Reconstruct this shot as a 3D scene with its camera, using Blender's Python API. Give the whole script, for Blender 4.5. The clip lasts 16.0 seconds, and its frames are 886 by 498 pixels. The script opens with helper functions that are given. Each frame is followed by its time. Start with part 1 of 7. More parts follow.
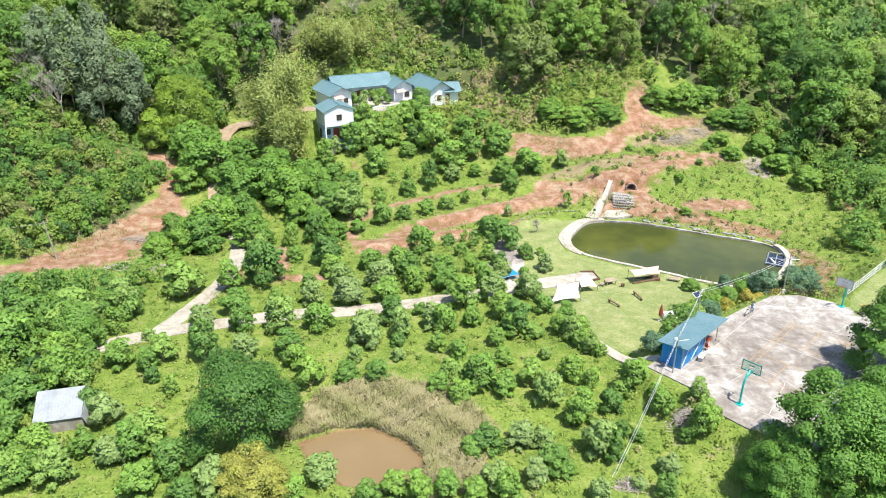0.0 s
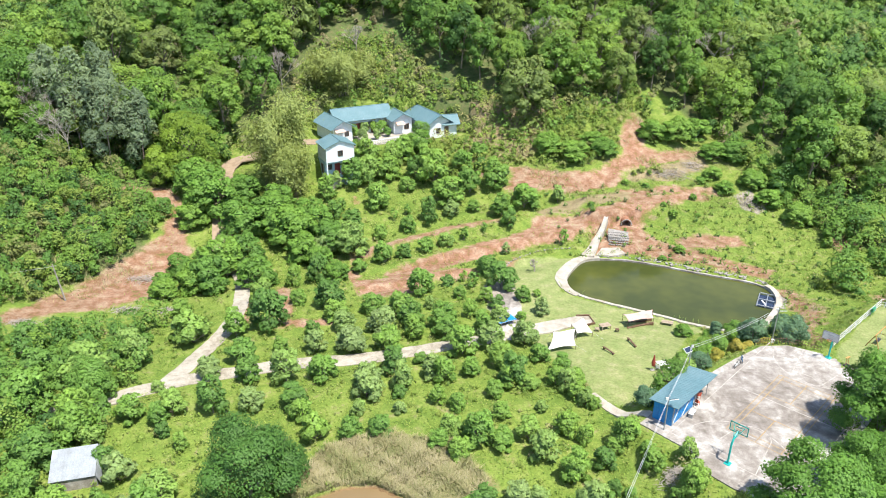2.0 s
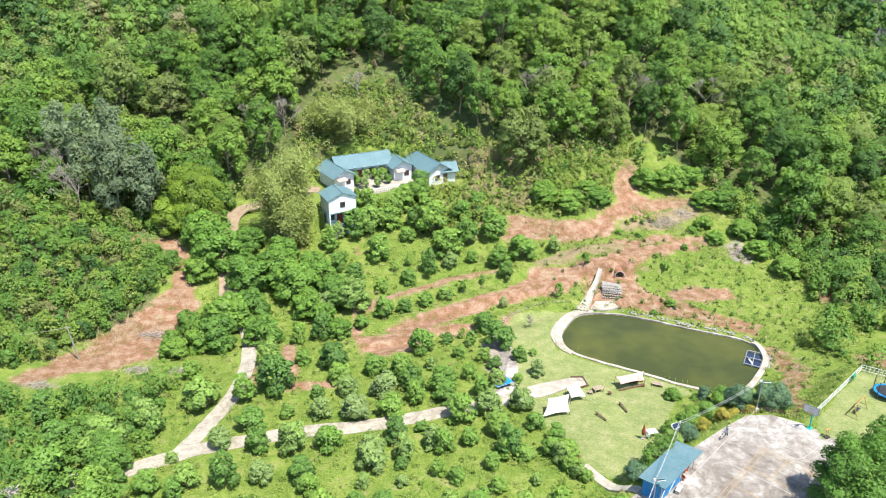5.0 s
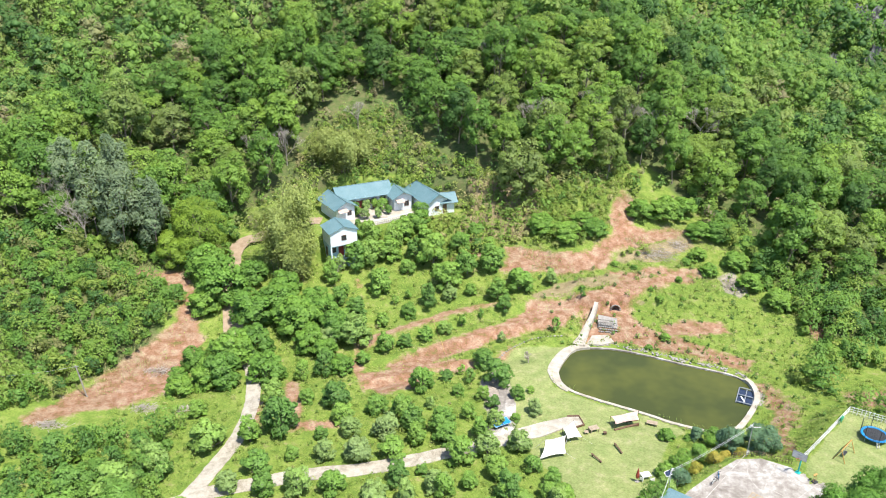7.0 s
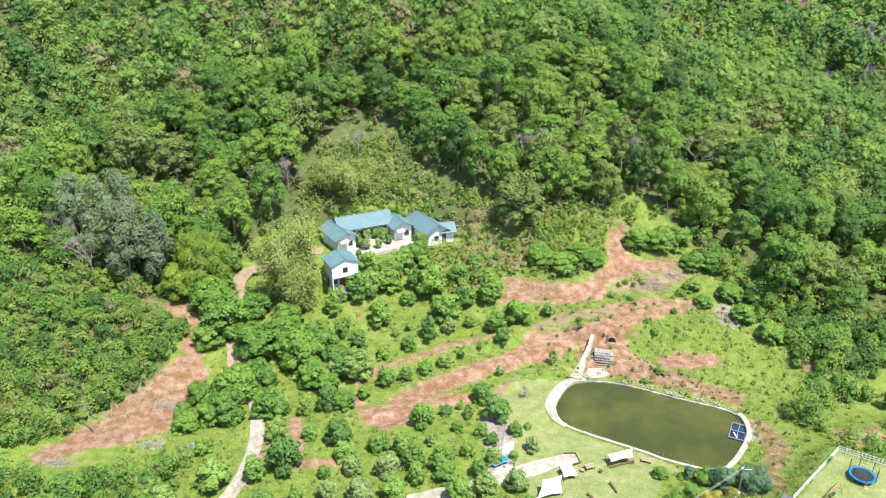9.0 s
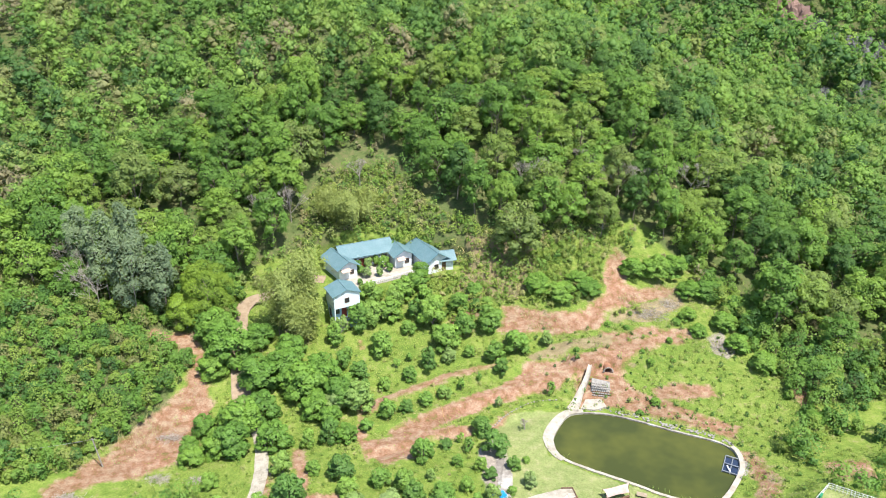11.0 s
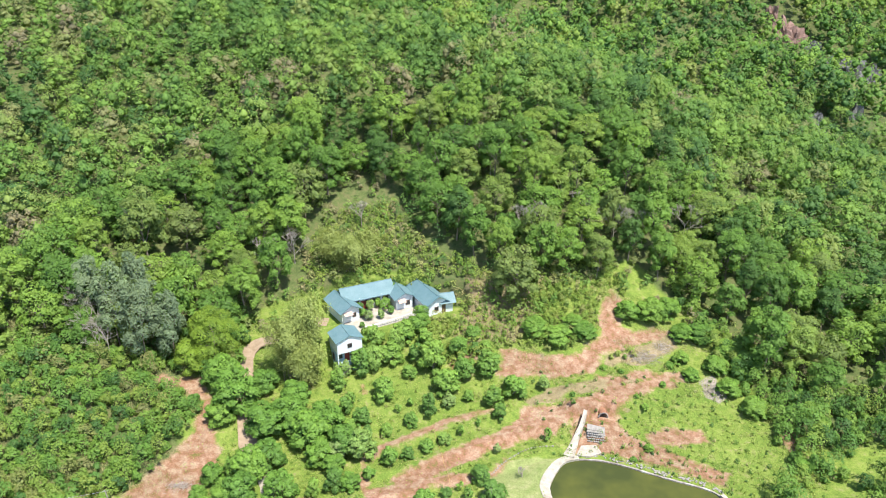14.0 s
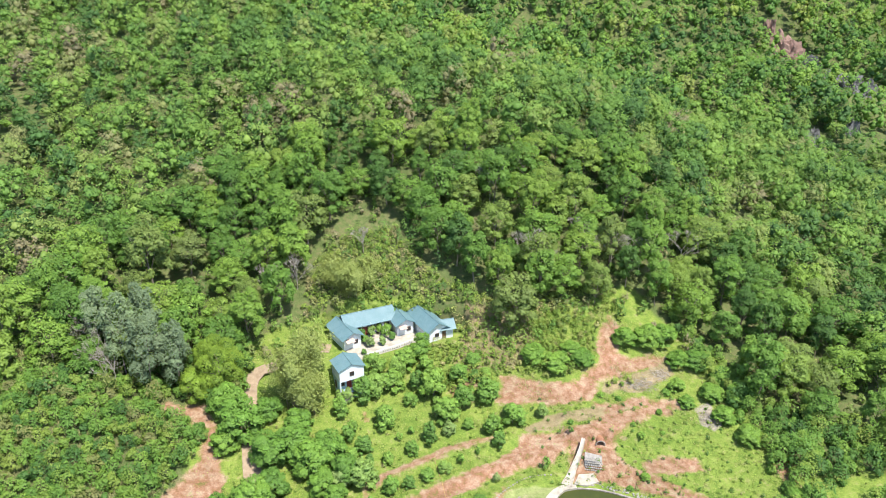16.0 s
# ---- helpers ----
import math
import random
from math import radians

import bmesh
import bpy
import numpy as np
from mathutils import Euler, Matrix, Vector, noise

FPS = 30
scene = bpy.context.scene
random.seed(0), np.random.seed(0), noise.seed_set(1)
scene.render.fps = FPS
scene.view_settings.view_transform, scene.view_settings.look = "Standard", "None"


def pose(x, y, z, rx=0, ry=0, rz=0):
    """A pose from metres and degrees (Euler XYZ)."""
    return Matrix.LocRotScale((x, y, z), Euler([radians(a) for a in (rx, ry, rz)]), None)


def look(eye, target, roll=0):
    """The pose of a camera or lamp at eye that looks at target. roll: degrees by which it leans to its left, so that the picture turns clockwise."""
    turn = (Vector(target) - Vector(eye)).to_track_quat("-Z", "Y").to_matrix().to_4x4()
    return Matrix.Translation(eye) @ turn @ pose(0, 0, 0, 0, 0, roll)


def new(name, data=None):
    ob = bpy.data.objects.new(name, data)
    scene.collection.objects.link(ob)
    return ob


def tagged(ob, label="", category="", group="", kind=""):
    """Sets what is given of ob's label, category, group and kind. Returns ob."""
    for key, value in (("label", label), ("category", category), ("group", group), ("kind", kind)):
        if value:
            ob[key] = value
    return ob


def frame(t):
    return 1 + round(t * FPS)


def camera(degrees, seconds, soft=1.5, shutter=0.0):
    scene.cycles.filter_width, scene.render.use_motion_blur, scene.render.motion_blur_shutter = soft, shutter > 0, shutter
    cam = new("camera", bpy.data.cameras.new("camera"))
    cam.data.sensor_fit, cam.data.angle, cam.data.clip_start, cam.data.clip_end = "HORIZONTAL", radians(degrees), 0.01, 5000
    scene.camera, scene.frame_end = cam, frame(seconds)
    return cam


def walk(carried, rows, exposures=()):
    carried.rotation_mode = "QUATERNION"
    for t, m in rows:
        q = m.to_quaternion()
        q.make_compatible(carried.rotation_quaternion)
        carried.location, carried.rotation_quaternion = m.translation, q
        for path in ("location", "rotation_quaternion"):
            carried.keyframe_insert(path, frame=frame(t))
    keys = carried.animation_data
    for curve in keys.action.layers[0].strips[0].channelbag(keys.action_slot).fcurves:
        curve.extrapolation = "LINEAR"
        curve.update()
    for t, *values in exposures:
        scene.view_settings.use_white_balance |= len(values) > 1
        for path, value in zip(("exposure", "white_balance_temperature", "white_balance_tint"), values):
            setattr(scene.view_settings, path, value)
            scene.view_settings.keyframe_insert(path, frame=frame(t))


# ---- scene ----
cam = camera(62.1, 16.0, soft=1.0)
METRES, EYE, TILT, LEAN, TURN = 56.0, 41.6, -25.0, 0.0, 0.0
ROWS = [
    (0.0, 0.0, 0.0, 0.0, -0.0, 0.0, 0.0),
    (0.5, -0.0007, -0.0129, 0.0277, -0.05, 0.01, 0.02),
    (1.0, -0.0015, -0.0251, 0.0556, -0.07, 0.01, 0.03),
    (1.5, -0.0022, -0.0373, 0.0838, -0.1, 0.02, 0.04),
    (2.0, -0.0028, -0.0501, 0.1123, -0.13, 0.03, 0.05),
    (2.5, -0.0034, -0.063, 0.1405, -0.15, 0.04, 0.05),
    (3.0, -0.0041, -0.0762, 0.1687, -0.19, 0.06, 0.05),
    (3.5, -0.0049, -0.0898, 0.1966, -0.21, 0.07, 0.05),
    (4.0, -0.0059, -0.1032, 0.2244, -0.24, 0.08, 0.07),
    (6.5, -0.0103, -0.1686, 0.3642, -0.38, 0.16, 0.1),
    (7.0, -0.0119, -0.1814, 0.3922, -0.43, 0.19, 0.1),
    (7.5, -0.0116, -0.1934, 0.418, -0.44, 0.22, 0.11),
    (8.0, -0.0121, -0.2073, 0.4476, -0.46, 0.25, 0.12),
    (8.5, -0.0124, -0.2197, 0.4736, -0.48, 0.28, 0.13),
    (9.0, -0.0134, -0.2336, 0.5034, -0.5, 0.31, 0.15),
    (11.5, -0.0174, -0.2991, 0.6452, -0.59, 0.38, 0.18),
    (12.0, -0.0181, -0.3137, 0.6757, -0.61, 0.4, 0.19),
    (12.5, -0.0185, -0.3267, 0.7022, -0.62, 0.41, 0.19),
    (13.0, -0.0192, -0.3417, 0.733, -0.64, 0.43, 0.19),
    (13.5, -0.0197, -0.3546, 0.7598, -0.65, 0.44, 0.21),
    (14.0, -0.0206, -0.3693, 0.7902, -0.65, 0.46, 0.22),
    (14.5, -0.0209, -0.3819, 0.8172, -0.65, 0.46, 0.22),
    (15.0, -0.0214, -0.3959, 0.8478, -0.66, 0.48, 0.22),
    (15.5, -0.022, -0.4086, 0.8747, -0.66, 0.49, 0.23),
    (16.0, -0.0228, -0.4233, 0.9056, -0.66, 0.49, 0.23),
]
walk(cam, [(t, pose(0, 0, EYE, TILT, LEAN, TURN) @ pose(METRES * x, METRES * y, METRES * z, 90 + pitch, roll, yaw)) for t, x, y, z, yaw, pitch, roll in ROWS])

# ---- sky and sun ----
world = bpy.data.worlds.new("sky")
scene.world = world
world.use_nodes = True
sky_nodes = world.node_tree
sky = sky_nodes.nodes.new("ShaderNodeTexSky")
sky.sky_type, sky.sun_disc = "NISHITA", False
SUN_HEIGHT, SUN_SIDE = 66.0, 42.0  # degrees over the horizon, and to the right of straight behind the viewer
sky.sun_elevation, sky.sun_rotation = radians(SUN_HEIGHT), radians(180 - SUN_SIDE)
sky.altitude, sky.air_density, sky.dust_density = 900.0, 1.0, 1.5
sky_nodes.links.new(sky.outputs["Color"], sky_nodes.nodes["Background"].inputs["Color"])
sky_nodes.nodes["Background"].inputs["Strength"].default_value = 0.145
sun = new("sun", bpy.data.lights.new("sun", "SUN"))
sun.data.energy, sun.data.angle, sun.data.color = 4.3, radians(0.53), (1.0, 0.955, 0.88)
flat = math.cos(radians(SUN_HEIGHT))
toward = Vector((flat * math.sin(radians(SUN_SIDE)), -flat * math.cos(radians(SUN_SIDE)), math.sin(radians(SUN_HEIGHT))))
sun.matrix_world = look(toward * 200, (0, 0, 0))
scene.view_settings.exposure = 1.01

# ---- materials ----
def graph(name):
    m = bpy.data.materials.new(name)
    m.use_nodes = True
    return m, m.node_tree, m.node_tree.nodes["Principled BSDF"]


def node(tree, kind, **values):
    n = tree.nodes.new(kind)
    for key, value in values.items():
        n.inputs[key.replace("_", " ")].default_value = value
    return n


def noise_tex(tree, scale, detail=4.0, rough=0.6, space="Object"):
    co = tree.nodes.new("ShaderNodeTexCoord") if space == "Object" else tree.nodes.new("ShaderNodeNewGeometry")
    n = node(tree, "ShaderNodeTexNoise", Scale=scale, Detail=detail, Roughness=rough)
    tree.links.new(co.outputs["Object" if space == "Object" else "Position"], n.inputs["Vector"])
    return n


def ramp(tree, source, stops):
    r = tree.nodes.new("ShaderNodeValToRGB")
    while len(r.color_ramp.elements) < len(stops):
        r.color_ramp.elements.new(0.5)
    for e, (at, colour) in zip(r.color_ramp.elements, stops):
        e.position, e.color = at, (*colour, 1)
    tree.links.new(source, r.inputs["Fac"])
    return r


def mixed(tree, factor, a, b, kind="MIX"):
    m = tree.nodes.new("ShaderNodeMix")
    m.data_type, m.blend_type = "RGBA", kind
    for value, slot in ((factor, 0), (a, 6), (b, 7)):
        if isinstance(value, (int, float)):
            m.inputs[slot].default_value = value
        elif isinstance(value, tuple):
            m.inputs[slot].default_value = (*value, 1)
        else:
            tree.links.new(value, m.inputs[slot])
    return m.outputs[2]


def number(tree, how, a, b=0.0, clamp=False):
    m = tree.nodes.new("ShaderNodeMath")
    m.operation, m.use_clamp = how, clamp
    for value, slot in ((a, 0), (b, 1)):
        if isinstance(value, (int, float)):
            m.inputs[slot].default_value = value
        else:
            tree.links.new(value, m.inputs[slot])
    return m.outputs[0]


def bump(tree, shader, height, strength=0.4, distance=0.05):
    b = node(tree, "ShaderNodeBump", Strength=strength, Distance=distance)
    tree.links.new(height, b.inputs["Height"])
    tree.links.new(b.outputs["Normal"], shader.inputs["Normal"])


def worn(name, colour, second, rough=0.7, metal=0.0, scale=0.8, grain=14.0, relief=0.3, depth=0.02, space="Object"):
    """A surface with stains at one scale and grain at another."""
    m, tree, s = graph(name)
    large, small = noise_tex(tree, scale, 5, space=space), noise_tex(tree, grain, 5, space=space)
    patches = ramp(tree, large.outputs["Fac"], ((0.38, colour), (0.66, second)))
    fine = ramp(tree, small.outputs["Fac"], ((0.3, (0.82, 0.82, 0.82)), (0.7, (1.1, 1.1, 1.1))))
    tree.links.new(mixed(tree, 1.0, patches.outputs["Color"], fine.outputs["Color"], "MULTIPLY"), s.inputs["Base Color"])
    s.inputs["Roughness"].default_value, s.inputs["Metallic"].default_value = rough, metal
    bump(tree, s, small.outputs["Fac"], relief, depth)
    return m


def leafy(name, colours, by_tree=True, shine=0.6, through_light=0.2):
    """Leaves that let some light through; the hue changes from tree to tree and from leaf to leaf."""
    m, tree, s = graph(name)
    geo = tree.nodes.new("ShaderNodeNewGeometry")
    if by_tree:
        pick = tree.nodes.new("ShaderNodeObjectInfo").outputs["Random"]
    else:
        tint = tree.nodes.new("ShaderNodeAttribute")
        tint.attribute_name = "tint"
        pick = tint.outputs["Fac"]
    count = len(colours)
    hue = ramp(tree, pick, [(i / (count - 1), c) for i, c in enumerate(colours)])
    low, high = (0.8, 1.22) if by_tree else (0.86, 1.15)
    each = ramp(tree, geo.outputs["Random Per Island"], ((0.0, (low, low * 1.02, low)), (0.55, (0.98, 0.98, 0.98)), (1.0, (high, high * 0.98, high * 0.93))))
    colour = mixed(tree, 1.0, hue.outputs["Color"], each.outputs["Color"], "MULTIPLY")
    # boughs of younger and older leaves
    age = tree.nodes.new("ShaderNodeAttribute")
    age.attribute_name = "bough"
    young = ramp(tree, number(tree, "MULTIPLY_ADD", age.outputs["Fac"], 0.5), ((0.0, (0.68, 0.74, 0.72)), (0.5, (1.0, 1.0, 1.0)), (1.0, (1.26, 1.28, 1.1))))
    young.inputs["Fac"].links[0].from_node.inputs[2].default_value = 0.5
    colour = mixed(tree, 1.0, colour, young.outputs["Color"], "MULTIPLY")
    tree.links.new(colour, s.inputs["Base Color"])
    s.inputs["Roughness"].default_value = shine
    s.inputs["Specular IOR Level"].default_value = 0.25
    # leaves of one bough share its rounded lie
    puff = tree.nodes.new("ShaderNodeAttribute")
    puff.attribute_name = "puff"
    turned = tree.nodes.new("ShaderNodeVectorTransform")
    turned.vector_type, turned.convert_from, turned.convert_to = "NORMAL", "OBJECT", "WORLD"
    tree.links.new(puff.outputs["Vector"], turned.inputs[0])
    blend = node(tree, "ShaderNodeVectorMath")
    blend.operation = "MULTIPLY_ADD"
    tree.links.new(geo.outputs["Normal"], blend.inputs[0])
    blend.inputs[1].default_value = (0.42, 0.42, 0.42)
    tree.links.new(turned.outputs[0], blend.inputs[2])
    even = tree.nodes.new("ShaderNodeVectorMath")
    even.operation = "NORMALIZE"
    tree.links.new(blend.outputs[0], even.inputs[0])
    tree.links.new(even.outputs[0], s.inputs["Normal"])
    glow = tree.nodes.new("ShaderNodeBsdfTranslucent")
    tree.links.new(mixed(tree, 1.0, colour, (1.25, 1.2, 0.5), "MULTIPLY"), glow.inputs["Color"])
    both = tree.nodes.new("ShaderNodeMixShader")
    both.inputs[0].default_value = through_light
    tree.links.new(s.outputs[0], both.inputs[1])
    tree.links.new(glow.outputs[0], both.inputs[2])
    tree.links.new(both.outputs[0], tree.nodes["Material Output"].inputs["Surface"])
    return m


def ground_material():
    """Weeds, red earth, mown lawn, dry grass, gravel and forest floor, each where its zone lies."""
    m, tree, s = graph("earth_and_weeds")

    def zone(name):
        a = tree.nodes.new("ShaderNodeAttribute")
        a.attribute_name = name
        return a.outputs["Fac"]
    big, mid, fine = (noise_tex(tree, k, d, 0.65, "World") for k, d in ((0.09, 5), (0.6, 6), (3.6, 8)))
    weeds = ramp(tree, mid.outputs["Fac"], ((0.3, (0.095, 0.155, 0.027)), (0.48, (0.155, 0.22, 0.04)), (0.6, (0.20, 0.25, 0.058)), (0.7, (0.255, 0.23, 0.11)), (0.8, (0.23, 0.165, 0.10))))
    earth = ramp(tree, mid.outputs["Fac"], ((0.3, (0.165, 0.078, 0.045)), (0.44, (0.232, 0.122, 0.073)), (0.54, (0.285, 0.178, 0.116)), (0.64, (0.335, 0.245, 0.165)), (0.76, (0.21, 0.22, 0.085))))
    lawn = ramp(tree, mid.outputs["Fac"], ((0.3, (0.165, 0.215, 0.068)), (0.55, (0.235, 0.265, 0.10)), (0.75, (0.33, 0.31, 0.165))))
    straw = ramp(tree, mid.outputs["Fac"], ((0.3, (0.20, 0.155, 0.08)), (0.6, (0.28, 0.225, 0.13)), (0.8, (0.13, 0.16, 0.04))))
    grit = ramp(tree, fine.outputs["Fac"], ((0.3, (0.22, 0.19, 0.155)), (0.7, (0.34, 0.3, 0.25))))
    floor_ = ramp(tree, mid.outputs["Fac"], ((0.32, (0.05, 0.075, 0.022)), (0.48, (0.095, 0.125, 0.042)), (0.58, (0.125, 0.125, 0.055)), (0.7, (0.10, 0.14, 0.042))))
    mud = ramp(tree, mid.outputs["Fac"], ((0.3, (0.18, 0.11, 0.055)), (0.7, (0.22, 0.14, 0.07))))
    colour = weeds.outputs["Color"]
    broken = number(tree, "MULTIPLY_ADD", mid.outputs["Fac"], 1.6)
    tree.nodes[-1].inputs[2].default_value = -0.8
    for name, paint in (("floor_zone", floor_), ("dry_zone", straw), ("lawn_zone", lawn), ("earth_zone", earth), ("heap_zone", straw), ("grit_zone", grit), ("mud_zone", mud)):
        patchy = name == "earth_zone"
        edge = number(tree, "MULTIPLY", zone(name), 2.2 if patchy else 3.2)
        edge = number(tree, "ADD", edge, -0.95 if patchy else -1.1)
        edge = number(tree, "ADD", edge, number(tree, "MULTIPLY", broken, 2.4 if patchy else 1.0), True)
        edge = number(tree, "MULTIPLY", edge, number(tree, "GREATER_THAN", zone(name), 0.02))
        colour = mixed(tree, edge, colour, paint.outputs["Color"])
    shade = ramp(tree, big.outputs["Fac"], ((0.3, (0.8, 0.84, 0.8)), (0.7, (1.12, 1.08, 1.1))))
    grain = ramp(tree, fine.outputs["Fac"], ((0.3, (0.7, 0.7, 0.7)), (0.7, (1.22, 1.22, 1.22))))
    colour = mixed(tree, 1.0, colour, shade.outputs["Color"], "MULTIPLY")
    colour = mixed(tree, 1.0, colour, grain.outputs["Color"], "MULTIPLY")
    tree.links.new(colour, s.inputs["Base Color"])
    s.inputs["Roughness"].default_value = 0.95
    s.inputs["Specular IOR Level"].default_value = 0.15
    both = number(tree, "ADD", mid.outputs["Fac"], number(tree, "MULTIPLY", fine.outputs["Fac"], 0.5))
    bump(tree, s, both, 0.6, 0.25)
    return m


def water_material(name, deep, shallow, rough=0.06):
    m, tree, s = graph(name)
    large, ripple = noise_tex(tree, 0.12, 3, space="World"), noise_tex(tree, 2.2, 3, space="World")
    tree.links.new(ramp(tree, large.outputs["Fac"], ((0.4, deep), (0.68, shallow))).outputs["Color"], s.inputs["Base Color"])
    s.inputs["Roughness"].default_value = rough
    s.inputs["IOR"].default_value = 1.33
    s.inputs["Specular IOR Level"].default_value = 0.32
    bump(tree, s, ripple.outputs["Fac"], 0.06, 0.02)
    return m


EARTH = ground_material()
WATER = water_material("green_pond_water", (0.046, 0.056, 0.015), (0.085, 0.092, 0.02))
MUDDY = water_material("muddy_water", (0.185, 0.13, 0.064), (0.215, 0.15, 0.078), 0.2)


def stained(name, stops, scale, rough=0.88):
    """Old concrete: pale and dark stains at three scales, with streaks."""
    m, tree, s = graph(name)
    wide, mid, fine = noise_tex(tree, scale, 7, 0.66), noise_tex(tree, scale * 5, 7, 0.66), noise_tex(tree, 9, 5)
    wide.inputs["Distortion"].default_value = 0.9
    both = number(tree, "ADD", number(tree, "MULTIPLY", wide.outputs["Fac"], 0.62), number(tree, "MULTIPLY", mid.outputs["Fac"], 0.38))
    paint = ramp(tree, both, stops)
    grain = ramp(tree, fine.outputs["Fac"], ((0.3, (0.84, 0.84, 0.84)), (0.7, (1.12, 1.12, 1.12))))
    tree.links.new(mixed(tree, 1.0, paint.outputs["Color"], grain.outputs["Color"], "MULTIPLY"), s.inputs["Base Color"])
    s.inputs["Roughness"].default_value = rough
    bump(tree, s, fine.outputs["Fac"], 0.25, 0.02)
    return m


CONCRETE = stained("weathered_concrete", ((0.40, (0.45, 0.43, 0.395)), (0.46, (0.32, 0.295, 0.262)), (0.53, (0.225, 0.198, 0.17)), (0.62, (0.14, 0.12, 0.10))), 0.2)
ROAD_CONCRETE = stained("dusty_road_concrete", ((0.40, (0.395, 0.36, 0.295)), (0.5, (0.33, 0.298, 0.238)), (0.6, (0.235, 0.20, 0.148))), 0.5)
PALE_CONCRETE = worn("pale_concrete", (0.42, 0.385, 0.32), (0.30, 0.265, 0.21), 0.85, 0, 0.8, 9, 0.25, 0.02)
LEAVES_ORCHARD = leafy("orchard_leaves", ((0.095, 0.19, 0.042), (0.145, 0.265, 0.05), (0.195, 0.32, 0.058), (0.215, 0.30, 0.105)))
LEAVES_MANGO = leafy("glossy_dark_leaves", ((0.10, 0.20, 0.036), (0.14, 0.26, 0.042), (0.175, 0.295, 0.05)))
LEAVES_DARK = leafy("deep_green_leaves", ((0.072, 0.158, 0.032), (0.082, 0.172, 0.034)))
LEAVES_COURT = leafy("fresh_dense_leaves", ((0.10, 0.212, 0.034), (0.115, 0.23, 0.037)))
LEAVES_WOOD = leafy("woodland_leaves", ((0.07, 0.145, 0.035), (0.10, 0.195, 0.038), (0.13, 0.24, 0.044), (0.165, 0.28, 0.048), (0.20, 0.30, 0.054), (0.155, 0.205, 0.062)), through_light=0.28)
LEAVES_MIXED = leafy("mixed_woodland_leaves", ((0.068, 0.145, 0.04), (0.10, 0.195, 0.044), (0.135, 0.245, 0.05), (0.175, 0.285, 0.056), (0.20, 0.255, 0.075), (0.225, 0.205, 0.115)), by_tree=False, through_light=0.28)
LEAVES_LUSH = leafy("lush_slope_leaves", ((0.065, 0.145, 0.036), (0.10, 0.205, 0.042), (0.135, 0.25, 0.046), (0.17, 0.28, 0.05), (0.205, 0.275, 0.056), (0.20, 0.215, 0.08)), by_tree=False, through_light=0.28)
LEAVES_PINE = leafy("grey_green_needles", ((0.165, 0.23, 0.13), (0.19, 0.255, 0.145)), through_light=0.3)
LEAVES_BAMBOO = leafy("yellow_green_bamboo_leaves", ((0.25, 0.305, 0.085), (0.265, 0.32, 0.09)), through_light=0.3)
LEAVES_BRIGHT = leafy("bright_green_leaves", ((0.18, 0.275, 0.034), (0.20, 0.29, 0.038)))
LEAVES_YELLOW = leafy("olive_yellow_leaves", ((0.275, 0.285, 0.06), (0.295, 0.30, 0.066)))
LEAVES_GOLD = leafy("golden_leaves", ((0.30, 0.29, 0.045), (0.36, 0.29, 0.06)))
LEAVES_TEAL = leafy("blue_green_leaves", ((0.10, 0.18, 0.095), (0.12, 0.21, 0.115)))
LEAVES_WEED = leafy("weed_leaves", ((0.12, 0.20, 0.036), (0.175, 0.262, 0.045), (0.235, 0.292, 0.064), (0.31, 0.28, 0.14)), by_tree=False, shine=0.6)
LEAVES_REED = leafy("dry_reed_blades", ((0.19, 0.225, 0.07), (0.31, 0.285, 0.14), (0.40, 0.35, 0.22)), by_tree=False, shine=0.6)
TWIGS = worn("grey_brown_twigs", (0.30, 0.26, 0.22), (0.40, 0.355, 0.305), 0.9)
BARK = worn("grey_bark", (0.16, 0.13, 0.10), (0.26, 0.22, 0.18), 0.9, 0, 3, 20, 0.6, 0.03)
ROOF_BLUE = worn("blue_grey_roof_sheet", (0.10, 0.185, 0.205), (0.13, 0.215, 0.235), 0.5, 0.0, 0.5, 5, 0.1, 0.01)
PLASTER = worn("white_plaster", (0.72, 0.76, 0.77), (0.62, 0.66, 0.67), 0.8, 0, 0.5, 8, 0.15, 0.01)
PLASTER_BLUE = worn("pale_blue_plaster", (0.36, 0.50, 0.56), (0.31, 0.44, 0.5), 0.8, 0, 0.5, 8, 0.15, 0.01)
RED_PAINT = worn("dark_red_paint", (0.28, 0.045, 0.035), (0.22, 0.04, 0.03), 0.5)
WOOD_DARK = worn("dark_brown_wood", (0.10, 0.055, 0.03), (0.15, 0.085, 0.05), 0.6, 0, 2, 30)
WOOD_PALE = worn("weathered_pale_wood", (0.34, 0.27, 0.19), (0.24, 0.18, 0.12), 0.75, 0, 2, 30)
WOOD_YELLOW = worn("yellow_varnished_wood", (0.42, 0.25, 0.07), (0.34, 0.19, 0.05), 0.5, 0, 2, 30)
BLUE_SHEET = worn("bright_blue_sheet", (0.012, 0.24, 0.56), (0.01, 0.19, 0.47), 0.4, 0, 1, 8, 0.1, 0.01)
TEAL_PAINT = worn("teal_green_paint", (0.01, 0.36, 0.32), (0.01, 0.30, 0.27), 0.4)
GREEN_PAINT = worn("green_paint", (0.02, 0.25, 0.12), (0.02, 0.2, 0.1), 0.4)
WHITE_PAINT = worn("white_paint", (0.72, 0.72, 0.70), (0.58, 0.57, 0.54), 0.5)
LINE_WHITE = worn("worn_white_line_paint", (0.44, 0.41, 0.37), (0.28, 0.25, 0.22), 0.8, 0, 1.2, 12)
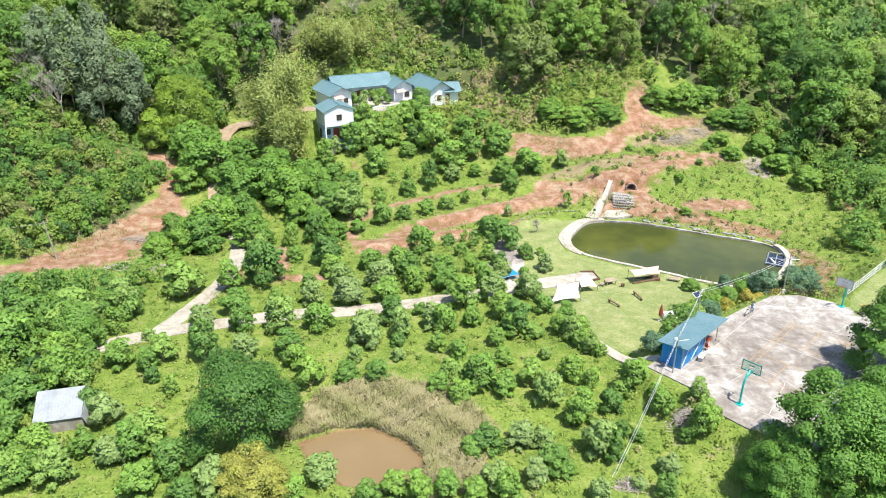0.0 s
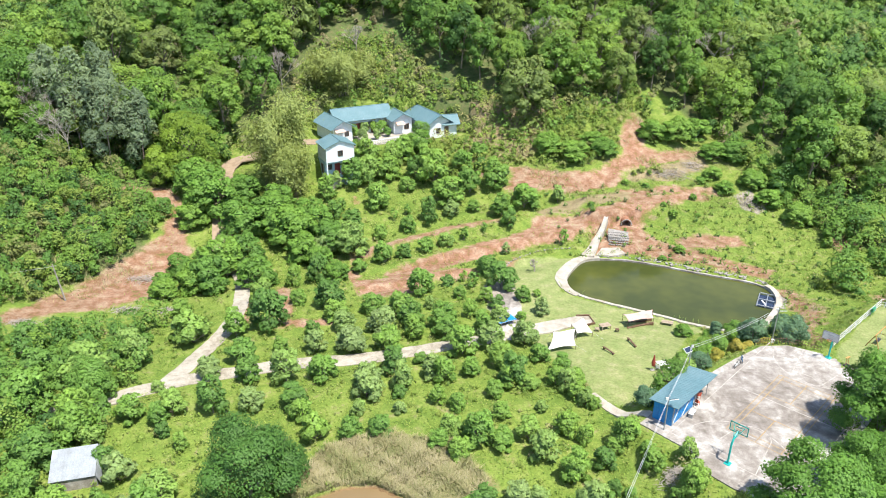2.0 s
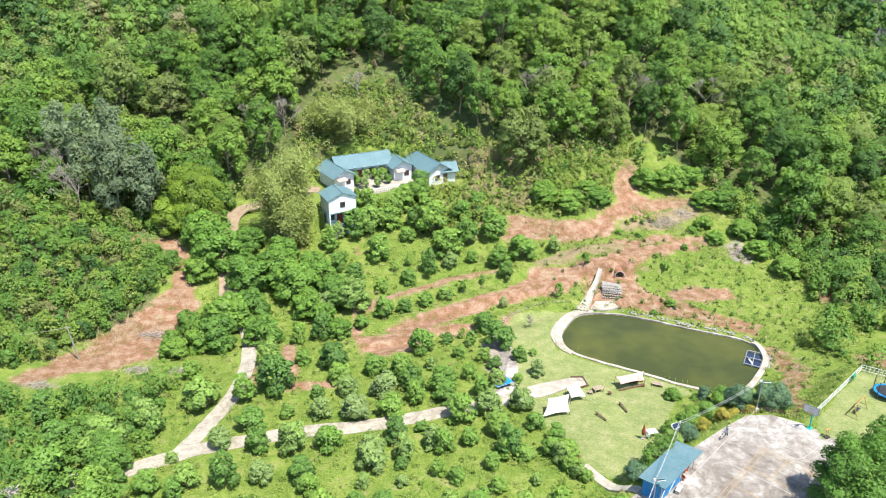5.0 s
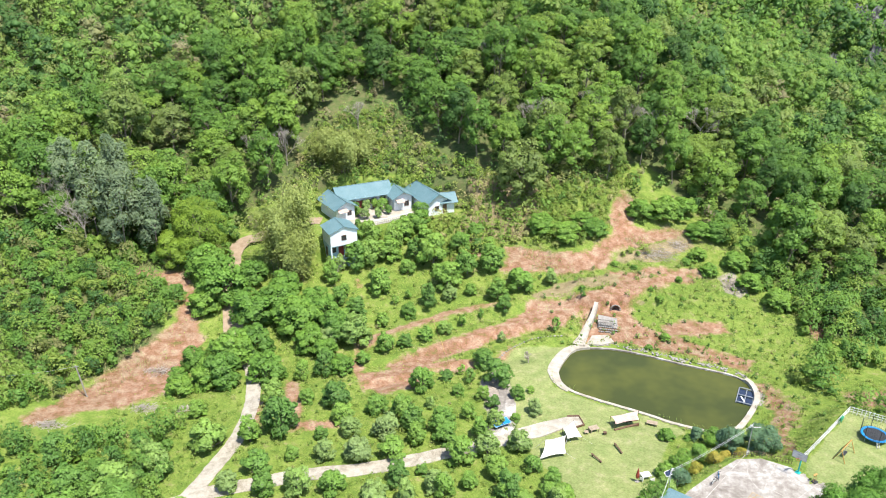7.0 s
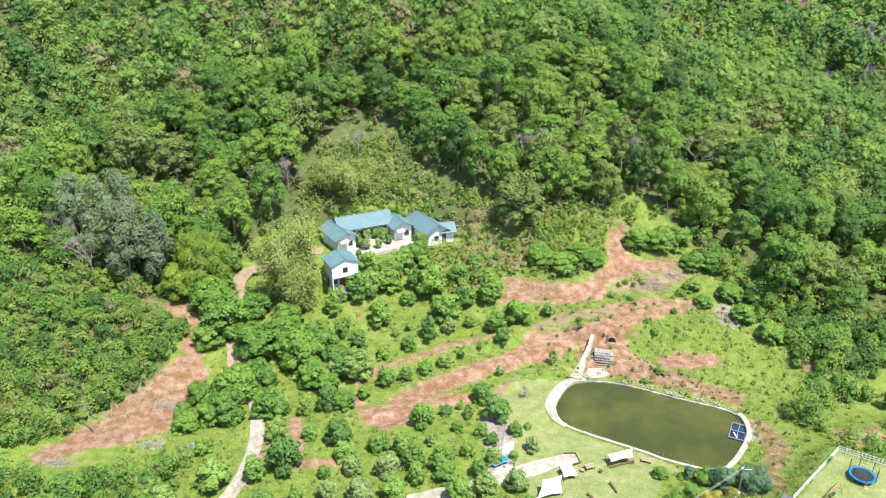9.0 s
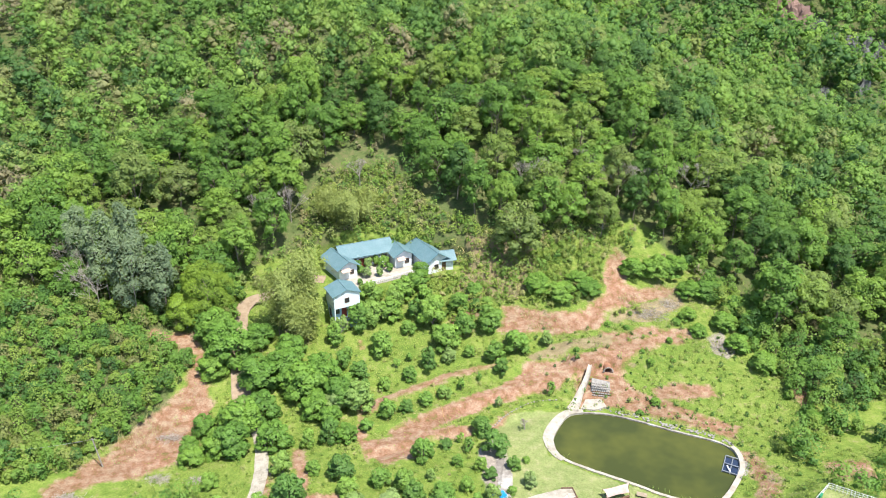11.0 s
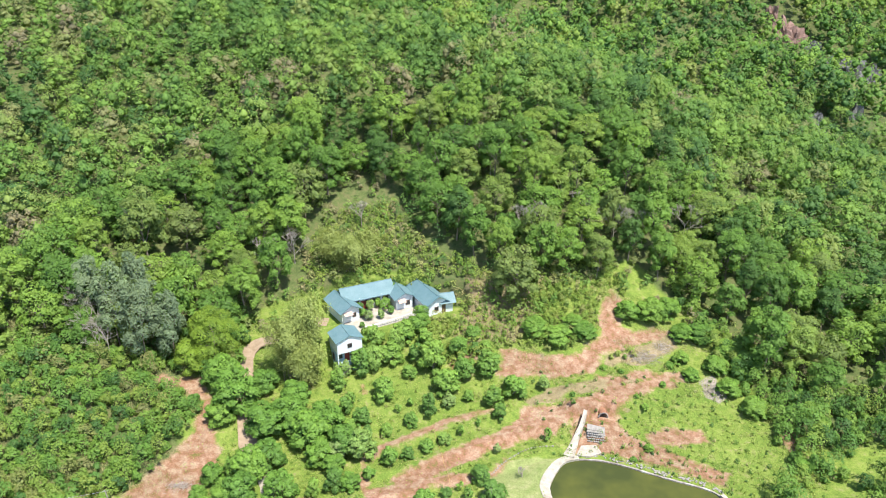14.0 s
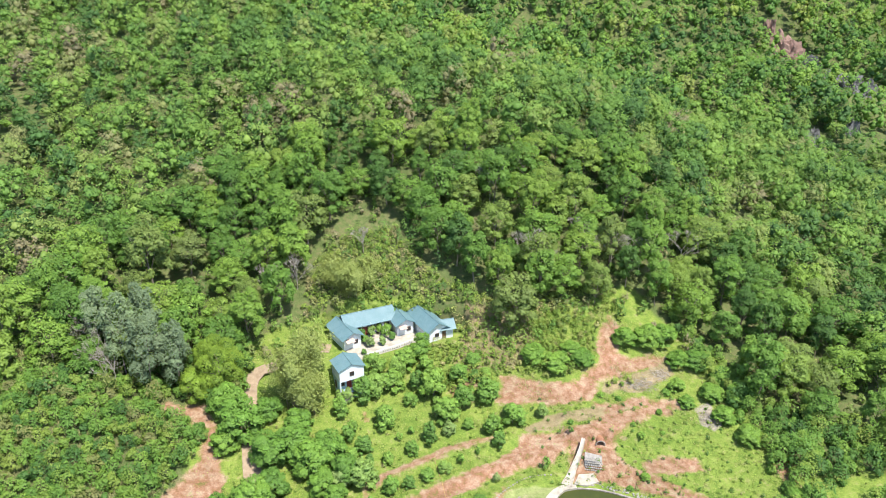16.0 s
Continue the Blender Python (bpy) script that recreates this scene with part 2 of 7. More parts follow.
LINE_YELLOW = worn("worn_yellow_line_paint", (0.40, 0.26, 0.09), (0.26, 0.18, 0.09), 0.8, 0, 1.2, 12)
CANVAS = worn("white_canvas", (0.58, 0.56, 0.51), (0.5, 0.47, 0.41), 0.85, 0, 1.5, 25, 0.15, 0.01)
CANVAS_PINK = worn("pinkish_canvas", (0.44, 0.30, 0.25), (0.52, 0.40, 0.34), 0.85, 0, 1.5, 25, 0.15, 0.01)
STEEL = worn("galvanised_steel", (0.42, 0.43, 0.44), (0.34, 0.35, 0.36), 0.4, 0.6, 2, 20)
BLACK = worn("black_rubber", (0.02, 0.02, 0.022), (0.035, 0.035, 0.035), 0.6)
PANEL = worn("dark_solar_cells", (0.02, 0.03, 0.06), (0.03, 0.045, 0.08), 0.15)
GLASS = worn("dark_window_glass", (0.03, 0.035, 0.04), (0.045, 0.05, 0.05), 0.08)
STONE = worn("grey_stone", (0.30, 0.28, 0.25), (0.20, 0.185, 0.165), 0.9, 0, 1.5, 12, 0.5, 0.03)
ROCK = worn("dark_cliff_rock", (0.06, 0.06, 0.062), (0.20, 0.195, 0.188), 0.9, 0, 0.3, 1.5, 0.9, 0.5)
SCAR = worn("bare_reddish_rock", (0.25, 0.155, 0.125), (0.19, 0.12, 0.095), 0.9, 0, 0.2, 2, 0.6, 0.3)
WALL_EARTH = worn("cut_red_earth", (0.24, 0.11, 0.06), (0.31, 0.17, 0.10), 0.95, 0, 1, 10, 0.6, 0.05)
ORANGE = worn("orange_red_plastic", (0.45, 0.08, 0.03), (0.38, 0.06, 0.03), 0.4)
SHEET_WHITE = worn("dull_white_sheet_roof", (0.29, 0.315, 0.325), (0.22, 0.235, 0.24), 0.6, 0, 0.8, 8)
CABLE = worn("pale_cable_sheath", (0.5, 0.5, 0.5), (0.42, 0.42, 0.42), 0.6)
SANDY = worn("sandy_earth", (0.33, 0.25, 0.17), (0.25, 0.18, 0.115), 0.95, 0, 0.8, 9, 0.4, 0.04)
CLEAR, clear_tree, clear_shader = graph("clear_board_glass")
clear_shader.inputs["Base Color"].default_value = (0.8, 0.9, 0.88, 1)
clear_shader.inputs["Transmission Weight"].default_value = 1.0
clear_shader.inputs["Roughness"].default_value = 0.05

# ---- lie of the land ----
# height of the ground along lines that run away from the viewer, at several places across
ALONG = (0, 50, 70, 90, 108, 125, 140, 155, 170, 187, 205, 235, 270, 320, 400, 600, 1100)
ACROSS = (-230, -115, -78, -62, -48, -15, 8, 30, 62, 100, 160, 260)
PROFILES = (
    (3.7, 5.7, 9.6, 15.6, 19.6, 21.6, 21.7, 21.6, 23.5, 27.2, 32.7, 40.2, 50.4, 64.9, 89.3, 169.5, 359.6),
    (-1.4, -0.5, 2.4, 6.3, 10.3, 12.5, 12.6, 12.7, 12.6, 14.2, 20.1, 30.6, 43.7, 54.8, 79.3, 164.5, 359.6),
    (-3.5, -2.7, -2, -1.5, 3.5, 8.1, 10.6, 12.9, 14, 18, 24.9, 36.2, 45.3, 51.4, 69.4, 159.5, 349.5),
    (-3.7, -3.9, -3, -5.5, -6.3, -0.5, -0.2, 4.4, 10.6, 18.9, 26.9, 38.6, 46, 49.6, 65.4, 159.3, 349.3),
    (-3.6, -3.8, -2.5, -5.4, -7.4, -3, 1.3, 5.1, 12.4, 22.2, 29.5, 42.6, 46.4, 47.2, 60.6, 158.6, 348.7),
    (-3.3, -3.3, -2.8, -4.1, -6, -3.1, -0.6, 5.3, 13.4, 21.6, 29.8, 42.1, 44.8, 37.2, 46.2, 157.1, 337.6),
    (-2.7, -2.8, -2.4, -4.2, -5.5, -4.2, -0.3, 6.2, 14.7, 20.9, 30.2, 40.4, 41.6, 29.5, 36.7, 152.5, 331.5),
    (-2.3, -2.3, -2, -5.1, -5.5, -4.3, 0.9, 8.5, 16.4, 22.5, 31.9, 40, 40.8, 28.4, 37.4, 151.4, 326.9),
    (-0.4, -0.5, -0.8, -3, -6.3, -3.9, 0.2, 3.8, 9.7, 18.4, 25.1, 30.1, 30.2, 21.2, 30.5, 146.8, 317),
    (0.6, 0.4, 0.1, -1.1, -2.4, -1.5, -0.4, -0.1, 0.5, 1.5, 2.4, 9.4, 11.6, 8.7, 29, 145.7, 316.2),
    (0.6, 0.5, 0.3, 0, -0.4, -1.1, -1.7, -2, -2.5, -3.3, -4.4, -2.8, -1.8, 0.8, 23.2, 142.8, 314.5),
    (3.6, 3.6, 3.5, 4.3, 5.1, 5.9, 6.8, 6.5, 6.2, 5.7, 5.3, 5, 4, 2.9, 22, 141.9, 313.7),
)


def base_height(x, y):
    """The lie of the land without made ground, for arrays of places."""
    x, y = np.asarray(x, float), np.asarray(y, float)
    total = 0.0
    for dx, dy in ((0, 0), (-6, -3), (6, -3), (-6, 3), (6, 3), (0, -5), (0, 5)):
        xs, ys = x + dx, y + dy
        lines = np.array([np.interp(ys, ALONG, line) for line in PROFILES])
        cell = np.clip(np.searchsorted(ACROSS, xs) - 1, 0, len(ACROSS) - 2)
        low, high = np.take(ACROSS, cell), np.take(ACROSS, cell + 1)
        part_way = np.clip((xs - low) / (high - low), 0, 1)
        near = np.take_along_axis(lines, cell[None], 0)[0]
        far = np.take_along_axis(lines, cell[None] + 1, 0)[0]
        total = total + near + (far - near) * part_way
    return total / 7


def inside_distance(x, y, outline):
    """Distance to an outline, below zero inside it."""
    x, y = np.asarray(x, float), np.asarray(y, float)
    best, inside = np.full(x.shape, 1e9), np.zeros(x.shape, bool)
    for (ax, ay), (bx, by) in zip(outline, outline[1:] + outline[:1]):
        ex, ey = bx - ax, by - ay
        s = np.clip(((x - ax) * ex + (y - ay) * ey) / (ex * ex + ey * ey), 0, 1)
        best = np.minimum(best, np.hypot(x - ax - s * ex, y - ay - s * ey))
        crosses = (ay > y) != (by > y)
        inside ^= crosses & (x < ex * (y - ay) / (ey if ey else 1e-9) + ax)
    return np.where(inside, -best, best)

# made ground: outlines in metres
POND = [(19.7, 104.3), (20.8, 106.9), (23.2, 110.7), (25.8, 111.9), (30.3, 111.7), (35.4, 109.9), (41.6, 106.8), (48.3, 103.8), (50.4, 101.9),
        (50.9, 99.8), (50.3, 97.0), (48.6, 94.2), (45.5, 90.4), (43.1, 88.6), (39.7, 88.9), (37.8, 89.7), (35.1, 90.9), (32.1, 92.8),
        (28.1, 95.0), (24.8, 96.8), (21.0, 99.3), (19.8, 101.6)]
COURT_FROM, COURT_TURN = (27.3, 55.4), math.pi / 4


def on_court(along, aside):
    """A place on the sports court: metres along it from the near hoop, and to its left."""
    c, s = math.cos(COURT_TURN), math.sin(COURT_TURN)
    return (COURT_FROM[0] + along * c - aside * s, COURT_FROM[1] + along * s + aside * c)


COURT = [on_court(*p) for p in ((-2.6, 1.0), (-0.8, 4.2), (-0.6, 9.2), (9.4, 9.2), (9.6, 8.4), (13.1, 8.3), (18, 7.6), (22.8, 6.6), (25.2, 4.4), (26.2, 1.0), (26.4, -7.6), (-1.6, -7.6), (-2.8, -2.0))]
PLAYGROUND = [(46.5, 74.2), (58.6, 86.4), (70, 79), (64, 62), (50, 62)]
MUD_POOL = [(-13.2, 53.6), (-10, 55.4), (-6.5, 55.6), (-3.2, 53.6), (-1.4, 51.2), (-1.6, 48.6), (-5, 47.2), (-8.5, 47.8), (-10, 49.6), (-12, 51)]
HOUSE_PAD = [(-27, 143), (-27, 160), (6, 158), (5, 151.5), (-2.5, 150.2), (-6, 150.4), (-10.2, 147.6), (-17, 143.6), (-20, 139.5), (-26, 139.5)]
WATER_Z, MUD_Z, HOUSE_Z = -5.75, -3.0, 3.9


def ease(v):
    v = np.clip(v, 0, 1)
    return v * v * (3 - 2 * v)


def waves(x, y, size, seed=0.0):
    """Cheap rolling unevenness between -1 and 1."""
    return (np.sin(x / size + seed) * np.cos(y / size * 1.13 - seed) + np.sin((x + y) / size * 1.7 + 2 * seed) * 0.6 + np.cos((x - 1.6 * y) / size * 2.3 + seed) * 0.4) / 2


def height(x, y):
    """The ground's height."""
    x, y = np.asarray(x, float), np.asarray(y, float)
    z = base_height(x, y)
    z = z + 0.25 * waves(x, y, 5.0, 1.0) + 0.08 * waves(x, y, 1.7, 2.0)
    # earth terraces of the orchard
    across = (y - 0.38 * x - 100) / 6.5
    tread = across - np.floor(across)
    inside = ease((y - 0.38 * x - 100) / 4) * ease((128 - y + 0.38 * x) / 4) * ease((x + 16) / 5) * ease((34 - x) / 6)
    z = z + 1.0 * inside * (ease((tread - 0.72) / 0.28) - tread)
    z = z + np.clip((y - 160) / 60, 0, 1) * (2.0 * waves(x, y, 17.0, 0.4) + 3.0 * waves(x, y, 43.0, 3.0))
    # steep cut bank above the pond, with a low passage into it
    bank = ease((y - 123.9 + 0.12 * (x - 33)) / 1.1) * ease((136 - y) / 9) * ease((x - 24) / 4) * ease((46 - x) / 5)
    passage = ease((0.95 - np.abs(x - 33.5)) / 0.5) * ease((125.4 - y) / 0.6)
    z = z + 1.9 * bank * (1 - passage) - passage * ease((y - 122.5) / 1.0) * np.maximum(z - base_height(33.5 + 0 * x, 122.6 + 0 * y), 0) * 1.0
    for outline, level, reach in ((COURT, -0.12, 4.0), (PLAYGROUND, 0.0, 5.0), (HOUSE_PAD, HOUSE_Z - 0.1, 2.6)):
        z = z + (level - z) * ease(1 - inside_distance(x, y, outline) / reach)
    d = inside_distance(x, y, POND)
    z = z + (WATER_Z + 0.35 - z) * ease(1 - (d - 1.2) / 5.0)
    z = z - 1.6 * ease((0.5 - d) / 0.9)
    d = inside_distance(x, y, MUD_POOL)
    z = z + (MUD_Z + 0.1 - z) * ease(1 - d / 3.0) - 0.7 * ease(-d / 1.5)
    return z


def ground_z(x, y):
    return float(height(np.array([x]), np.array([y]))[0])

# ---- building helpers ----
def link(name, mesh, material=None, parent=None, label=""):
    ob = new(name, mesh)
    if material:
        mesh.materials.append(material)
    if parent:
        ob.parent = parent
    return tagged(ob, label)


def part(name, bm, material, parent=None, label="", smooth=False):
    """One bmesh as one mesh object under a thing or a part."""
    mesh = bpy.data.meshes.new(name)
    bmesh.ops.recalc_face_normals(bm, faces=bm.faces)
    bm.to_mesh(mesh)
    bm.free()
    if smooth:
        mesh.shade_smooth()
    return link(name, mesh, material, parent, label)


def thing(name, at, label, category, group="", kind=""):
    """An empty at the base of a thing, to which its parts belong."""
    ob = new(name)
    ob.matrix_basis = at
    ob.empty_display_size = 0.2
    return tagged(ob, label, category, group, kind)


def fast_mesh(name, verts, quads, attributes=None):
    """A mesh of quads from arrays."""
    mesh = bpy.data.meshes.new(name)
    mesh.vertices.add(len(verts))
    mesh.vertices.foreach_set("co", np.ascontiguousarray(verts, np.float32).ravel())
    mesh.loops.add(quads.size)
    mesh.loops.foreach_set("vertex_index", np.ascontiguousarray(quads, np.int32).ravel())
    mesh.polygons.add(len(quads))
    mesh.polygons.foreach_set("loop_start", np.arange(0, quads.size, quads.shape[1], dtype=np.int32))
    for key, values in (attributes or {}).items():
        if np.ndim(values) == 2:
            mesh.attributes.new(key, "FLOAT_VECTOR", "POINT").data.foreach_set("vector", np.ascontiguousarray(values, np.float32).ravel())
        else:
            mesh.attributes.new(key, "FLOAT", "POINT").data.foreach_set("value", np.ascontiguousarray(values, np.float32))
    mesh.update(calc_edges=True)
    return mesh


def box(bm, size, at=(0, 0, 0), turn=0.0, bevel=0.0):
    """A box that stands on its place."""
    m = Matrix.Translation(at) @ Matrix.Rotation(turn, 4, "Z") @ Matrix.Translation((0, 0, size[2] / 2)) @ Matrix.Diagonal((*size, 1))
    made = bmesh.ops.create_cube(bm, size=1, matrix=m)
    if bevel:
        edges = {e for v in made["verts"] for e in v.link_edges}
        bmesh.ops.bevel(bm, geom=list(edges), offset=bevel, segments=1, affect="EDGES")


def rod(bm, a, b, r, r2=None, sides=8):
    """A round bar between two places."""
    a, b = Vector(a), Vector(b)
    m = Matrix.Translation((a + b) / 2) @ (b - a).to_track_quat("Z", "Y").to_matrix().to_4x4()
    bmesh.ops.create_cone(bm, cap_ends=True, segments=sides, radius1=r, radius2=r if r2 is None else r2, depth=(b - a).length, matrix=m)


def tube(bm, pts, r, sides=5):
    """One bent round bar through many places."""
    rings = []
    for i, p in enumerate(pts):
        p = Vector(p)
        way = Vector(pts[min(i + 1, len(pts) - 1)]) - Vector(pts[max(i - 1, 0)])
        q = way.to_track_quat("Z", "Y")
        rings.append([bm.verts.new(p + q @ Vector((r * math.cos(k * 2 * math.pi / sides), r * math.sin(k * 2 * math.pi / sides), 0))) for k in range(sides)])
    for a, b in zip(rings, rings[1:]):
        for k in range(sides):
            bm.faces.new((a[k], a[(k + 1) % sides], b[(k + 1) % sides], b[k]))


def slab(bm, outline, low, high):
    """A flat plate over an outline; low and high may be numbers or functions of x, y."""
    lo = low if callable(low) else lambda x, y: low
    hi = high if callable(high) else lambda x, y: high
    below = [bm.verts.new((x, y, lo(x, y))) for x, y in outline]
    above = [bm.verts.new((x, y, hi(x, y))) for x, y in outline]
    bm.faces.new(above)
    bm.faces.new(below[::-1])
    for i in range(len(outline)):
        j = (i + 1) % len(outline)
        bm.faces.new((below[i], below[j], above[j], above[i]))


def smooth_line(points, step=1.0):
    """Evenly spaced places along a curve through the points."""
    points = [Vector((*p, 0)) for p in points]
    ends = [2 * points[0] - points[1], *points, 2 * points[-1] - points[-2]]
    out = []
    for a, b, c, d in zip(ends, ends[1:], ends[2:], ends[3:]):
        count = max(1, int((c - b).length / step))
        for i in range(count):
            t = i / count
            out.append(0.5 * (2 * b + (c - a) * t + (2 * a - 5 * b + 4 * c - d) * t * t + (3 * b - a - 3 * c + d) * t ** 3))
    out.append(points[-1])
    return [(p.x, p.y) for p in out]


def ribbon(name, line, width, material, lift=0.07, thick=0.25, wander=0.06, label=""):
    """A paved strip that follows the ground."""
    pts = smooth_line(line, 0.8)
    rng = random.Random(len(pts))
    bm = bmesh.new()
    rows = []
    for i, (x, y) in enumerate(pts):
        ax, ay = pts[max(i - 1, 0)]
        bx, by = pts[min(i + 1, len(pts) - 1)]
        n = math.hypot(bx - ax, by - ay) or 1
        nx, ny = -(by - ay) / n, (bx - ax) / n
        w = width(i / (len(pts) - 1)) if callable(width) else width
        l, r = w / 2 + rng.uniform(-wander, wander), w / 2 + rng.uniform(-wander, wander)
        z = max(ground_z(x + nx * k * w / 2, y + ny * k * w / 2) for k in (-1, -0.5, 0, 0.5, 1)) + lift
        left, right = (x + nx * l, y + ny * l), (x - nx * r, y - ny * r)
        rows.append([bm.verts.new((*left, z - thick)), bm.verts.new((*left, z)), bm.verts.new((x, y, z + 0.02)), bm.verts.new((*right, z)), bm.verts.new((*right, z - thick))])
    for a, b in zip(rows, rows[1:]):
        for k in range(4):
            bm.faces.new((a[k], a[k + 1], b[k + 1], b[k]))
    ob = part(name, bm, material, label=label)
    return tagged(ob, category="road", kind="structure")


# ---- the ground ----
ROAD = [(-63.3, 62.2), (-42.7, 68.0), (-39.0, 69.1), (-34.7, 71.4), (-30.8, 73.8), (-25.2, 75.4), (-17.1, 77.2), (-10.2, 78.3), (-4.6, 79.9), (1.2, 81.9), (5.7, 83.2), (10.4, 85.2), (17.1, 88.9), (21.0, 90.4)]
LANE = [(-33.1, 72.4), (-32.2, 75.3), (-31.2, 79.7), (-29.9, 84.6), (-29.7, 90.3), (-30.1, 95.8), (-31.3, 101.9), (-32.5, 106.1), (-33.5, 108), (-37.0, 113), (-39.5, 122), (-42.4, 134.6), (-43.1, 139.3), (-41.6, 142.5), (-38.7, 143.7), (-35.7, 146.1), (-30, 149.0), (-26, 149)]
FOOTPATH = [(17.0, 69.6), (19.1, 66.4), (20.9, 64.2), (22.8, 62.0), (23.5, 60.6)]
LAWN = [(8.5, 107), (12, 111), (19, 113), (23, 112), (18.5, 104.5), (18.3, 100.5), (24, 96), (32, 92), (37, 88.5), (33, 85), (29, 77), (24.5, 70.5), (20.6, 67.6), (17.6, 68.3), (16.1, 74.2), (12.9, 80.6), (11.4, 84.1), (10.5, 91), (9.6, 97)]
TERRACE_EARTH = [(-9.9, 108.4), (-2.3, 112.8), (5.6, 117.5), (11.5, 119.8), (15.4, 124.3), (17.3, 126.3), (21.6, 127.2), (26.5, 127.6), (31.2, 127.4), (34.1, 130.2), (39.3, 131.5), (45.9, 133.3), (51.4, 132.9), (50.8, 130.4), (45.0, 129.2), (38.9, 124.6), (37.1, 123.1), (35.5, 117.7), (33.6, 115.3), (29.4, 122.8), (27.0, 122.8), (23.5, 119.2), (18.2, 117.8), (13.4, 115.4), (8.8, 113.3), (2.0, 109.5), (-3.9, 105.1), (-9.7, 104.7)]
UPPER_EARTH = [(13.0, 142.1), (19.4, 141.3), (23.1, 139.7), (28.2, 139.6), (33.6, 141.9), (36.4, 144.6), (36.5, 148.2), (38.4, 153.1), (41.3, 157.2), (43.6, 154.4), (41.8, 147.3), (44.9, 145.8), (49.8, 147.1), (54.0, 146.2), (53.5, 143.2), (48.2, 142.9), (41.2, 140.5), (36.3, 138.3), (33.6, 134.0), (27.4, 133.9), (18.7, 133.7), (11.3, 134.2), (13.0, 138.3)]
BANK_EARTH = [(26, 113), (36, 112), (45, 108), (52, 103), (55, 108), (46, 114), (38, 118), (34, 127), (28, 127), (26, 120)]
LEFT_EARTH = [(-65.1, 91.0), (-62.2, 95.6), (-58.2, 103.1), (-55.8, 109.6), (-51.6, 115.6), (-49.9, 121.7), (-49.9, 127.0), (-52.4, 129.2), (-60.5, 131.1), (-60.0, 133.7), (-52.0, 132.7), (-48.7, 129.5), (-44.5, 121.4), (-43.0, 113.9), (-43.9, 108.2), (-45.4, 99.5), (-49.3, 96.0), (-53.9, 95.0), (-59.3, 91.3), (-62.5, 89.1)]
STRIP_EARTH = [(-15.0, 112.6), (-13.6, 116.0), (-9.2, 117.7), (-2.4, 121.9), (2.3, 123.9), (8.4, 126.2), (12.0, 127.0), (10.9, 125.4), (3.4, 121.7), (-4.6, 117.2), (-10.2, 114.6), (-13.9, 111.6)]
TRACK_EARTH = [(-16.3, 114.7), (-15.2, 116.4), (-13.9, 108.0), (-12.4, 104.8), (-8.9, 106.9), (-2.1, 108.3), (6.8, 108.1), (12.6, 112.6), (13.1, 110.8), (7.6, 105.4), (-2.1, 104.7), (-3.4, 99.0), (-8.3, 96.7), (-10.7, 97.4), (-12.2, 99.9), (-13.8, 99.4), (-15.5, 106.3)]
SPOT_EARTH = [(-17.4, 132.5), (-15.3, 132.7), (-15.0, 129.4), (-16.9, 128.9)]
GAP_EARTH = [(7.4, 142.1), (9.0, 143.3), (9.0, 139.2), (6.5, 138.6), (3.2, 135.0), (0.8, 134.9), (2.4, 138.6), (5.2, 139.9)]
PATCH_EARTH = [(-26.7, 103.3), (-25.0, 103.9), (-21.5, 97.6), (-21.6, 90.6), (-18.9, 89.7), (-15.2, 90.6), (-14.8, 88.1), (-18.5, 87.2), (-21.9, 87.5), (-24.5, 94.5)]
BEND_EARTH = [(-30.3, 100.2), (-28.3, 97.5), (-26.3, 90.6), (-27.3, 87.4), (-28.9, 90.7)]
CUT_EARTH = [(68.4, 119.6), (71.8, 121.0), (71.7, 114.6), (68.6, 111.1), (67.2, 112.7)]
BAND_EARTH = [(33.7, 133.9), (45.0, 135.7), (54.4, 134.3), (54.9, 132.1), (44.2, 132.2), (36.4, 129.8), (31.8, 129.9)]
DRY_LEFT = [(-81.3, 91.5), (-68.0, 94.8), (-54.7, 101.1), (-52.2, 108.6), (-57.5, 113.1), (-65.8, 109.0), (-79.3, 101.7)]
DRY_MUD = [(-15, 56), (-12, 61), (-6, 63), (1, 61), (4, 56), (3, 48), (-1, 47), (-4, 54), (-10, 56), (-14, 54)]
DRY_SLOPE = [(-24, 171), (-12, 174), (-7, 184), (-13, 190), (-21, 186)]
DIRT_TRACK = [(-61.1, 131.3), (-57.0, 133.6), (-50.9, 133.9), (-49.3, 127.5), (-51.7, 127.3), (-55.8, 129.7), (-60.1, 129.7)]
PLAY_TRACK = [(46.2, 79.4), (48.2, 78.8), (51.6, 86.5), (53.6, 97), (51.8, 98), (49.4, 88)]
FAR_EARTH = [(62, 91.5), (70, 91), (72, 96), (64, 97)]
DRY_HOUSE = [(2, 144), (14, 143), (24, 149), (20, 158), (7, 161), (5, 150)]
LEFT_SLOPE = [(-120, 95), (-66, 102), (-54, 107), (-50.5, 114), (-53, 128), (-60, 146), (-120, 146)]
RIGHT_SLOPE = [(67, 113), (68, 122), (63, 148), (130, 150), (130, 113)]
DRY_PILE = [(36.7, 137.2), (41.1, 140.4), (46.8, 142.5), (52.7, 145.2), (54.0, 141.9), (47.0, 138.1), (38.9, 135.7)]
DRY_BANK = [(17.4, 127.5), (22.1, 131.3), (27.0, 131.2), (31.8, 131.1), (36.5, 133.0), (34.7, 129.5), (30.1, 128.1), (21.7, 127.7), (18.5, 125.9)]
MEADOW_EARTH = [(41.0, 118.9), (47.0, 120.5), (53.0, 119.8), (53.4, 115.9), (47.5, 114.6), (41.2, 115.5)]
POND_EARTH = [(50, 101), (54, 101), (55.5, 93), (53, 87), (51, 88)]
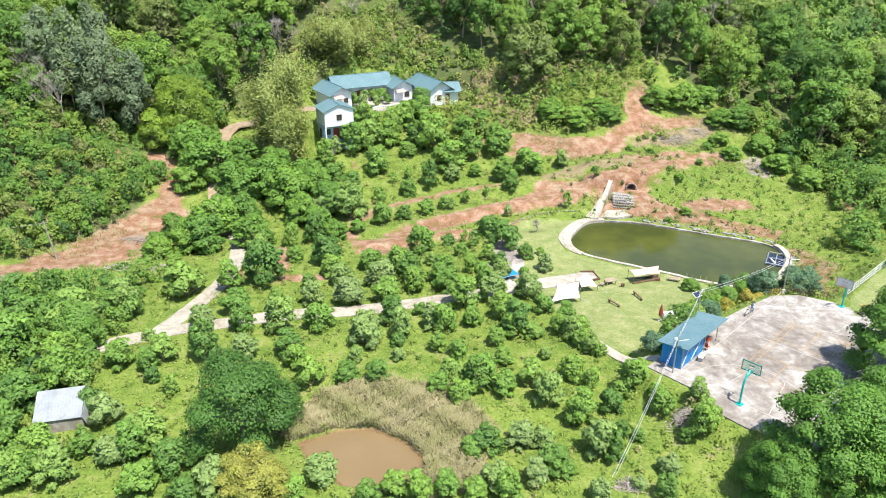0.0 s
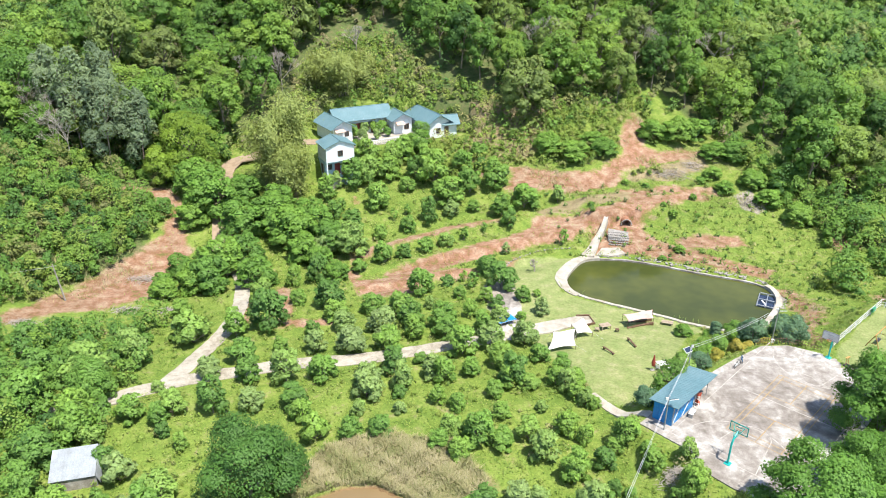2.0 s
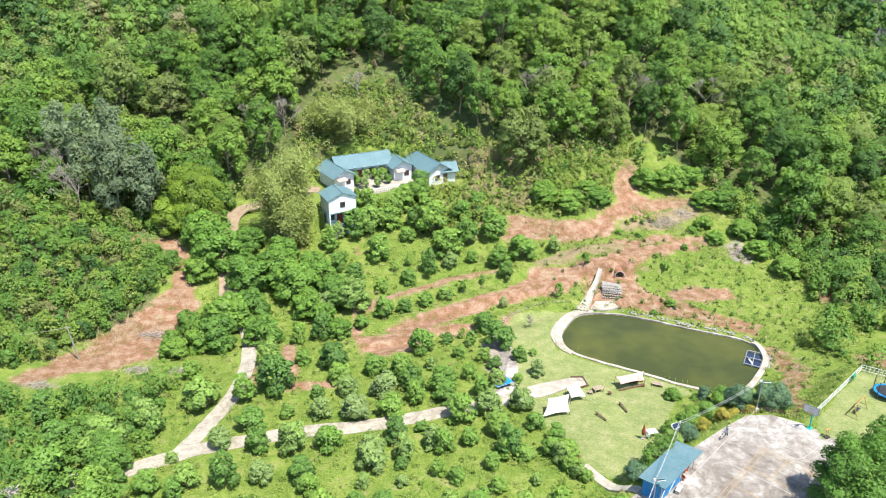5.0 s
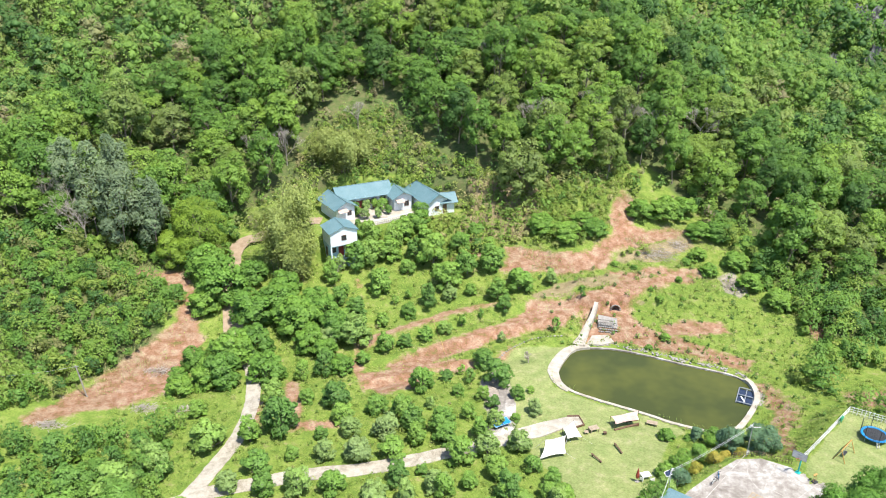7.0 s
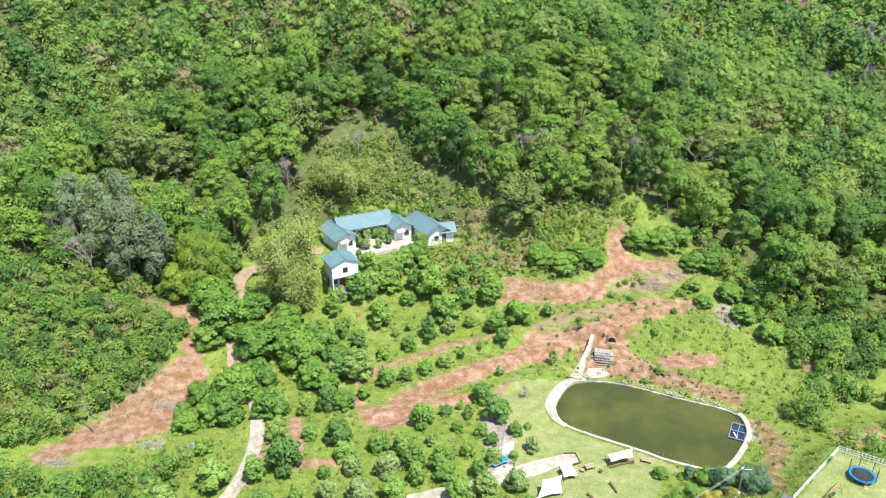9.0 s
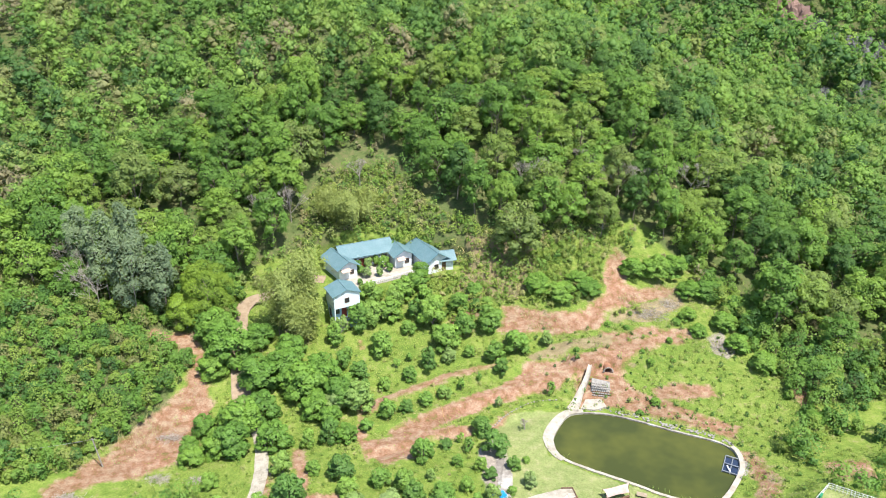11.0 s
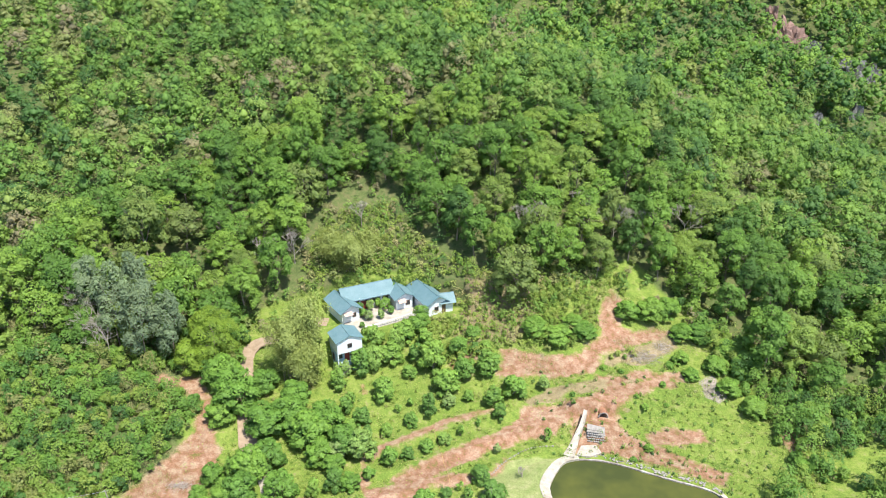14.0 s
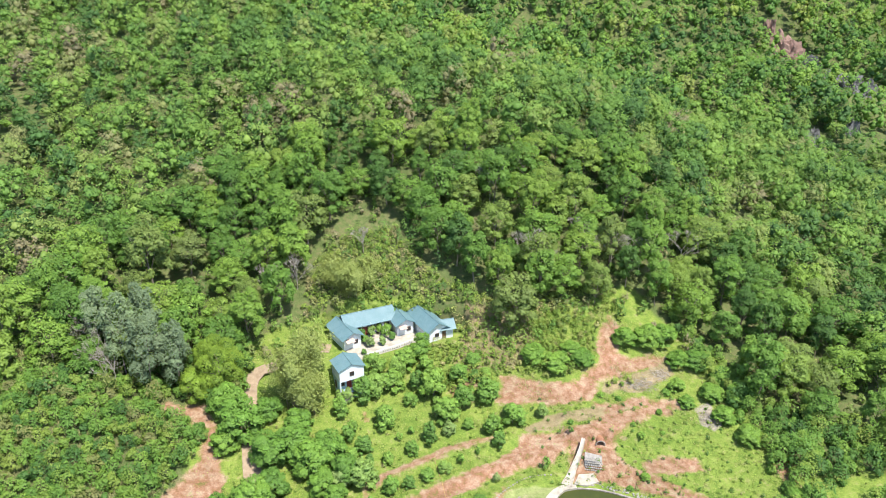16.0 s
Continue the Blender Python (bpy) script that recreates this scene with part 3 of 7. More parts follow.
BANK_GRIT = [(56.2, 132.4), (59.9, 134.4), (60.9, 128.2), (58.6, 126.6), (56.4, 128.1)]
SHED_GRIT = [(7, 90), (11, 90), (11, 103), (8, 105), (6, 98)]


# how far away the wood begins, at places across
HOUSE_CLEARING = [(-34, 156), (-33, 172), (-24, 183), (-12, 182), (-4, 170), (6, 164), (10, 158), (6, 142), (-27, 142)]
WOOD_EDGE = ((-130, -90, -72, -56, -40, -26, -6, 8, 18, 36, 48, 62, 72, 90, 130), (112, 122, 136, 144, 152, 158, 162, 157, 150, 157, 164, 150, 128, 118, 112))


def grown_steps(low, high, fine_low, fine_high, step):
    """Evenly spaced within the nearer stretch, wider and wider beyond."""
    out = list(np.arange(fine_low, fine_high, step))
    for sign, edge, limit in ((-1, fine_low, low), (1, fine_high, high)):
        at, s = edge, step
        while sign * at < sign * limit:
            s *= 1.06
            at += sign * s
            out.append(at)
    return np.array(sorted(out))


def build_ground():
    xs, ys = grown_steps(-1500, 1500, -66, 74, 0.55), grown_steps(-900, 1800, 44, 172, 0.55)
    gx, gy = np.meshgrid(xs, ys)
    x, y = gx.ravel(), gy.ravel()
    z = height(x, y)
    z = z + np.where((y > 40) & (y < 175), 0.05 * waves(x, y, 0.55, 4.0), 0)
    wide, n = len(xs), len(xs) * len(ys)
    i = (np.arange(len(ys) - 1)[:, None] * wide + np.arange(wide - 1)[None]).ravel()
    quads = np.stack((i, i + 1, i + 1 + wide, i + wide), 1)
    zones = {}

    def zone(name, outlines, soft, bend=1.5):
        bent_x, bent_y = x + bend * waves(x, y, 2.3, 5.0), y + bend * waves(x, y, 2.9, 7.0)
        value = np.zeros(n)
        for o in outlines:
            value = np.maximum(value, ease(0.5 - inside_distance(bent_x, bent_y, o) / soft))
        zones[name] = value
    zone("earth_zone", (POND_EARTH, MEADOW_EARTH, TERRACE_EARTH, UPPER_EARTH, BANK_EARTH, LEFT_EARTH, PLAY_TRACK, FAR_EARTH, DIRT_TRACK, STRIP_EARTH, TRACK_EARTH, SPOT_EARTH, GAP_EARTH, PATCH_EARTH, BEND_EARTH, CUT_EARTH, BAND_EARTH), 3.0, 0.9)
    zone("lawn_zone", (LAWN, PLAYGROUND), 1.6, 0.5)
    zone("dry_zone", (DRY_MUD, DRY_HOUSE), 5.0)
    zone("heap_zone", (DRY_PILE, DRY_BANK), 3.0)
    zone("grit_zone", (SHED_GRIT, BANK_GRIT), 2.0, 0.6)
    zone("mud_zone", (MUD_POOL,), 1.5, 0.4)
    zones["floor_zone"] = ease((y - np.interp(x, *WOOD_EDGE) + 3 + 5 * waves(x, y, 9, 1)) / 9)
    for o in (LEFT_SLOPE, RIGHT_SLOPE):
        zones["floor_zone"] = np.maximum(zones["floor_zone"], 0.75 * ease(0.5 - inside_distance(x, y, o) / 5))
    mesh = fast_mesh("ground", np.stack((x, y, z), 1), quads, zones)
    mesh.shade_smooth()
    return tagged(link("ground", mesh, EARTH), "hilly ground with green weeds, red earth and mown lawn", "ground", kind="structure")


build_ground()


def water_sheet(name, outline, z, material, label):
    bm = bmesh.new()
    slab(bm, [(x * 1.0, y * 1.0) for x, y in outline], z - 0.3, z)
    return tagged(part(name, bm, material), label, "water", kind="structure")


def grown_outline(outline, by):
    """The outline moved outwards."""
    out, n = [], len(outline)
    area = sum(a[0] * b[1] - b[0] * a[1] for a, b in zip(outline, outline[1:] + outline[:1]))
    sign = 1 if area > 0 else -1
    for i in range(n):
        (ax, ay), (x, y), (bx, by_) = outline[i - 1], outline[i], outline[(i + 1) % n]
        dx, dy = bx - ax, by_ - ay
        l = math.hypot(dx, dy)
        out.append((x + sign * dy / l * by, y - sign * dx / l * by))
    return out


water_sheet("pond_water", grown_outline(POND, 0.6), WATER_Z, WATER, "still olive-green water of a fish pond")
water_sheet("mud_pool_water", grown_outline(MUD_POOL, 0.5), MUD_Z, MUDDY, "shallow brown muddy water in a hollow")
ribbon("road_1", ROAD, 2.4, ROAD_CONCRETE, label="narrow pale concrete farm road")
ribbon("road_2", LANE[:9], 2.3, ROAD_CONCRETE, label="pale concrete lane that climbs to the house")
ribbon("road_3", LANE[8:], 3.6, SANDY, label="sandy track that climbs past the house")
ribbon("footpath", FOOTPATH, 1.3, PALE_CONCRETE, label="short pale footpath beside the lawn")
bm = bmesh.new()
slab(bm, COURT, -0.4, 0.0)
tagged(part("court_pavement", bm, CONCRETE), "weathered grey concrete sports court with painted lines", "court", kind="structure")

# ---- the house on the slope ----
def frame_at(x, y, z, degrees):
    return Matrix.Translation((x, y, z)) @ Matrix.Rotation(radians(degrees), 4, "Z")


def block_walls(bm, w, d, low, eave, rise, ridge):
    """Solid walls with gable ends; ridge 'x' runs along the front, 'y' away from it."""
    pts = [(0, 0), (w, 0), (w, d), (0, d)]
    lo = [bm.verts.new((x, y, low)) for x, y in pts]
    hi = [bm.verts.new((x, y, eave)) for x, y in pts]
    ends = ((w / 2, 0), (w / 2, d)) if ridge == "y" else ((0, d / 2), (w, d / 2))
    a, b = (bm.verts.new((x, y, eave + rise)) for x, y in ends)
    if ridge == "y":
        bm.faces.new((lo[0], lo[1], hi[1], a, hi[0]))
        bm.faces.new((lo[2], lo[3], hi[3], b, hi[2]))
        bm.faces.new((lo[1], lo[2], hi[2], hi[1]))
        bm.faces.new((lo[3], lo[0], hi[0], hi[3]))
        bm.faces.new((hi[1], hi[2], b, a))
        bm.faces.new((hi[0], a, b, hi[3]))
    else:
        bm.faces.new((lo[3], lo[0], hi[0], a, hi[3]))
        bm.faces.new((lo[1], lo[2], hi[2], b, hi[1]))
        bm.faces.new((lo[0], lo[1], hi[1], hi[0]))
        bm.faces.new((lo[2], lo[3], hi[3], hi[2]))
        bm.faces.new((hi[0], hi[1], b, a))
        bm.faces.new((hi[3], a, b, hi[2]))
    bm.faces.new(lo[::-1])


def roof_slope(parent, m, corners, thick=0.1, ribs=10, name="roof_slope", material=None):
    """A sheet roof slope from eave-left, eave-right, ridge-right, ridge-left, with standing ribs."""
    a, b, c, d = (m @ Vector(p) for p in corners)
    n = (b - a).cross(d - a).normalized()
    if n.z < 0:
        n = -n
    bm = bmesh.new()
    # ribbed sheet: low pans between raised seams, all one skin
    marks = [(0.0, 0.0)]
    for i in range(1, ribs):
        marks += [(i / ribs - 0.06 / ribs, 0.0), (i / ribs, 0.014), (i / ribs + 0.06 / ribs, 0.0)]
    marks.append((1.0, 0.0))
    eave = [bm.verts.new(a.lerp(b, t) + n * (thick + h)) for t, h in marks]
    ridge = [bm.verts.new(d.lerp(c, t) + n * (thick + h)) for t, h in marks]
    for k in range(len(marks) - 1):
        bm.faces.new((eave[k], eave[k + 1], ridge[k + 1], ridge[k]))
    low = [bm.verts.new(p) for p in (a, b, c, d)]
    bm.faces.new(low[::-1])
    bm.faces.new((low[0], low[1], *eave[::-1]))
    bm.faces.new((low[2], low[3], *ridge))
    bm.faces.new((low[1], low[2], ridge[-1], eave[-1]))
    bm.faces.new((low[3], low[0], eave[0], ridge[0]))
    return part(name, bm, material or ROOF_BLUE, parent)


def gable_roof(parent, m, w, d, eave, rise, ridge, over=0.7, ribs=12):
    """Two slopes and a ridge cap."""
    z = eave - rise * over / ((w if ridge == "y" else d) / 2) + 0.06
    top = eave + rise + 0.06
    if ridge == "y":
        roof_slope(parent, m, ((-over, -over, z), (-over, d + over, z), (w / 2, d + over, top), (w / 2, -over, top)), ribs=ribs)
        roof_slope(parent, m, ((w + over, -over, z), (w + over, d + over, z), (w / 2, d + over, top), (w / 2, -over, top)), ribs=ribs)
        ends = ((w / 2, -over, top + 0.12), (w / 2, d + over, top + 0.12))
    else:
        roof_slope(parent, m, ((-over, -over, z), (w + over, -over, z), (w + over, d / 2, top), (-over, d / 2, top)), ribs=ribs)
        roof_slope(parent, m, ((-over, d + over, z), (w + over, d + over, z), (w + over, d / 2, top), (-over, d / 2, top)), ribs=ribs)
        ends = ((-over, d / 2, top + 0.12), (w + over, d / 2, top + 0.12))
    bm = bmesh.new()
    rod(bm, m @ Vector(ends[0]), m @ Vector(ends[1]), 0.1, sides=6)
    part("ridge_cap", bm, ROOF_BLUE, parent)


def opening(parent, m, x, z, w, h, name="window", frame_mat=None, fill=None, bars=1, y=0.0):
    """A framed window or door on the front of a block."""
    frame_mat = frame_mat or WOOD_DARK
    bm = bmesh.new()
    for sx, sz, px, pz in ((0.09, h, x - w / 2, z), (0.09, h, x + w / 2, z), (w + 0.09, 0.09, x, z), (w + 0.09, 0.09, x, z + h - 0.09)):
        box(bm, (sx, 0.12, sz), (px, y - 0.04, pz))
    for i in range(bars):
        box(bm, (0.05, 0.08, h), (x - w / 2 + (i + 1) * w / (bars + 1), y - 0.03, z))
    bmesh.ops.transform(bm, matrix=m, verts=bm.verts)
    ob = part(name, bm, frame_mat, parent)
    bm = bmesh.new()
    box(bm, (w - 0.02, 0.05, h - 0.04), (x, y - 0.015, z + 0.02))
    bmesh.ops.transform(bm, matrix=m, verts=bm.verts)
    part("pane" if name == "window" else "door_leaf", bm, fill or GLASS, ob)
    return ob


def house_block(parent, m, w, d, low, eave, rise, ridge, wall=None, over=0.7, ribs=12):
    bm = bmesh.new()
    block_walls(bm, w, d, low, eave, rise, ridge)
    bmesh.ops.transform(bm, matrix=m, verts=bm.verts)
    part("wall", bm, wall or PLASTER, parent)
    gable_roof(parent, m, w, d, eave, rise, ridge, over, ribs)


def tower_house():
    home = thing("house", Matrix.Identity(4), "two-storey white and pale-blue house with blue sheet roof", "house")
    m = frame_at(-22.1, 134.75, 0.2, 27)
    house_block(home, m, 5.7, 5.0, 3.7, 6.6, 1.08, "y", over=0.32, ribs=8)
    bm = bmesh.new()
    box(bm, (5.7, 3.8, 4.7), (2.85, 3.1, -1.0))
    bmesh.ops.transform(bm, matrix=m, verts=bm.verts)
    part("lower_wall", bm, PLASTER_BLUE, home, "pale blue ground-floor wall")
    opening(home, m, 2.85, 4.75, 0.95, 1.1)
    for x, w in ((0.9, 1.0), (4.2, 1.2)):
        opening(home, m, x, 1.9, w, 1.05, y=1.2)
    opening(home, m, 2.5, 0.9, 1.0, 2.1, "door", RED_PAINT, RED_PAINT, 0, y=1.2)
    bm = bmesh.new()
    box(bm, (5.9, 1.6, 2.2), (2.85, 0.6, -1.35))
    bmesh.ops.transform(bm, matrix=m, verts=bm.verts)
    part("porch", bm, PLASTER_BLUE, home)
    for x in (0.12, 5.58):
        bm = bmesh.new()
        box(bm, (0.24, 0.24, 2.9), (x, 0.12, 0.85))
        bmesh.ops.transform(bm, matrix=m, verts=bm.verts)
        part("porch_post", bm, PLASTER, home)
    bm = bmesh.new()
    rod(bm, (2.9, 0.1, 1.75), (5.2, 0.1, 1.75), 0.05)
    rod(bm, (2.9, 0.1, 1.1), (5.2, 0.1, 1.1), 0.03)
    for i in range(12):
        x = 2.9 + 2.3 * i / 11
        rod(bm, (x, 0.1, 0.86), (x, 0.1, 1.75), 0.025, sides=5)
    bmesh.ops.transform(bm, matrix=m, verts=bm.verts)
    part("porch_rail", bm, RED_PAINT, home, "dark red porch rail")
    for i in range(7):
        bm = bmesh.new()
        box(bm, (0.36, 1.1, 0.2), (2.2 - 0.34 * i, -0.6, 0.65 - 0.2 * i))
        box(bm, (0.36, 1.1, 1.2), (2.2 - 0.34 * i, -0.6, -0.55 - 0.2 * i))
        bmesh.ops.transform(bm, matrix=m, verts=bm.verts)
        part("step", bm, PALE_CONCRETE, home)
    side = m @ Matrix.Translation((0, 5.0, 0)) @ Matrix.Rotation(-math.pi / 2, 4, "Z")
    opening(home, side, 2.4, 1.0, 0.9, 1.9, "door", WOOD_DARK, BLACK, 0, y=0.0)
    # pinkish awning roof behind the ridge
    roof_slope(home, m, ((0.6, 5.1, 5.4), (4.2, 5.1, 5.4), (4.2, 6.7, 5.9), (0.6, 6.7, 5.9)), 0.08, 6, "awning", CANVAS_PINK)


def guest_house():
    home = thing("house", Matrix.Identity(4), "single-storey white guest house round a terrace, blue sheet roofs", "house")
    floor_z = HOUSE_Z
    # long middle range
    m = frame_at(-21.8, 152.6, 0, 24)
    house_block(home, m @ Matrix.Translation((0, 0.7, 0)), 11.6, 5.6, floor_z - 0.6, 7.4, 1.5, "x", over=0.9, ribs=22)
    front = m @ Matrix.Translation((0, 0.7, 0))
    for x, w, name in ((1.3, 0.9, "window"), (2.6, 0.9, "window"), (4.3, 1.7, "door"), (6.2, 1.2, "window"), (7.8, 0.9, "door"), (9.7, 1.5, "window")):
        opening(home, front, x, floor_z + (0.9 if name == "window" else 0.02), w, 1.5 if name == "window" else 2.3, name, WOOD_DARK, GLASS if name == "window" else RED_PAINT, 1 if w < 1.4 else 2)
    for x in (0.2, 3.2, 5.5, 8.7):
        bm = bmesh.new()
        box(bm, (0.18, 0.18, 3.4), (x, -0.5, floor_z))
        bmesh.ops.transform(bm, matrix=front, verts=bm.verts)
        part("veranda_post", bm, PLASTER, home)
    # west wing
    m = frame_at(-22.5, 147.9, 0, 33)
    house_block(home, m, 4.4, 8.0, floor_z - 2.5, 7.0, 1.2, "y", over=0.7, ribs=14)
    opening(home, m, 3.1, floor_z + 1.0, 0.9, 1.1)
    roof_slope(home, m, ((0.2, -1.3, floor_z + 2.3), (2.4, -1.3, floor_z + 2.3), (2.4, -0.1, floor_z + 2.7), (0.2, -0.1, floor_z + 2.7)), 0.06, 4, "awning", CANVAS_PINK)
    # small gabled room in the corner
    m = frame_at(-10.3, 154.3, 0, 25)
    house_block(home, m, 4.2, 6.0, floor_z - 0.6, 7.1, 1.1, "y", over=0.65, ribs=10)
    opening(home, m, 2.9, floor_z + 0.9, 1.0, 1.2)
    roof_slope(home, m, ((0.3, -1.2, floor_z + 2.2), (2.2, -1.2, floor_z + 2.2), (2.2, -0.1, floor_z + 2.7), (0.3, -0.1, floor_z + 2.7)), 0.06, 4, "awning", CANVAS_PINK)
    # east range
    m = frame_at(-2.7, 151.2, 0, 30)
    house_block(home, m, 4.8, 10.5, floor_z - 2.0, 7.2, 1.5, "y", over=0.75, ribs=18)
    opening(home, m, 2.2, floor_z + 0.9, 1.0, 1.1)
    opening(home, m, 4.2, floor_z + 0.02, 0.9, 2.1, "door", WOOD_DARK, WOOD_DARK, 0)
    m = frame_at(0.5, 153.3, 0, 14)
    house_block(home, m, 2.7, 3.8, floor_z - 2.0, 6.7, 1.1, "x", over=0.7, ribs=8)


tower_house()
guest_house()
TERRACE = [(-22.3, 148.0), (-19.3, 143.6), (-17.3, 144.6), (-10.2, 148.6), (-6.0, 151.6), (-2.6, 151.4), (-2.6, 158), (-21, 158)]
bm = bmesh.new()
slab(bm, TERRACE, HOUSE_Z - 3.4, HOUSE_Z + 0.02)
tagged(part("terrace", bm, PALE_CONCRETE), "pale concrete terrace with a retaining wall below the guest house", "terrace", kind="structure")


def balustrade(line, z, label):
    ob = thing("balustrade", Matrix.Identity(4), label, "railing")
    for (ax, ay), (bx, by) in zip(line, line[1:]):
        bm = bmesh.new()
        d = math.hypot(bx - ax, by - ay)
        box(bm, (d, 0.22, 0.16), ((ax + bx) / 2, (ay + by) / 2, z + 0.78), math.atan2(by - ay, bx - ax), 0.02)
        part("rail", bm, WHITE_PAINT, ob)
        count = int(d / 0.45)
        for i in range(count + 1):
            bm = bmesh.new()
            x, y = ax + (bx - ax) * i / count, ay + (by - ay) * i / count
            rod(bm, (x, y, z), (x, y, z + 0.4), 0.05, 0.09, 6)
            rod(bm, (x, y, z + 0.4), (x, y, z + 0.78), 0.09, 0.05, 6)
            part("baluster", bm, WHITE_PAINT, ob)


balustrade([(-17.1, 144.9), (-10.3, 148.75), (-6.3, 151.5)], HOUSE_Z + 0.02, "white balustrade along the edge of the terrace")


# ---- the sports court ----
court = bpy.data.objects["court_pavement"]


def strip(points, width, material, z=0.008):
    """A painted line on the court."""
    for (a, b), (c, d) in zip(points, points[1:]):
        (x0, y0), (x1, y1) = on_court(a, b), on_court(c, d)
        l = math.hypot(x1 - x0, y1 - y0)
        nx, ny = -(y1 - y0) / l * width / 2, (x1 - x0) / l * width / 2
        yield (x0 + nx, y0 + ny, z), (x0 - nx, y0 - ny, z), (x1 - nx, y1 - ny, z), (x1 + nx, y1 + ny, z)


def painted(points, width, material, z=0.008):
    bm = bmesh.new()
    for quad in strip(points, width, material, z):
        bm.faces.new([bm.verts.new(v) for v in quad])
    part("painted_line", bm, material, court)


def arc(cx, cy, r, a0, a1, n=24):
    return [(cx + r * math.cos(radians(a0 + (a1 - a0) * i / n)), cy + r * math.sin(radians(a0 + (a1 - a0) * i / n))) for i in range(n + 1)]


for line in ([(0.3, 6.2), (24.4, 6.2)], [(0.3, -6.2), (25.4, -6.2)], [(0.3, -6.2), (0.3, 6.2)], [(25.4, -6.2), (25.4, 3.6)], [(12.8, -6.2), (12.8, 6.2)],
             arc(1.6, 0, 5.3, -78, 78), arc(24.2, 0, 5.3, 102, 258), [(0.3, 2.6), (5.4, 1.8), (5.4, -1.8), (0.3, -2.6)],
             [(25.4, 2.6), (20.4, 1.8), (20.4, -1.8), (25.4, -2.6)], arc(5.4, 0, 1.8, -90, 90), arc(20.4, 0, 1.8, 90, 270)):
    painted(line, 0.09, LINE_WHITE)
for line in ([(4.9, 2.5), (18.3, 2.5)], [(4.9, 1.95), (18.3, 1.95)], [(4.9, -3.1), (18.3, -3.1)], [(4.9, -3.6), (18.3, -3.6)], [(4.9, 2.5), (4.9, -3.6)],
             [(18.3, 2.5), (18.3, -3.6)], [(9.6, 2.5), (9.6, -3.6)], [(13.6, 2.5), (13.6, -3.6)], [(17.5, 2.5), (17.5, -3.6)], [(5.7, 2.5), (5.7, -3.6)], [(4.9, -0.55), (9.6, -0.55)], [(13.6, -0.55), (18.3, -0.55)]):
    painted(line, 0.07, LINE_YELLOW, 0.014)


def hoop(along, aside, facing, board_mat, board_label):
    x, y = on_court(along, aside)
    ob = thing("basketball_hoop", frame_at(x, y, -0.02, facing), board_label, "basketball hoop", "hoops of the court")
    bm = bmesh.new()
    box(bm, (0.6, 0.6, 0.08), (0, 0, 0), 0, 0.01)
    part("base_plate", bm, TEAL_PAINT, ob)
    bm = bmesh.new()
    pts = [(0, 0, 0), (0, 0, 2.2), (0.12, 0, 2.6), (0.45, 0, 2.95), (1.0, 0, 3.25)]
    for a, b in zip(pts, pts[1:]):
        rod(bm, a, b, 0.1, sides=10)
    part("pole", bm, TEAL_PAINT, ob, "bent teal steel pole")
    for s in (-1, 1):
        bm = bmesh.new()
        rod(bm, (0.3, 0, 2.7), (1.15, 0.5 * s, 3.75), 0.035)
        part("brace", bm, TEAL_PAINT, ob)
    bm = bmesh.new()
    box(bm, (0.05, 1.8, 1.05), (1.2, 0, 2.95), 0, 0.01)
    board = part("backboard", bm, board_mat, ob)
    bm = bmesh.new()
    for sy, sz, py, pz in ((1.8, 0.08, 0, 2.95), (1.8, 0.08, 0, 3.92), (0.08, 1.05, 0.86, 2.95), (0.08, 1.05, -0.86, 2.95), (0.6, 0.06, 0, 3.15), (0.6, 0.06, 0, 3.6)):
        box(bm, (0.07, sy, sz), (1.2, py, pz))
    part("board_frame", bm, TEAL_PAINT if board_mat is not WHITE_PAINT else STEEL, board)
    bm = bmesh.new()
    n = 20
    ring = [(1.48 + 0.23 * math.cos(i * 2 * math.pi / n), 0.23 * math.sin(i * 2 * math.pi / n), 3.05) for i in range(n)]
    for a, b in zip(ring, ring[1:] + ring[:1]):
        rod(bm, a, b, 0.018, sides=5)
    part("rim", bm, ORANGE, ob, "orange steel rim")


hoop(0, 0, 45, CLEAR, "teal basketball hoop with grey glass board on the court")
hoop(25.9, -0.1, 225, WHITE_PAINT, "green basketball hoop with white board at the court's end")


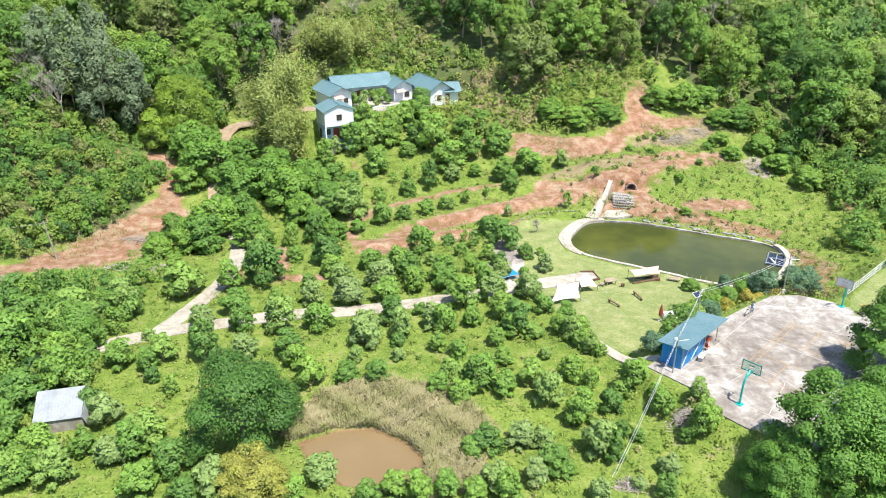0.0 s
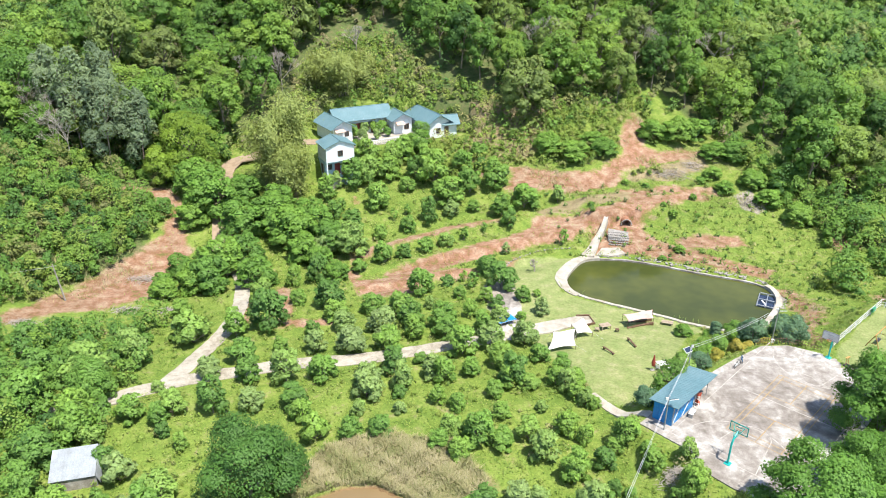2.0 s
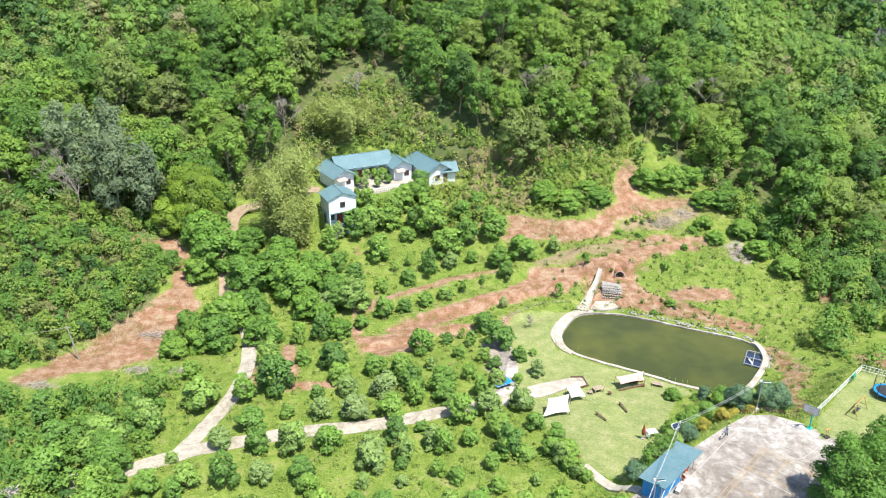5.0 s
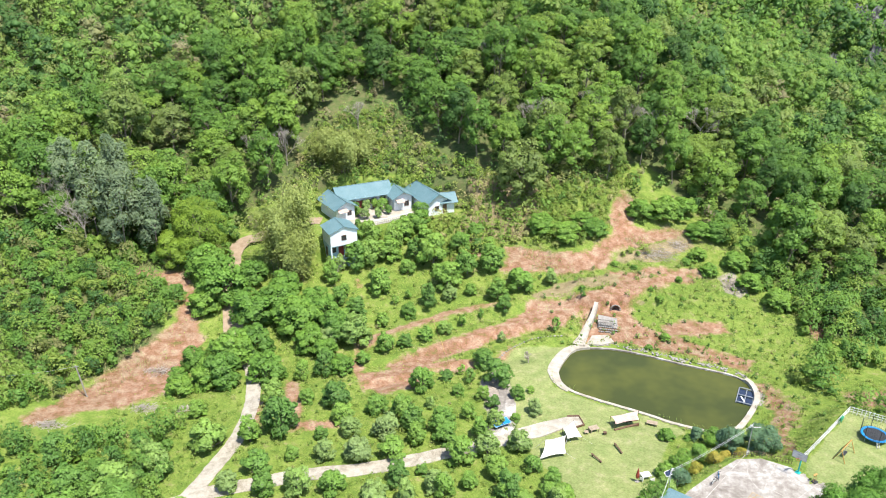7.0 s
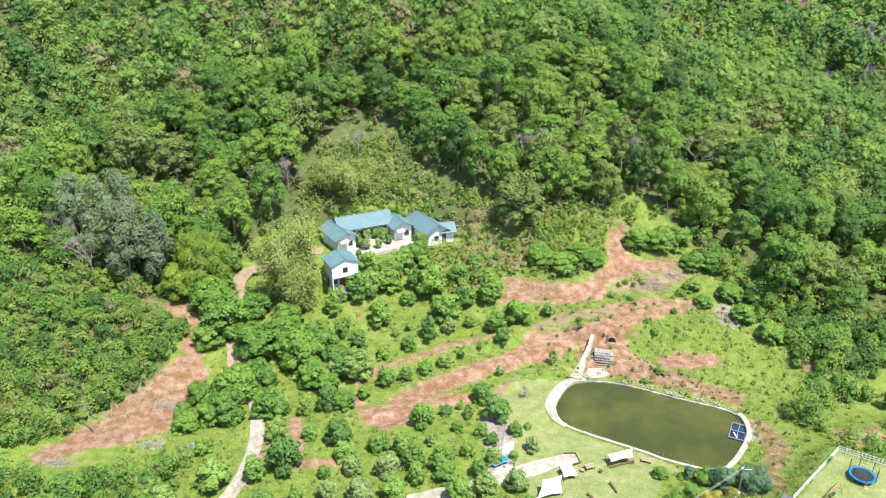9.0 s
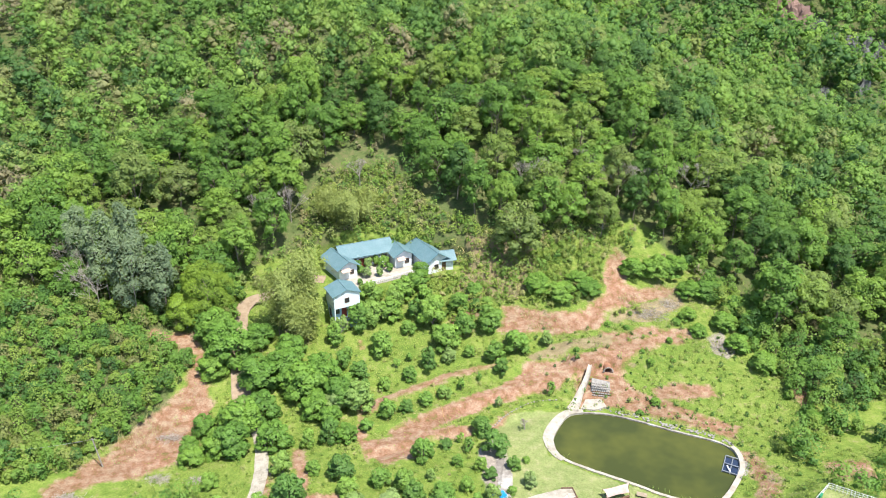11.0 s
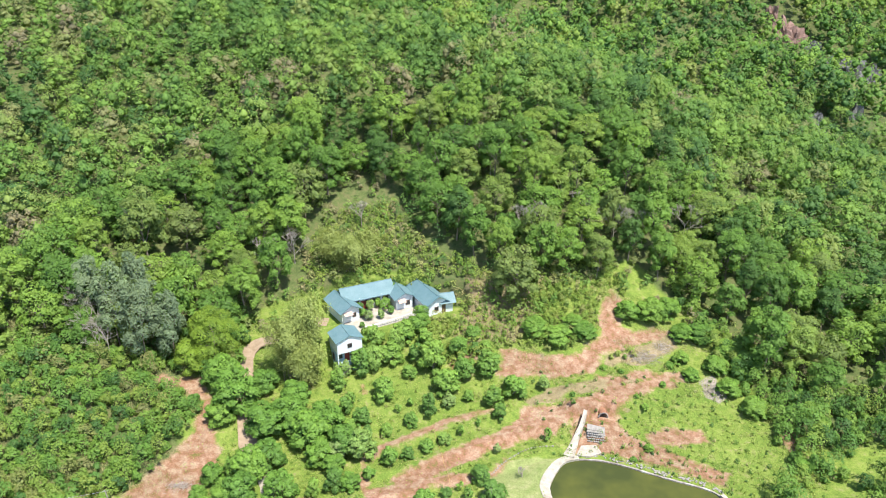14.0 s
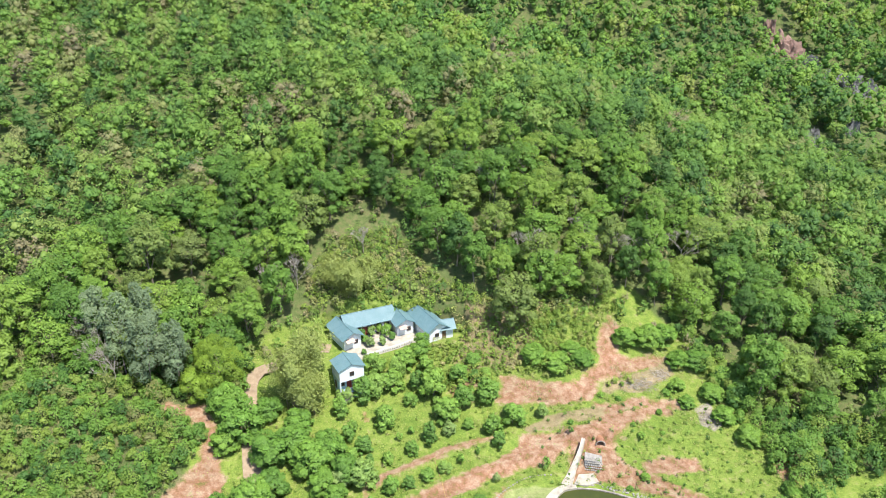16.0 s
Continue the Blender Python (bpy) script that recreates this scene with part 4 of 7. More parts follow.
def shed():
    x, y = on_court(1.2, 6.7)
    ob = thing("shed", frame_at(x, y, 0, 45), "bright blue sheet-metal shed with open porch beside the court", "shed")
    for name, size, at in (("front_wall", (4.6, 0.06, 2.35), (2.3, 0.03, 0)), ("back_wall", (7.4, 0.06, 2.2), (3.7, 2.1, 0)), ("side_wall", (0.06, 2.0, 2.3), (0.03, 1.07, 0)), ("side_wall", (0.06, 2.0, 2.3), (4.6, 1.07, 0))):
        bm = bmesh.new()
        box(bm, size, at)
        for i in range(int(max(size[:2]) / 0.3)):
            if size[0] > size[1]:
                box(bm, (0.03, size[1] + 0.03, size[2]), (at[0] - size[0] / 2 + 0.15 + i * 0.3, at[1], 0))
            else:
                box(bm, (size[0] + 0.03, 0.03, size[2]), (at[0], at[1] - size[1] / 2 + 0.15 + i * 0.3, 0))
        part(name, bm, BLUE_SHEET, ob)
    for x0, x1 in ((0.3, 1.7), (2.2, 4.3)):
        bm = bmesh.new()
        rod(bm, (x0, -0.03, 0.15), (x1, -0.03, 2.2), 0.05, sides=4)
        part("diagonal_strap", bm, WHITE_PAINT, ob, "white diagonal strap")
    for px, py in ((7.5, -0.05), (7.5, 2.05), (0.05, -0.1), (4.7, -0.1)):
        bm = bmesh.new()
        rod(bm, (px, py, 0), (px, py, 2.6 if py < 1 else 2.3), 0.05, sides=6)
        part("post", bm, STEEL, ob)
    roof_slope(ob, Matrix.Identity(4), ((-0.5, -0.75, 2.75), (8.0, -0.75, 2.75), (8.0, 2.5, 2.35), (-0.5, 2.5, 2.35)), 0.06, 28, "roof")


shed()


def plastic_chair(m, material, label):
    ob = thing("chair", m, label, "chair", "chairs on the court")
    bm = bmesh.new()
    box(bm, (0.44, 0.42, 0.05), (0, 0, 0.42), 0, 0.015)
    part("seat", bm, material, ob)
    bm = bmesh.new()
    box(bm, (0.44, 0.05, 0.42), (0, 0.2, 0.47), 0, 0.015)
    part("backrest", bm, material, ob)
    for sx in (-0.18, 0.18):
        for sy in (-0.17, 0.17):
            bm = bmesh.new()
            rod(bm, (sx, sy, 0), (sx, sy, 0.42), 0.022, sides=6)
            part("leg", bm, material, ob)


for a, b, turn, mat, label in ((6.9, 7.4, 20, ORANGE, "orange-red plastic chair under the shed's porch"), (7.6, 7.0, 140, ORANGE, "orange-red plastic chair under the shed's porch"),
                               (6.4, 6.5, 80, ORANGE, "orange-red plastic chair in front of the shed"), (8.3, 7.7, 200, ORANGE, "orange-red plastic chair under the shed's porch")):
    plastic_chair(frame_at(*on_court(a, b), 0, turn + 45), mat, label)
for a, b, turn in ((4.3, 6.0, 10), (7.9, 8.1, 0)):
    x, y = on_court(a, b)
    ob = thing("bench", frame_at(x, y, 0, turn + 45), "white-topped low bench beside the blue shed", "bench", "benches by the shed")
    bm = bmesh.new()
    box(bm, (1.1, 0.5, 0.06), (0, 0, 0.5), 0, 0.01)
    part("top", bm, WHITE_PAINT, ob)
    for sx in (-0.45, 0.45):
        bm = bmesh.new()
        box(bm, (0.06, 0.44, 0.5), (sx, 0, 0))
        part("leg", bm, STEEL, ob)


def lamp_post(x, y, z, tall, turn, box_low=False, panel=True):
    ob = thing("lamp_post", frame_at(x, y, z, turn), "thin pale steel post with solar panel and floodlight", "lamp post", "solar lamp posts")
    bm = bmesh.new()
    rod(bm, (0, 0, -0.4), (0, 0, tall), 0.075, 0.055, 10)
    part("pole", bm, STEEL, ob)
    if panel:
        bm = bmesh.new()
        box(bm, (0.95, 0.65, 0.05))
        bmesh.ops.transform(bm, matrix=Matrix.Translation((0.45, -0.1, tall - 0.55)) @ Matrix.Rotation(radians(-32), 4, "X"), verts=bm.verts)
        frame_ = part("solar_panel", bm, WHITE_PAINT, ob, "tilted solar panel in a white frame")
        bm = bmesh.new()
        box(bm, (0.85, 0.55, 0.02), (0, 0, 0.05))
        bmesh.ops.transform(bm, matrix=Matrix.Translation((0.45, -0.1, tall - 0.55)) @ Matrix.Rotation(radians(-32), 4, "X"), verts=bm.verts)
        part("cells", bm, PANEL, frame_)
        bm = bmesh.new()
        box(bm, (0.32, 0.12, 0.26), (-0.25, -0.12, tall - 0.4), 0, 0.02)
        part("floodlight", bm, WHITE_PAINT, ob)
    if box_low:
        bm = bmesh.new()
        box(bm, (0.34, 0.22, 0.5), (0, -0.16, 0.6), 0, 0.02)
        part("switch_box", bm, WHITE_PAINT, ob)


POST_NEAR, POST_MID, POST_FAR = on_court(0.2, 6.9), on_court(9.9, 9.6), on_court(25.6, 6.4)
lamp_post(*POST_NEAR, 0, 4.3, 10)
lamp_post(*POST_MID, ground_z(*POST_MID), 4.6 - ground_z(*POST_MID), -150)
lamp_post(*POST_FAR, ground_z(*POST_FAR), 4.4 - ground_z(*POST_FAR), 0, True)


def cable(points, sag, r=0.016, label="pale overhead cable strung between posts"):
    bm = bmesh.new()
    for a, b in zip(points, points[1:]):
        a, b = Vector(a), Vector(b)
        tube(bm, [a.lerp(b, i / 12) - Vector((0, 0, 4 * sag * i / 12 * (1 - i / 12))) for i in range(13)], r)
    tagged(part("cable", bm, CABLE), label, "cable", "overhead cables")


for off in (0.0, 0.3):
    cable([(12.6 + off, 42.5, 3.0 + off), (*POST_NEAR, 4.2 - off), (*POST_MID, 4.5 - off), (*POST_FAR, 4.3 - off)], 0.35)


def bicycle(m, material):
    ob = thing("bicycle", m, "small bicycle lying about on the concrete court", "bicycle", "bicycles on the court")
    for x in (-0.45, 0.45):
        bm = bmesh.new()
        n = 16
        ring = [(x + 0.27 * math.cos(i * 2 * math.pi / n), 0, 0.28 + 0.27 * math.sin(i * 2 * math.pi / n)) for i in range(n)]
        for a, b in zip(ring, ring[1:] + ring[:1]):
            rod(bm, a, b, 0.03, sides=5)
        part("wheel", bm, BLACK, ob)
    bm = bmesh.new()
    for a, b in (((-0.45, 0, 0.28), (0, 0, 0.3)), ((0, 0, 0.3), (0.3, 0, 0.65)), ((-0.15, 0, 0.7), (0, 0, 0.3)), ((-0.45, 0, 0.28), (-0.12, 0, 0.62)), ((-0.12, 0, 0.62), (0.3, 0, 0.65)), ((0.45, 0, 0.28), (0.27, 0, 0.8))):
        rod(bm, a, b, 0.03, sides=6)
    part("bicycle_frame", bm, material, ob)
    bm = bmesh.new()
    rod(bm, (0.25, -0.26, 0.82), (0.25, 0.26, 0.82), 0.025, sides=6)
    part("handlebar", bm, BLACK, ob)
    bm = bmesh.new()
    box(bm, (0.26, 0.15, 0.07), (-0.17, 0, 0.7), 0, 0.02)
    part("saddle", bm, BLACK, ob)


bicycle(frame_at(*on_court(16.4, 6.7), 0, 40), WHITE_PAINT)
bicycle(frame_at(*on_court(17.8, 6.8), 0, 75), BLUE_SHEET)

# ---- the play lawn ----
def pipe_fence(line, label, posts_every=1.5, tall=1.15, rails=3):
    ob = thing("fence", Matrix.Identity(4), label, "fence", "white fences of the play lawn")
    for (ax, ay), (bx, by) in zip(line, line[1:]):
        d = math.hypot(bx - ax, by - ay)
        count = int(d / posts_every)
        for i in range(count + 1):
            x, y = ax + (bx - ax) * i / count, ay + (by - ay) * i / count
            z = ground_z(x, y)
            bm = bmesh.new()
            rod(bm, (x, y, z - 0.2), (x, y, z + tall), 0.045, sides=6)
            part("post", bm, WHITE_PAINT, ob)
        for k in range(rails):
            bm = bmesh.new()
            for i in range(count):
                p, q = ((ax + (bx - ax) * j / count, ay + (by - ay) * j / count) for j in (i, i + 1))
                h = tall * (k + 1) / rails - 0.05
                rod(bm, (*p, ground_z(*p) + h), (*q, ground_z(*q) + h), 0.035, sides=6)
            part("rail", bm, WHITE_PAINT, ob)


pipe_fence([(47.4, 76.0), (58.5, 85.9)], "white pipe fence beside the mown play lawn")
pipe_fence([(58.5, 85.9), (69.0, 79.5)], "white picket-like pipe fence behind the trampoline", 0.5)
x, y = 55.9, 83.4
ob = thing("notice_box", frame_at(x, y, ground_z(x, y), 41), "green metal box fixed on the white fence", "box")
bm = bmesh.new()
box(bm, (0.9, 0.25, 0.55), (0, -0.12, 0.75), 0, 0.03)
part("case", bm, GREEN_PAINT, ob)
for sx in (-0.35, 0.35):
    bm = bmesh.new()
    rod(bm, (sx, -0.1, 0), (sx, -0.1, 0.8), 0.03, sides=6)
    part("leg", bm, GREEN_PAINT, ob)


def trampoline(x, y, r):
    ob = thing("trampoline", frame_at(x, y, ground_z(x, y), 0), "round blue trampoline with black mat and safety net", "trampoline")

    def ring(bm, r0, r1, z0, z1, n=36):
        vs = [[bm.verts.new((rr * math.cos(i * 2 * math.pi / n), rr * math.sin(i * 2 * math.pi / n), zz)) for rr, zz in ((r0, z1), (r1, z1), (r1, z0), (r0, z0))] for i in range(n)]
        for a, b in zip(vs, vs[1:] + vs[:1]):
            for k in range(4):
                bm.faces.new((a[k], a[(k + 1) % 4], b[(k + 1) % 4], b[k]))
    bm = bmesh.new()
    ring(bm, r - 0.32, r, 0.72, 0.8)
    part("edge_pad", bm, BLUE_SHEET, ob, "bright blue edge pad")
    bm = bmesh.new()
    bmesh.ops.create_cone(bm, cap_ends=True, segments=36, radius1=r - 0.3, radius2=r - 0.3, depth=0.03, matrix=Matrix.Translation((0, 0, 0.74)))
    part("mat", bm, BLACK, ob, "black jumping mat")
    for i in range(6):
        a = i * math.pi / 3 + 0.3
        c, s = math.cos(a) * r, math.sin(a) * r
        bm = bmesh.new()
        rod(bm, (c * 0.9, s * 0.9, 0), (c * 0.95, s * 0.95, 0.72), 0.04)
        part("leg", bm, STEEL, ob)
        bm = bmesh.new()
        rod(bm, (c, s, 0.3), (c * 1.02, s * 1.02, 2.5), 0.045)
        part("net_pole", bm, BLACK, ob)
    bm = bmesh.new()
    n = 40
    for z in (0.9, 1.45, 2.0, 2.45):
        pts = [(r * 1.0 * math.cos(i * 2 * math.pi / n), r * math.sin(i * 2 * math.pi / n), z) for i in range(n)]
        for a, b in zip(pts, pts[1:] + pts[:1]):
            rod(bm, a, b, 0.012, sides=4)
    for i in range(0, n, 1):
        a = i * 2 * math.pi / n
        rod(bm, (r * math.cos(a), r * math.sin(a), 0.8), (r * math.cos(a), r * math.sin(a), 2.45), 0.008, sides=4)
    part("net", bm, BLACK, ob, "fine black safety net")
    bm = bmesh.new()
    for s in (-0.2, 0.2):
        rod(bm, (s - 0.5, -r - 0.35, 0), (s - 0.5, -r + 0.05, 0.75), 0.025, sides=6)
    for k in range(3):
        rod(bm, (-0.7, -r - 0.28 + 0.1 * k, 0.15 + 0.22 * k), (-0.3, -r - 0.28 + 0.1 * k, 0.15 + 0.22 * k), 0.02, sides=6)
    part("ladder", bm, STEEL, ob)


trampoline(59.0, 80.2, 1.75)


def swing(x, y, turn):
    ob = thing("swing", frame_at(x, y, ground_z(x, y), turn), "wooden A-frame garden swing on the mown lawn", "swing")
    bm = bmesh.new()
    rod(bm, (-1.7, 0, 1.75), (1.7, 0, 1.75), 0.07)
    part("beam", bm, WOOD_YELLOW, ob, "yellow wooden top beam")
    for sx in (-1.6, 1.6):
        for sy in (-0.75, 0.75):
            bm = bmesh.new()
            rod(bm, (sx, sy, 0), (sx, 0, 1.78), 0.055)
            part("leg", bm, WOOD_YELLOW, ob)
        bm = bmesh.new()
        rod(bm, (sx, -0.5, 0.6), (sx, 0.5, 0.6), 0.04)
        part("cross_bar", bm, WOOD_YELLOW, ob)
    bm = bmesh.new()
    box(bm, (1.1, 0.45, 0.05), (0, 0, 0.45), 0, 0.01)
    seat = part("seat", bm, BLACK, ob)
    for sx in (-0.5, 0.5):
        bm = bmesh.new()
        rod(bm, (sx, 0, 0.48), (sx, 0, 1.72), 0.015, sides=5)
        part("rope", bm, CABLE, seat)


swing(53.2, 76.8, 42)
ob = thing("wooden_stool", frame_at(47.0, 71.9, ground_z(47.0, 71.9), 30), "small wooden frame with a black foot beside the court", "stool")
bm = bmesh.new()
box(bm, (0.7, 0.6, 0.14), (0, 0, 0), 0, 0.02)
part("foot", bm, BLACK, ob)
for sx in (-0.22, 0.22):
    bm = bmesh.new()
    rod(bm, (sx, 0, 0.12), (sx, 0.1, 1.1), 0.035)
    part("upright", bm, WOOD_YELLOW, ob)
bm = bmesh.new()
box(bm, (0.7, 0.25, 0.06), (0, 0.1, 1.1), 0, 0.01)
part("board", bm, WOOD_YELLOW, ob)

# ---- the pond ----
def rim_band(name, pts, inner, outer, low, high, material, label):
    """A kerb between two offsets of a stretch of the pond's outline."""
    bm = bmesh.new()
    rows = []
    for i, (x, y) in enumerate(pts):
        ax, ay = pts[max(i - 1, 0)]
        bx, by = pts[min(i + 1, len(pts) - 1)]
        l = math.hypot(bx - ax, by - ay)
        nx, ny = -(by - ay) / l, (bx - ax) / l
        o = outer(i / (len(pts) - 1)) if callable(outer) else outer
        h = high + 0.02 * math.sin(i * 1.7)
        rows.append([bm.verts.new((x + nx * d, y + ny * d, z)) for d, z in ((inner, low), (inner, h), (o, h), (o, low))])
    for a, b in zip(rows, rows[1:]):
        for k in range(3):
            bm.faces.new((a[k], a[k + 1], b[k + 1], b[k]))
    for r in (rows[0], rows[-1]):
        bm.faces.new(r)
    tagged(part(name, bm, material), label, "kerb", kind="structure")


closed = smooth_line(POND + POND[:1], 0.8)
near = lambda p: min(range(len(closed)), key=lambda i: math.hypot(closed[i][0] - p[0], closed[i][1] - p[1]))
i_w, i_n, i_e, i_s = near((20.8, 99.5)), near((27.0, 111.9)), near((50.4, 101.9)), near((43.1, 88.6))
rim_band("pond_kerb_1", (closed[i_w:] + closed[:i_n + 1]) if i_w > i_n else closed[i_w:i_n + 1], -0.1, lambda t: 0.9 + 1.0 * math.sin(math.pi * t), -6.6, -5.28, PALE_CONCRETE, "broad pale concrete edge at the pond's head")
rim_band("pond_kerb_2", closed[i_s:i_w + 1], -0.1, 0.42, -6.6, -5.36, PALE_CONCRETE, "narrow pale concrete kerb along the pond")
rim_band("pond_kerb_3", closed[i_e:i_s + 1], -0.1, 0.75, -6.6, -5.2, PALE_CONCRETE, "pale concrete kerb round the pond's end")
rim_band("pond_kerb_4", closed[i_n:i_e + 1], -0.1, 0.28, -6.6, -5.5, CONCRETE, "low weathered kerb under the stony bank")


def stone_mesh(seed):
    rng = random.Random(seed)
    bm = bmesh.new()
    bmesh.ops.create_icosphere(bm, subdivisions=1, radius=0.5)
    for v in bm.verts:
        v.co *= rng.uniform(0.75, 1.15)
        v.co.z *= 0.7
    mesh = bpy.data.meshes.new("stone")
    bm.to_mesh(mesh)
    bm.free()
    mesh.materials.append(STONE)
    return mesh


STONES = [stone_mesh(i) for i in range(5)]
bank = thing("stone_bank", Matrix.Identity(4), "loose row of grey stones on the pond's bank", "stones")
rng = random.Random(3)
north = closed[i_n:i_e + 1]
for i in range(120):
    x, y = rng.choice(north)
    x, y = x + rng.uniform(-0.4, 0.4) + 0.35, y + rng.uniform(0.4, 1.5)
    s = rng.uniform(0.18, 0.6)
    o = new("stone", STONES[i % 5])
    o.parent = bank
    o.matrix_basis = Matrix.Translation((x, y, ground_z(x, y) + s * 0.12)) @ Matrix.Rotation(rng.uniform(0, 6), 4, "Z") @ Matrix.Diagonal((s * 1.3, s, s, 1))
edging = thing("stone_edging", Matrix.Identity(4), "pale stones set along the lawn's upper edge", "stones")
for i, (x, y) in enumerate(smooth_line([(9.5, 108.6), (11.9, 110.9), (14.5, 113.1), (17.7, 115.2), (22, 115.6)], 0.55)):
    o = new("stone", STONES[i % 5])
    o.parent = edging
    s = rng.uniform(0.3, 0.55)
    o.matrix_basis = Matrix.Translation((x, y, ground_z(x, y) + 0.05)) @ Matrix.Rotation(rng.uniform(0, 6), 4, "Z") @ Matrix.Diagonal((s, s, s, 1))


def weir():
    """Spillway that comes down the bank into the pond's head."""
    line = smooth_line([(29.8, 123.6), (28.6, 120.6), (27.0, 117.4), (25.6, 114.6), (24.6, 112.6)], 0.6)
    bm = bmesh.new()
    rows = []
    for i, (x, y) in enumerate(line):
        t = i / (len(line) - 1)
        w = 0.22 + 0.75 * t * t
        z = -2.6 + (-5.2 + 2.6) * min(1, t * 1.25)
        prof = ((-w - 0.14, z - 1.5), (-w - 0.14, z + 0.14), (-w, z + 0.14), (-w, z), (w, z), (w, z + 0.14), (w + 0.14, z + 0.14), (w + 0.14, z - 1.5))
        rows.append([bm.verts.new((x + d * 0.9, y - d * 0.42, h)) for d, h in prof])
    for a, b in zip(rows, rows[1:]):
        for k in range(7):
            bm.faces.new((a[k], a[k + 1], b[k + 1], b[k]))
    bm.faces.new(rows[0])
    tagged(part("spillway", bm, PALE_CONCRETE), "pale concrete spillway that runs down into the pond", "spillway", kind="structure")
    bm = bmesh.new()
    slab(bm, [(27.6, 115.6), (30.6, 115.8), (31.2, 113.4), (28.8, 112.4), (26.2, 112.8)], -6, -5.1)
    tagged(part("landing", bm, PALE_CONCRETE), "pale concrete landing beside the spillway", "pavement", kind="structure")
    wall = thing("stone_wall", Matrix.Identity(4), "rough grey stone retaining wall above the pond", "wall")
    rng = random.Random(8)
    for row in range(6):
        for col in range(9):
            if row > 4 and col > 6:
                continue
            x, y = 29.2 + col * 0.38 + rng.uniform(-0.05, 0.05) + (row % 2) * 0.18, 116.9 + row * 0.3 - col * 0.08
            o = new("stone", STONES[(row + col) % 5])
            o.parent = wall
            o.matrix_basis = Matrix.Translation((x, y, -5.0 + row * 0.34)) @ Matrix.Rotation(rng.uniform(0, 6), 4, "Z") @ Matrix.Diagonal((0.46, 0.42, 0.46, 1))
    bm = bmesh.new()
    slab(bm, [(29.0, 117.2), (32.6, 116.5), (33.0, 119.6), (29.6, 120.4)], -6, lambda x, y: -5.15 + 0.95 * (y - 116.9) * 0.5)
    part("wall_core", bm, STONE, wall)


weir()


def cave():
    x, y = 33.5, 123.5
    z = ground_z(x, y) - 0.1
    ob = thing("tunnel_mouth", frame_at(x, y, z, -4), "small dark tunnel mouth in the red earth bank", "tunnel")
    bm = bmesh.new()
    n, rows = 12, []
    for yy in (-0.2, 1.7):
        for r in (0.66, 0.86):
            rows.append([bm.verts.new((r * math.cos(math.pi * i / n), yy, 0.45 + r * 1.05 * math.sin(math.pi * i / n))) for i in range(n + 1)])
    a, b, c, d = rows
    for i in range(n):
        bm.faces.new((a[i], a[i + 1], b[i + 1], b[i]))
        bm.faces.new((c[i], c[i + 1], a[i + 1], a[i]))
        bm.faces.new((b[i], b[i + 1], d[i + 1], d[i]))
    bm.faces.new(c)
    part("vault", bm, WALL_EARTH, ob)
    for i in range(11):
        o = new("stone", STONES[i % 5])
        o.parent = ob
        t = math.pi * i / 10
        o.matrix_basis = Matrix.Translation((0.9 * math.cos(t), -0.28, 0.4 + 0.95 * math.sin(t))) @ Matrix.Diagonal((0.36, 0.3, 0.4, 1))


cave()


def raft():
    ob = thing("pond_cage", frame_at(49.0, 97.5, WATER_Z, 62), "floating steel-framed fish cage beside the pond's kerb", "fish cage")
    for y in (-1.2, 0.0, 1.2):
        bm = bmesh.new()
        box(bm, (4.4, 0.16, 0.16), (0, y, 0.06), 0, 0.02)
        part("beam", bm, STEEL, ob)
    for x in (-2.1, 0.0, 2.1):
        bm = bmesh.new()
        box(bm, (0.16, 2.3, 0.14), (x, 0, 0.24), 0, 0.02)
        part("cross_beam", bm, STEEL, ob)
    for x in (-1.05, 1.05):
        for y in (-0.6, 0.6):
            bm = bmesh.new()
            box(bm, (1.9, 1.0, 0.03), (x, y, 0.02))
            part("net_panel", bm, PANEL, ob)
    bm = bmesh.new()
    box(bm, (3.8, 1.5, 0.14), (0.1, -2.0, 0.25), 0, 0.02)
    part("landing_stage", bm, CONCRETE, ob)
    bm = bmesh.new()
    box(bm, (1.5, 0.22, 0.08), (-1.3, 0.3, 0.4), 0.5, 0.01)
    part("plank", bm, WHITE_PAINT, ob)


raft()

# ---- things on the lawn ----
bm = bmesh.new()
slab(bm, [(11.0, 87.6), (11.4, 84.8), (14.2, 85.7), (18.0, 88.0), (19.8, 88.3), (21.0, 89.0), (20.7, 91.0), (19.0, 90.9), (15, 89.6)], lambda x, y: ground_z(x, y) - 0.3, lambda x, y: ground_z(x, y) + 0.16)
tagged(part("pavement_1", bm, PALE_CONCRETE), "pale concrete strip that crosses the lawn", "pavement", kind="structure")
bm = bmesh.new()
slab(bm, [(6.2, 84.6), (8.2, 83.6), (10.4, 85.6), (11.2, 90), (11.6, 94.5), (10.6, 98.6), (9.2, 98.6), (9.0, 92), (7.0, 89.4)], lambda x, y: ground_z(x, y) - 0.3, lambda x, y: ground_z(x, y) + 0.11)
tagged(part("pavement_2", bm, CONCRETE), "grey concrete patch under the table tennis table", "pavement", kind="structure")
ob = thing("wooden_kerb", Matrix.Identity(4), "low brown wooden frame round the strip's end", "kerb")
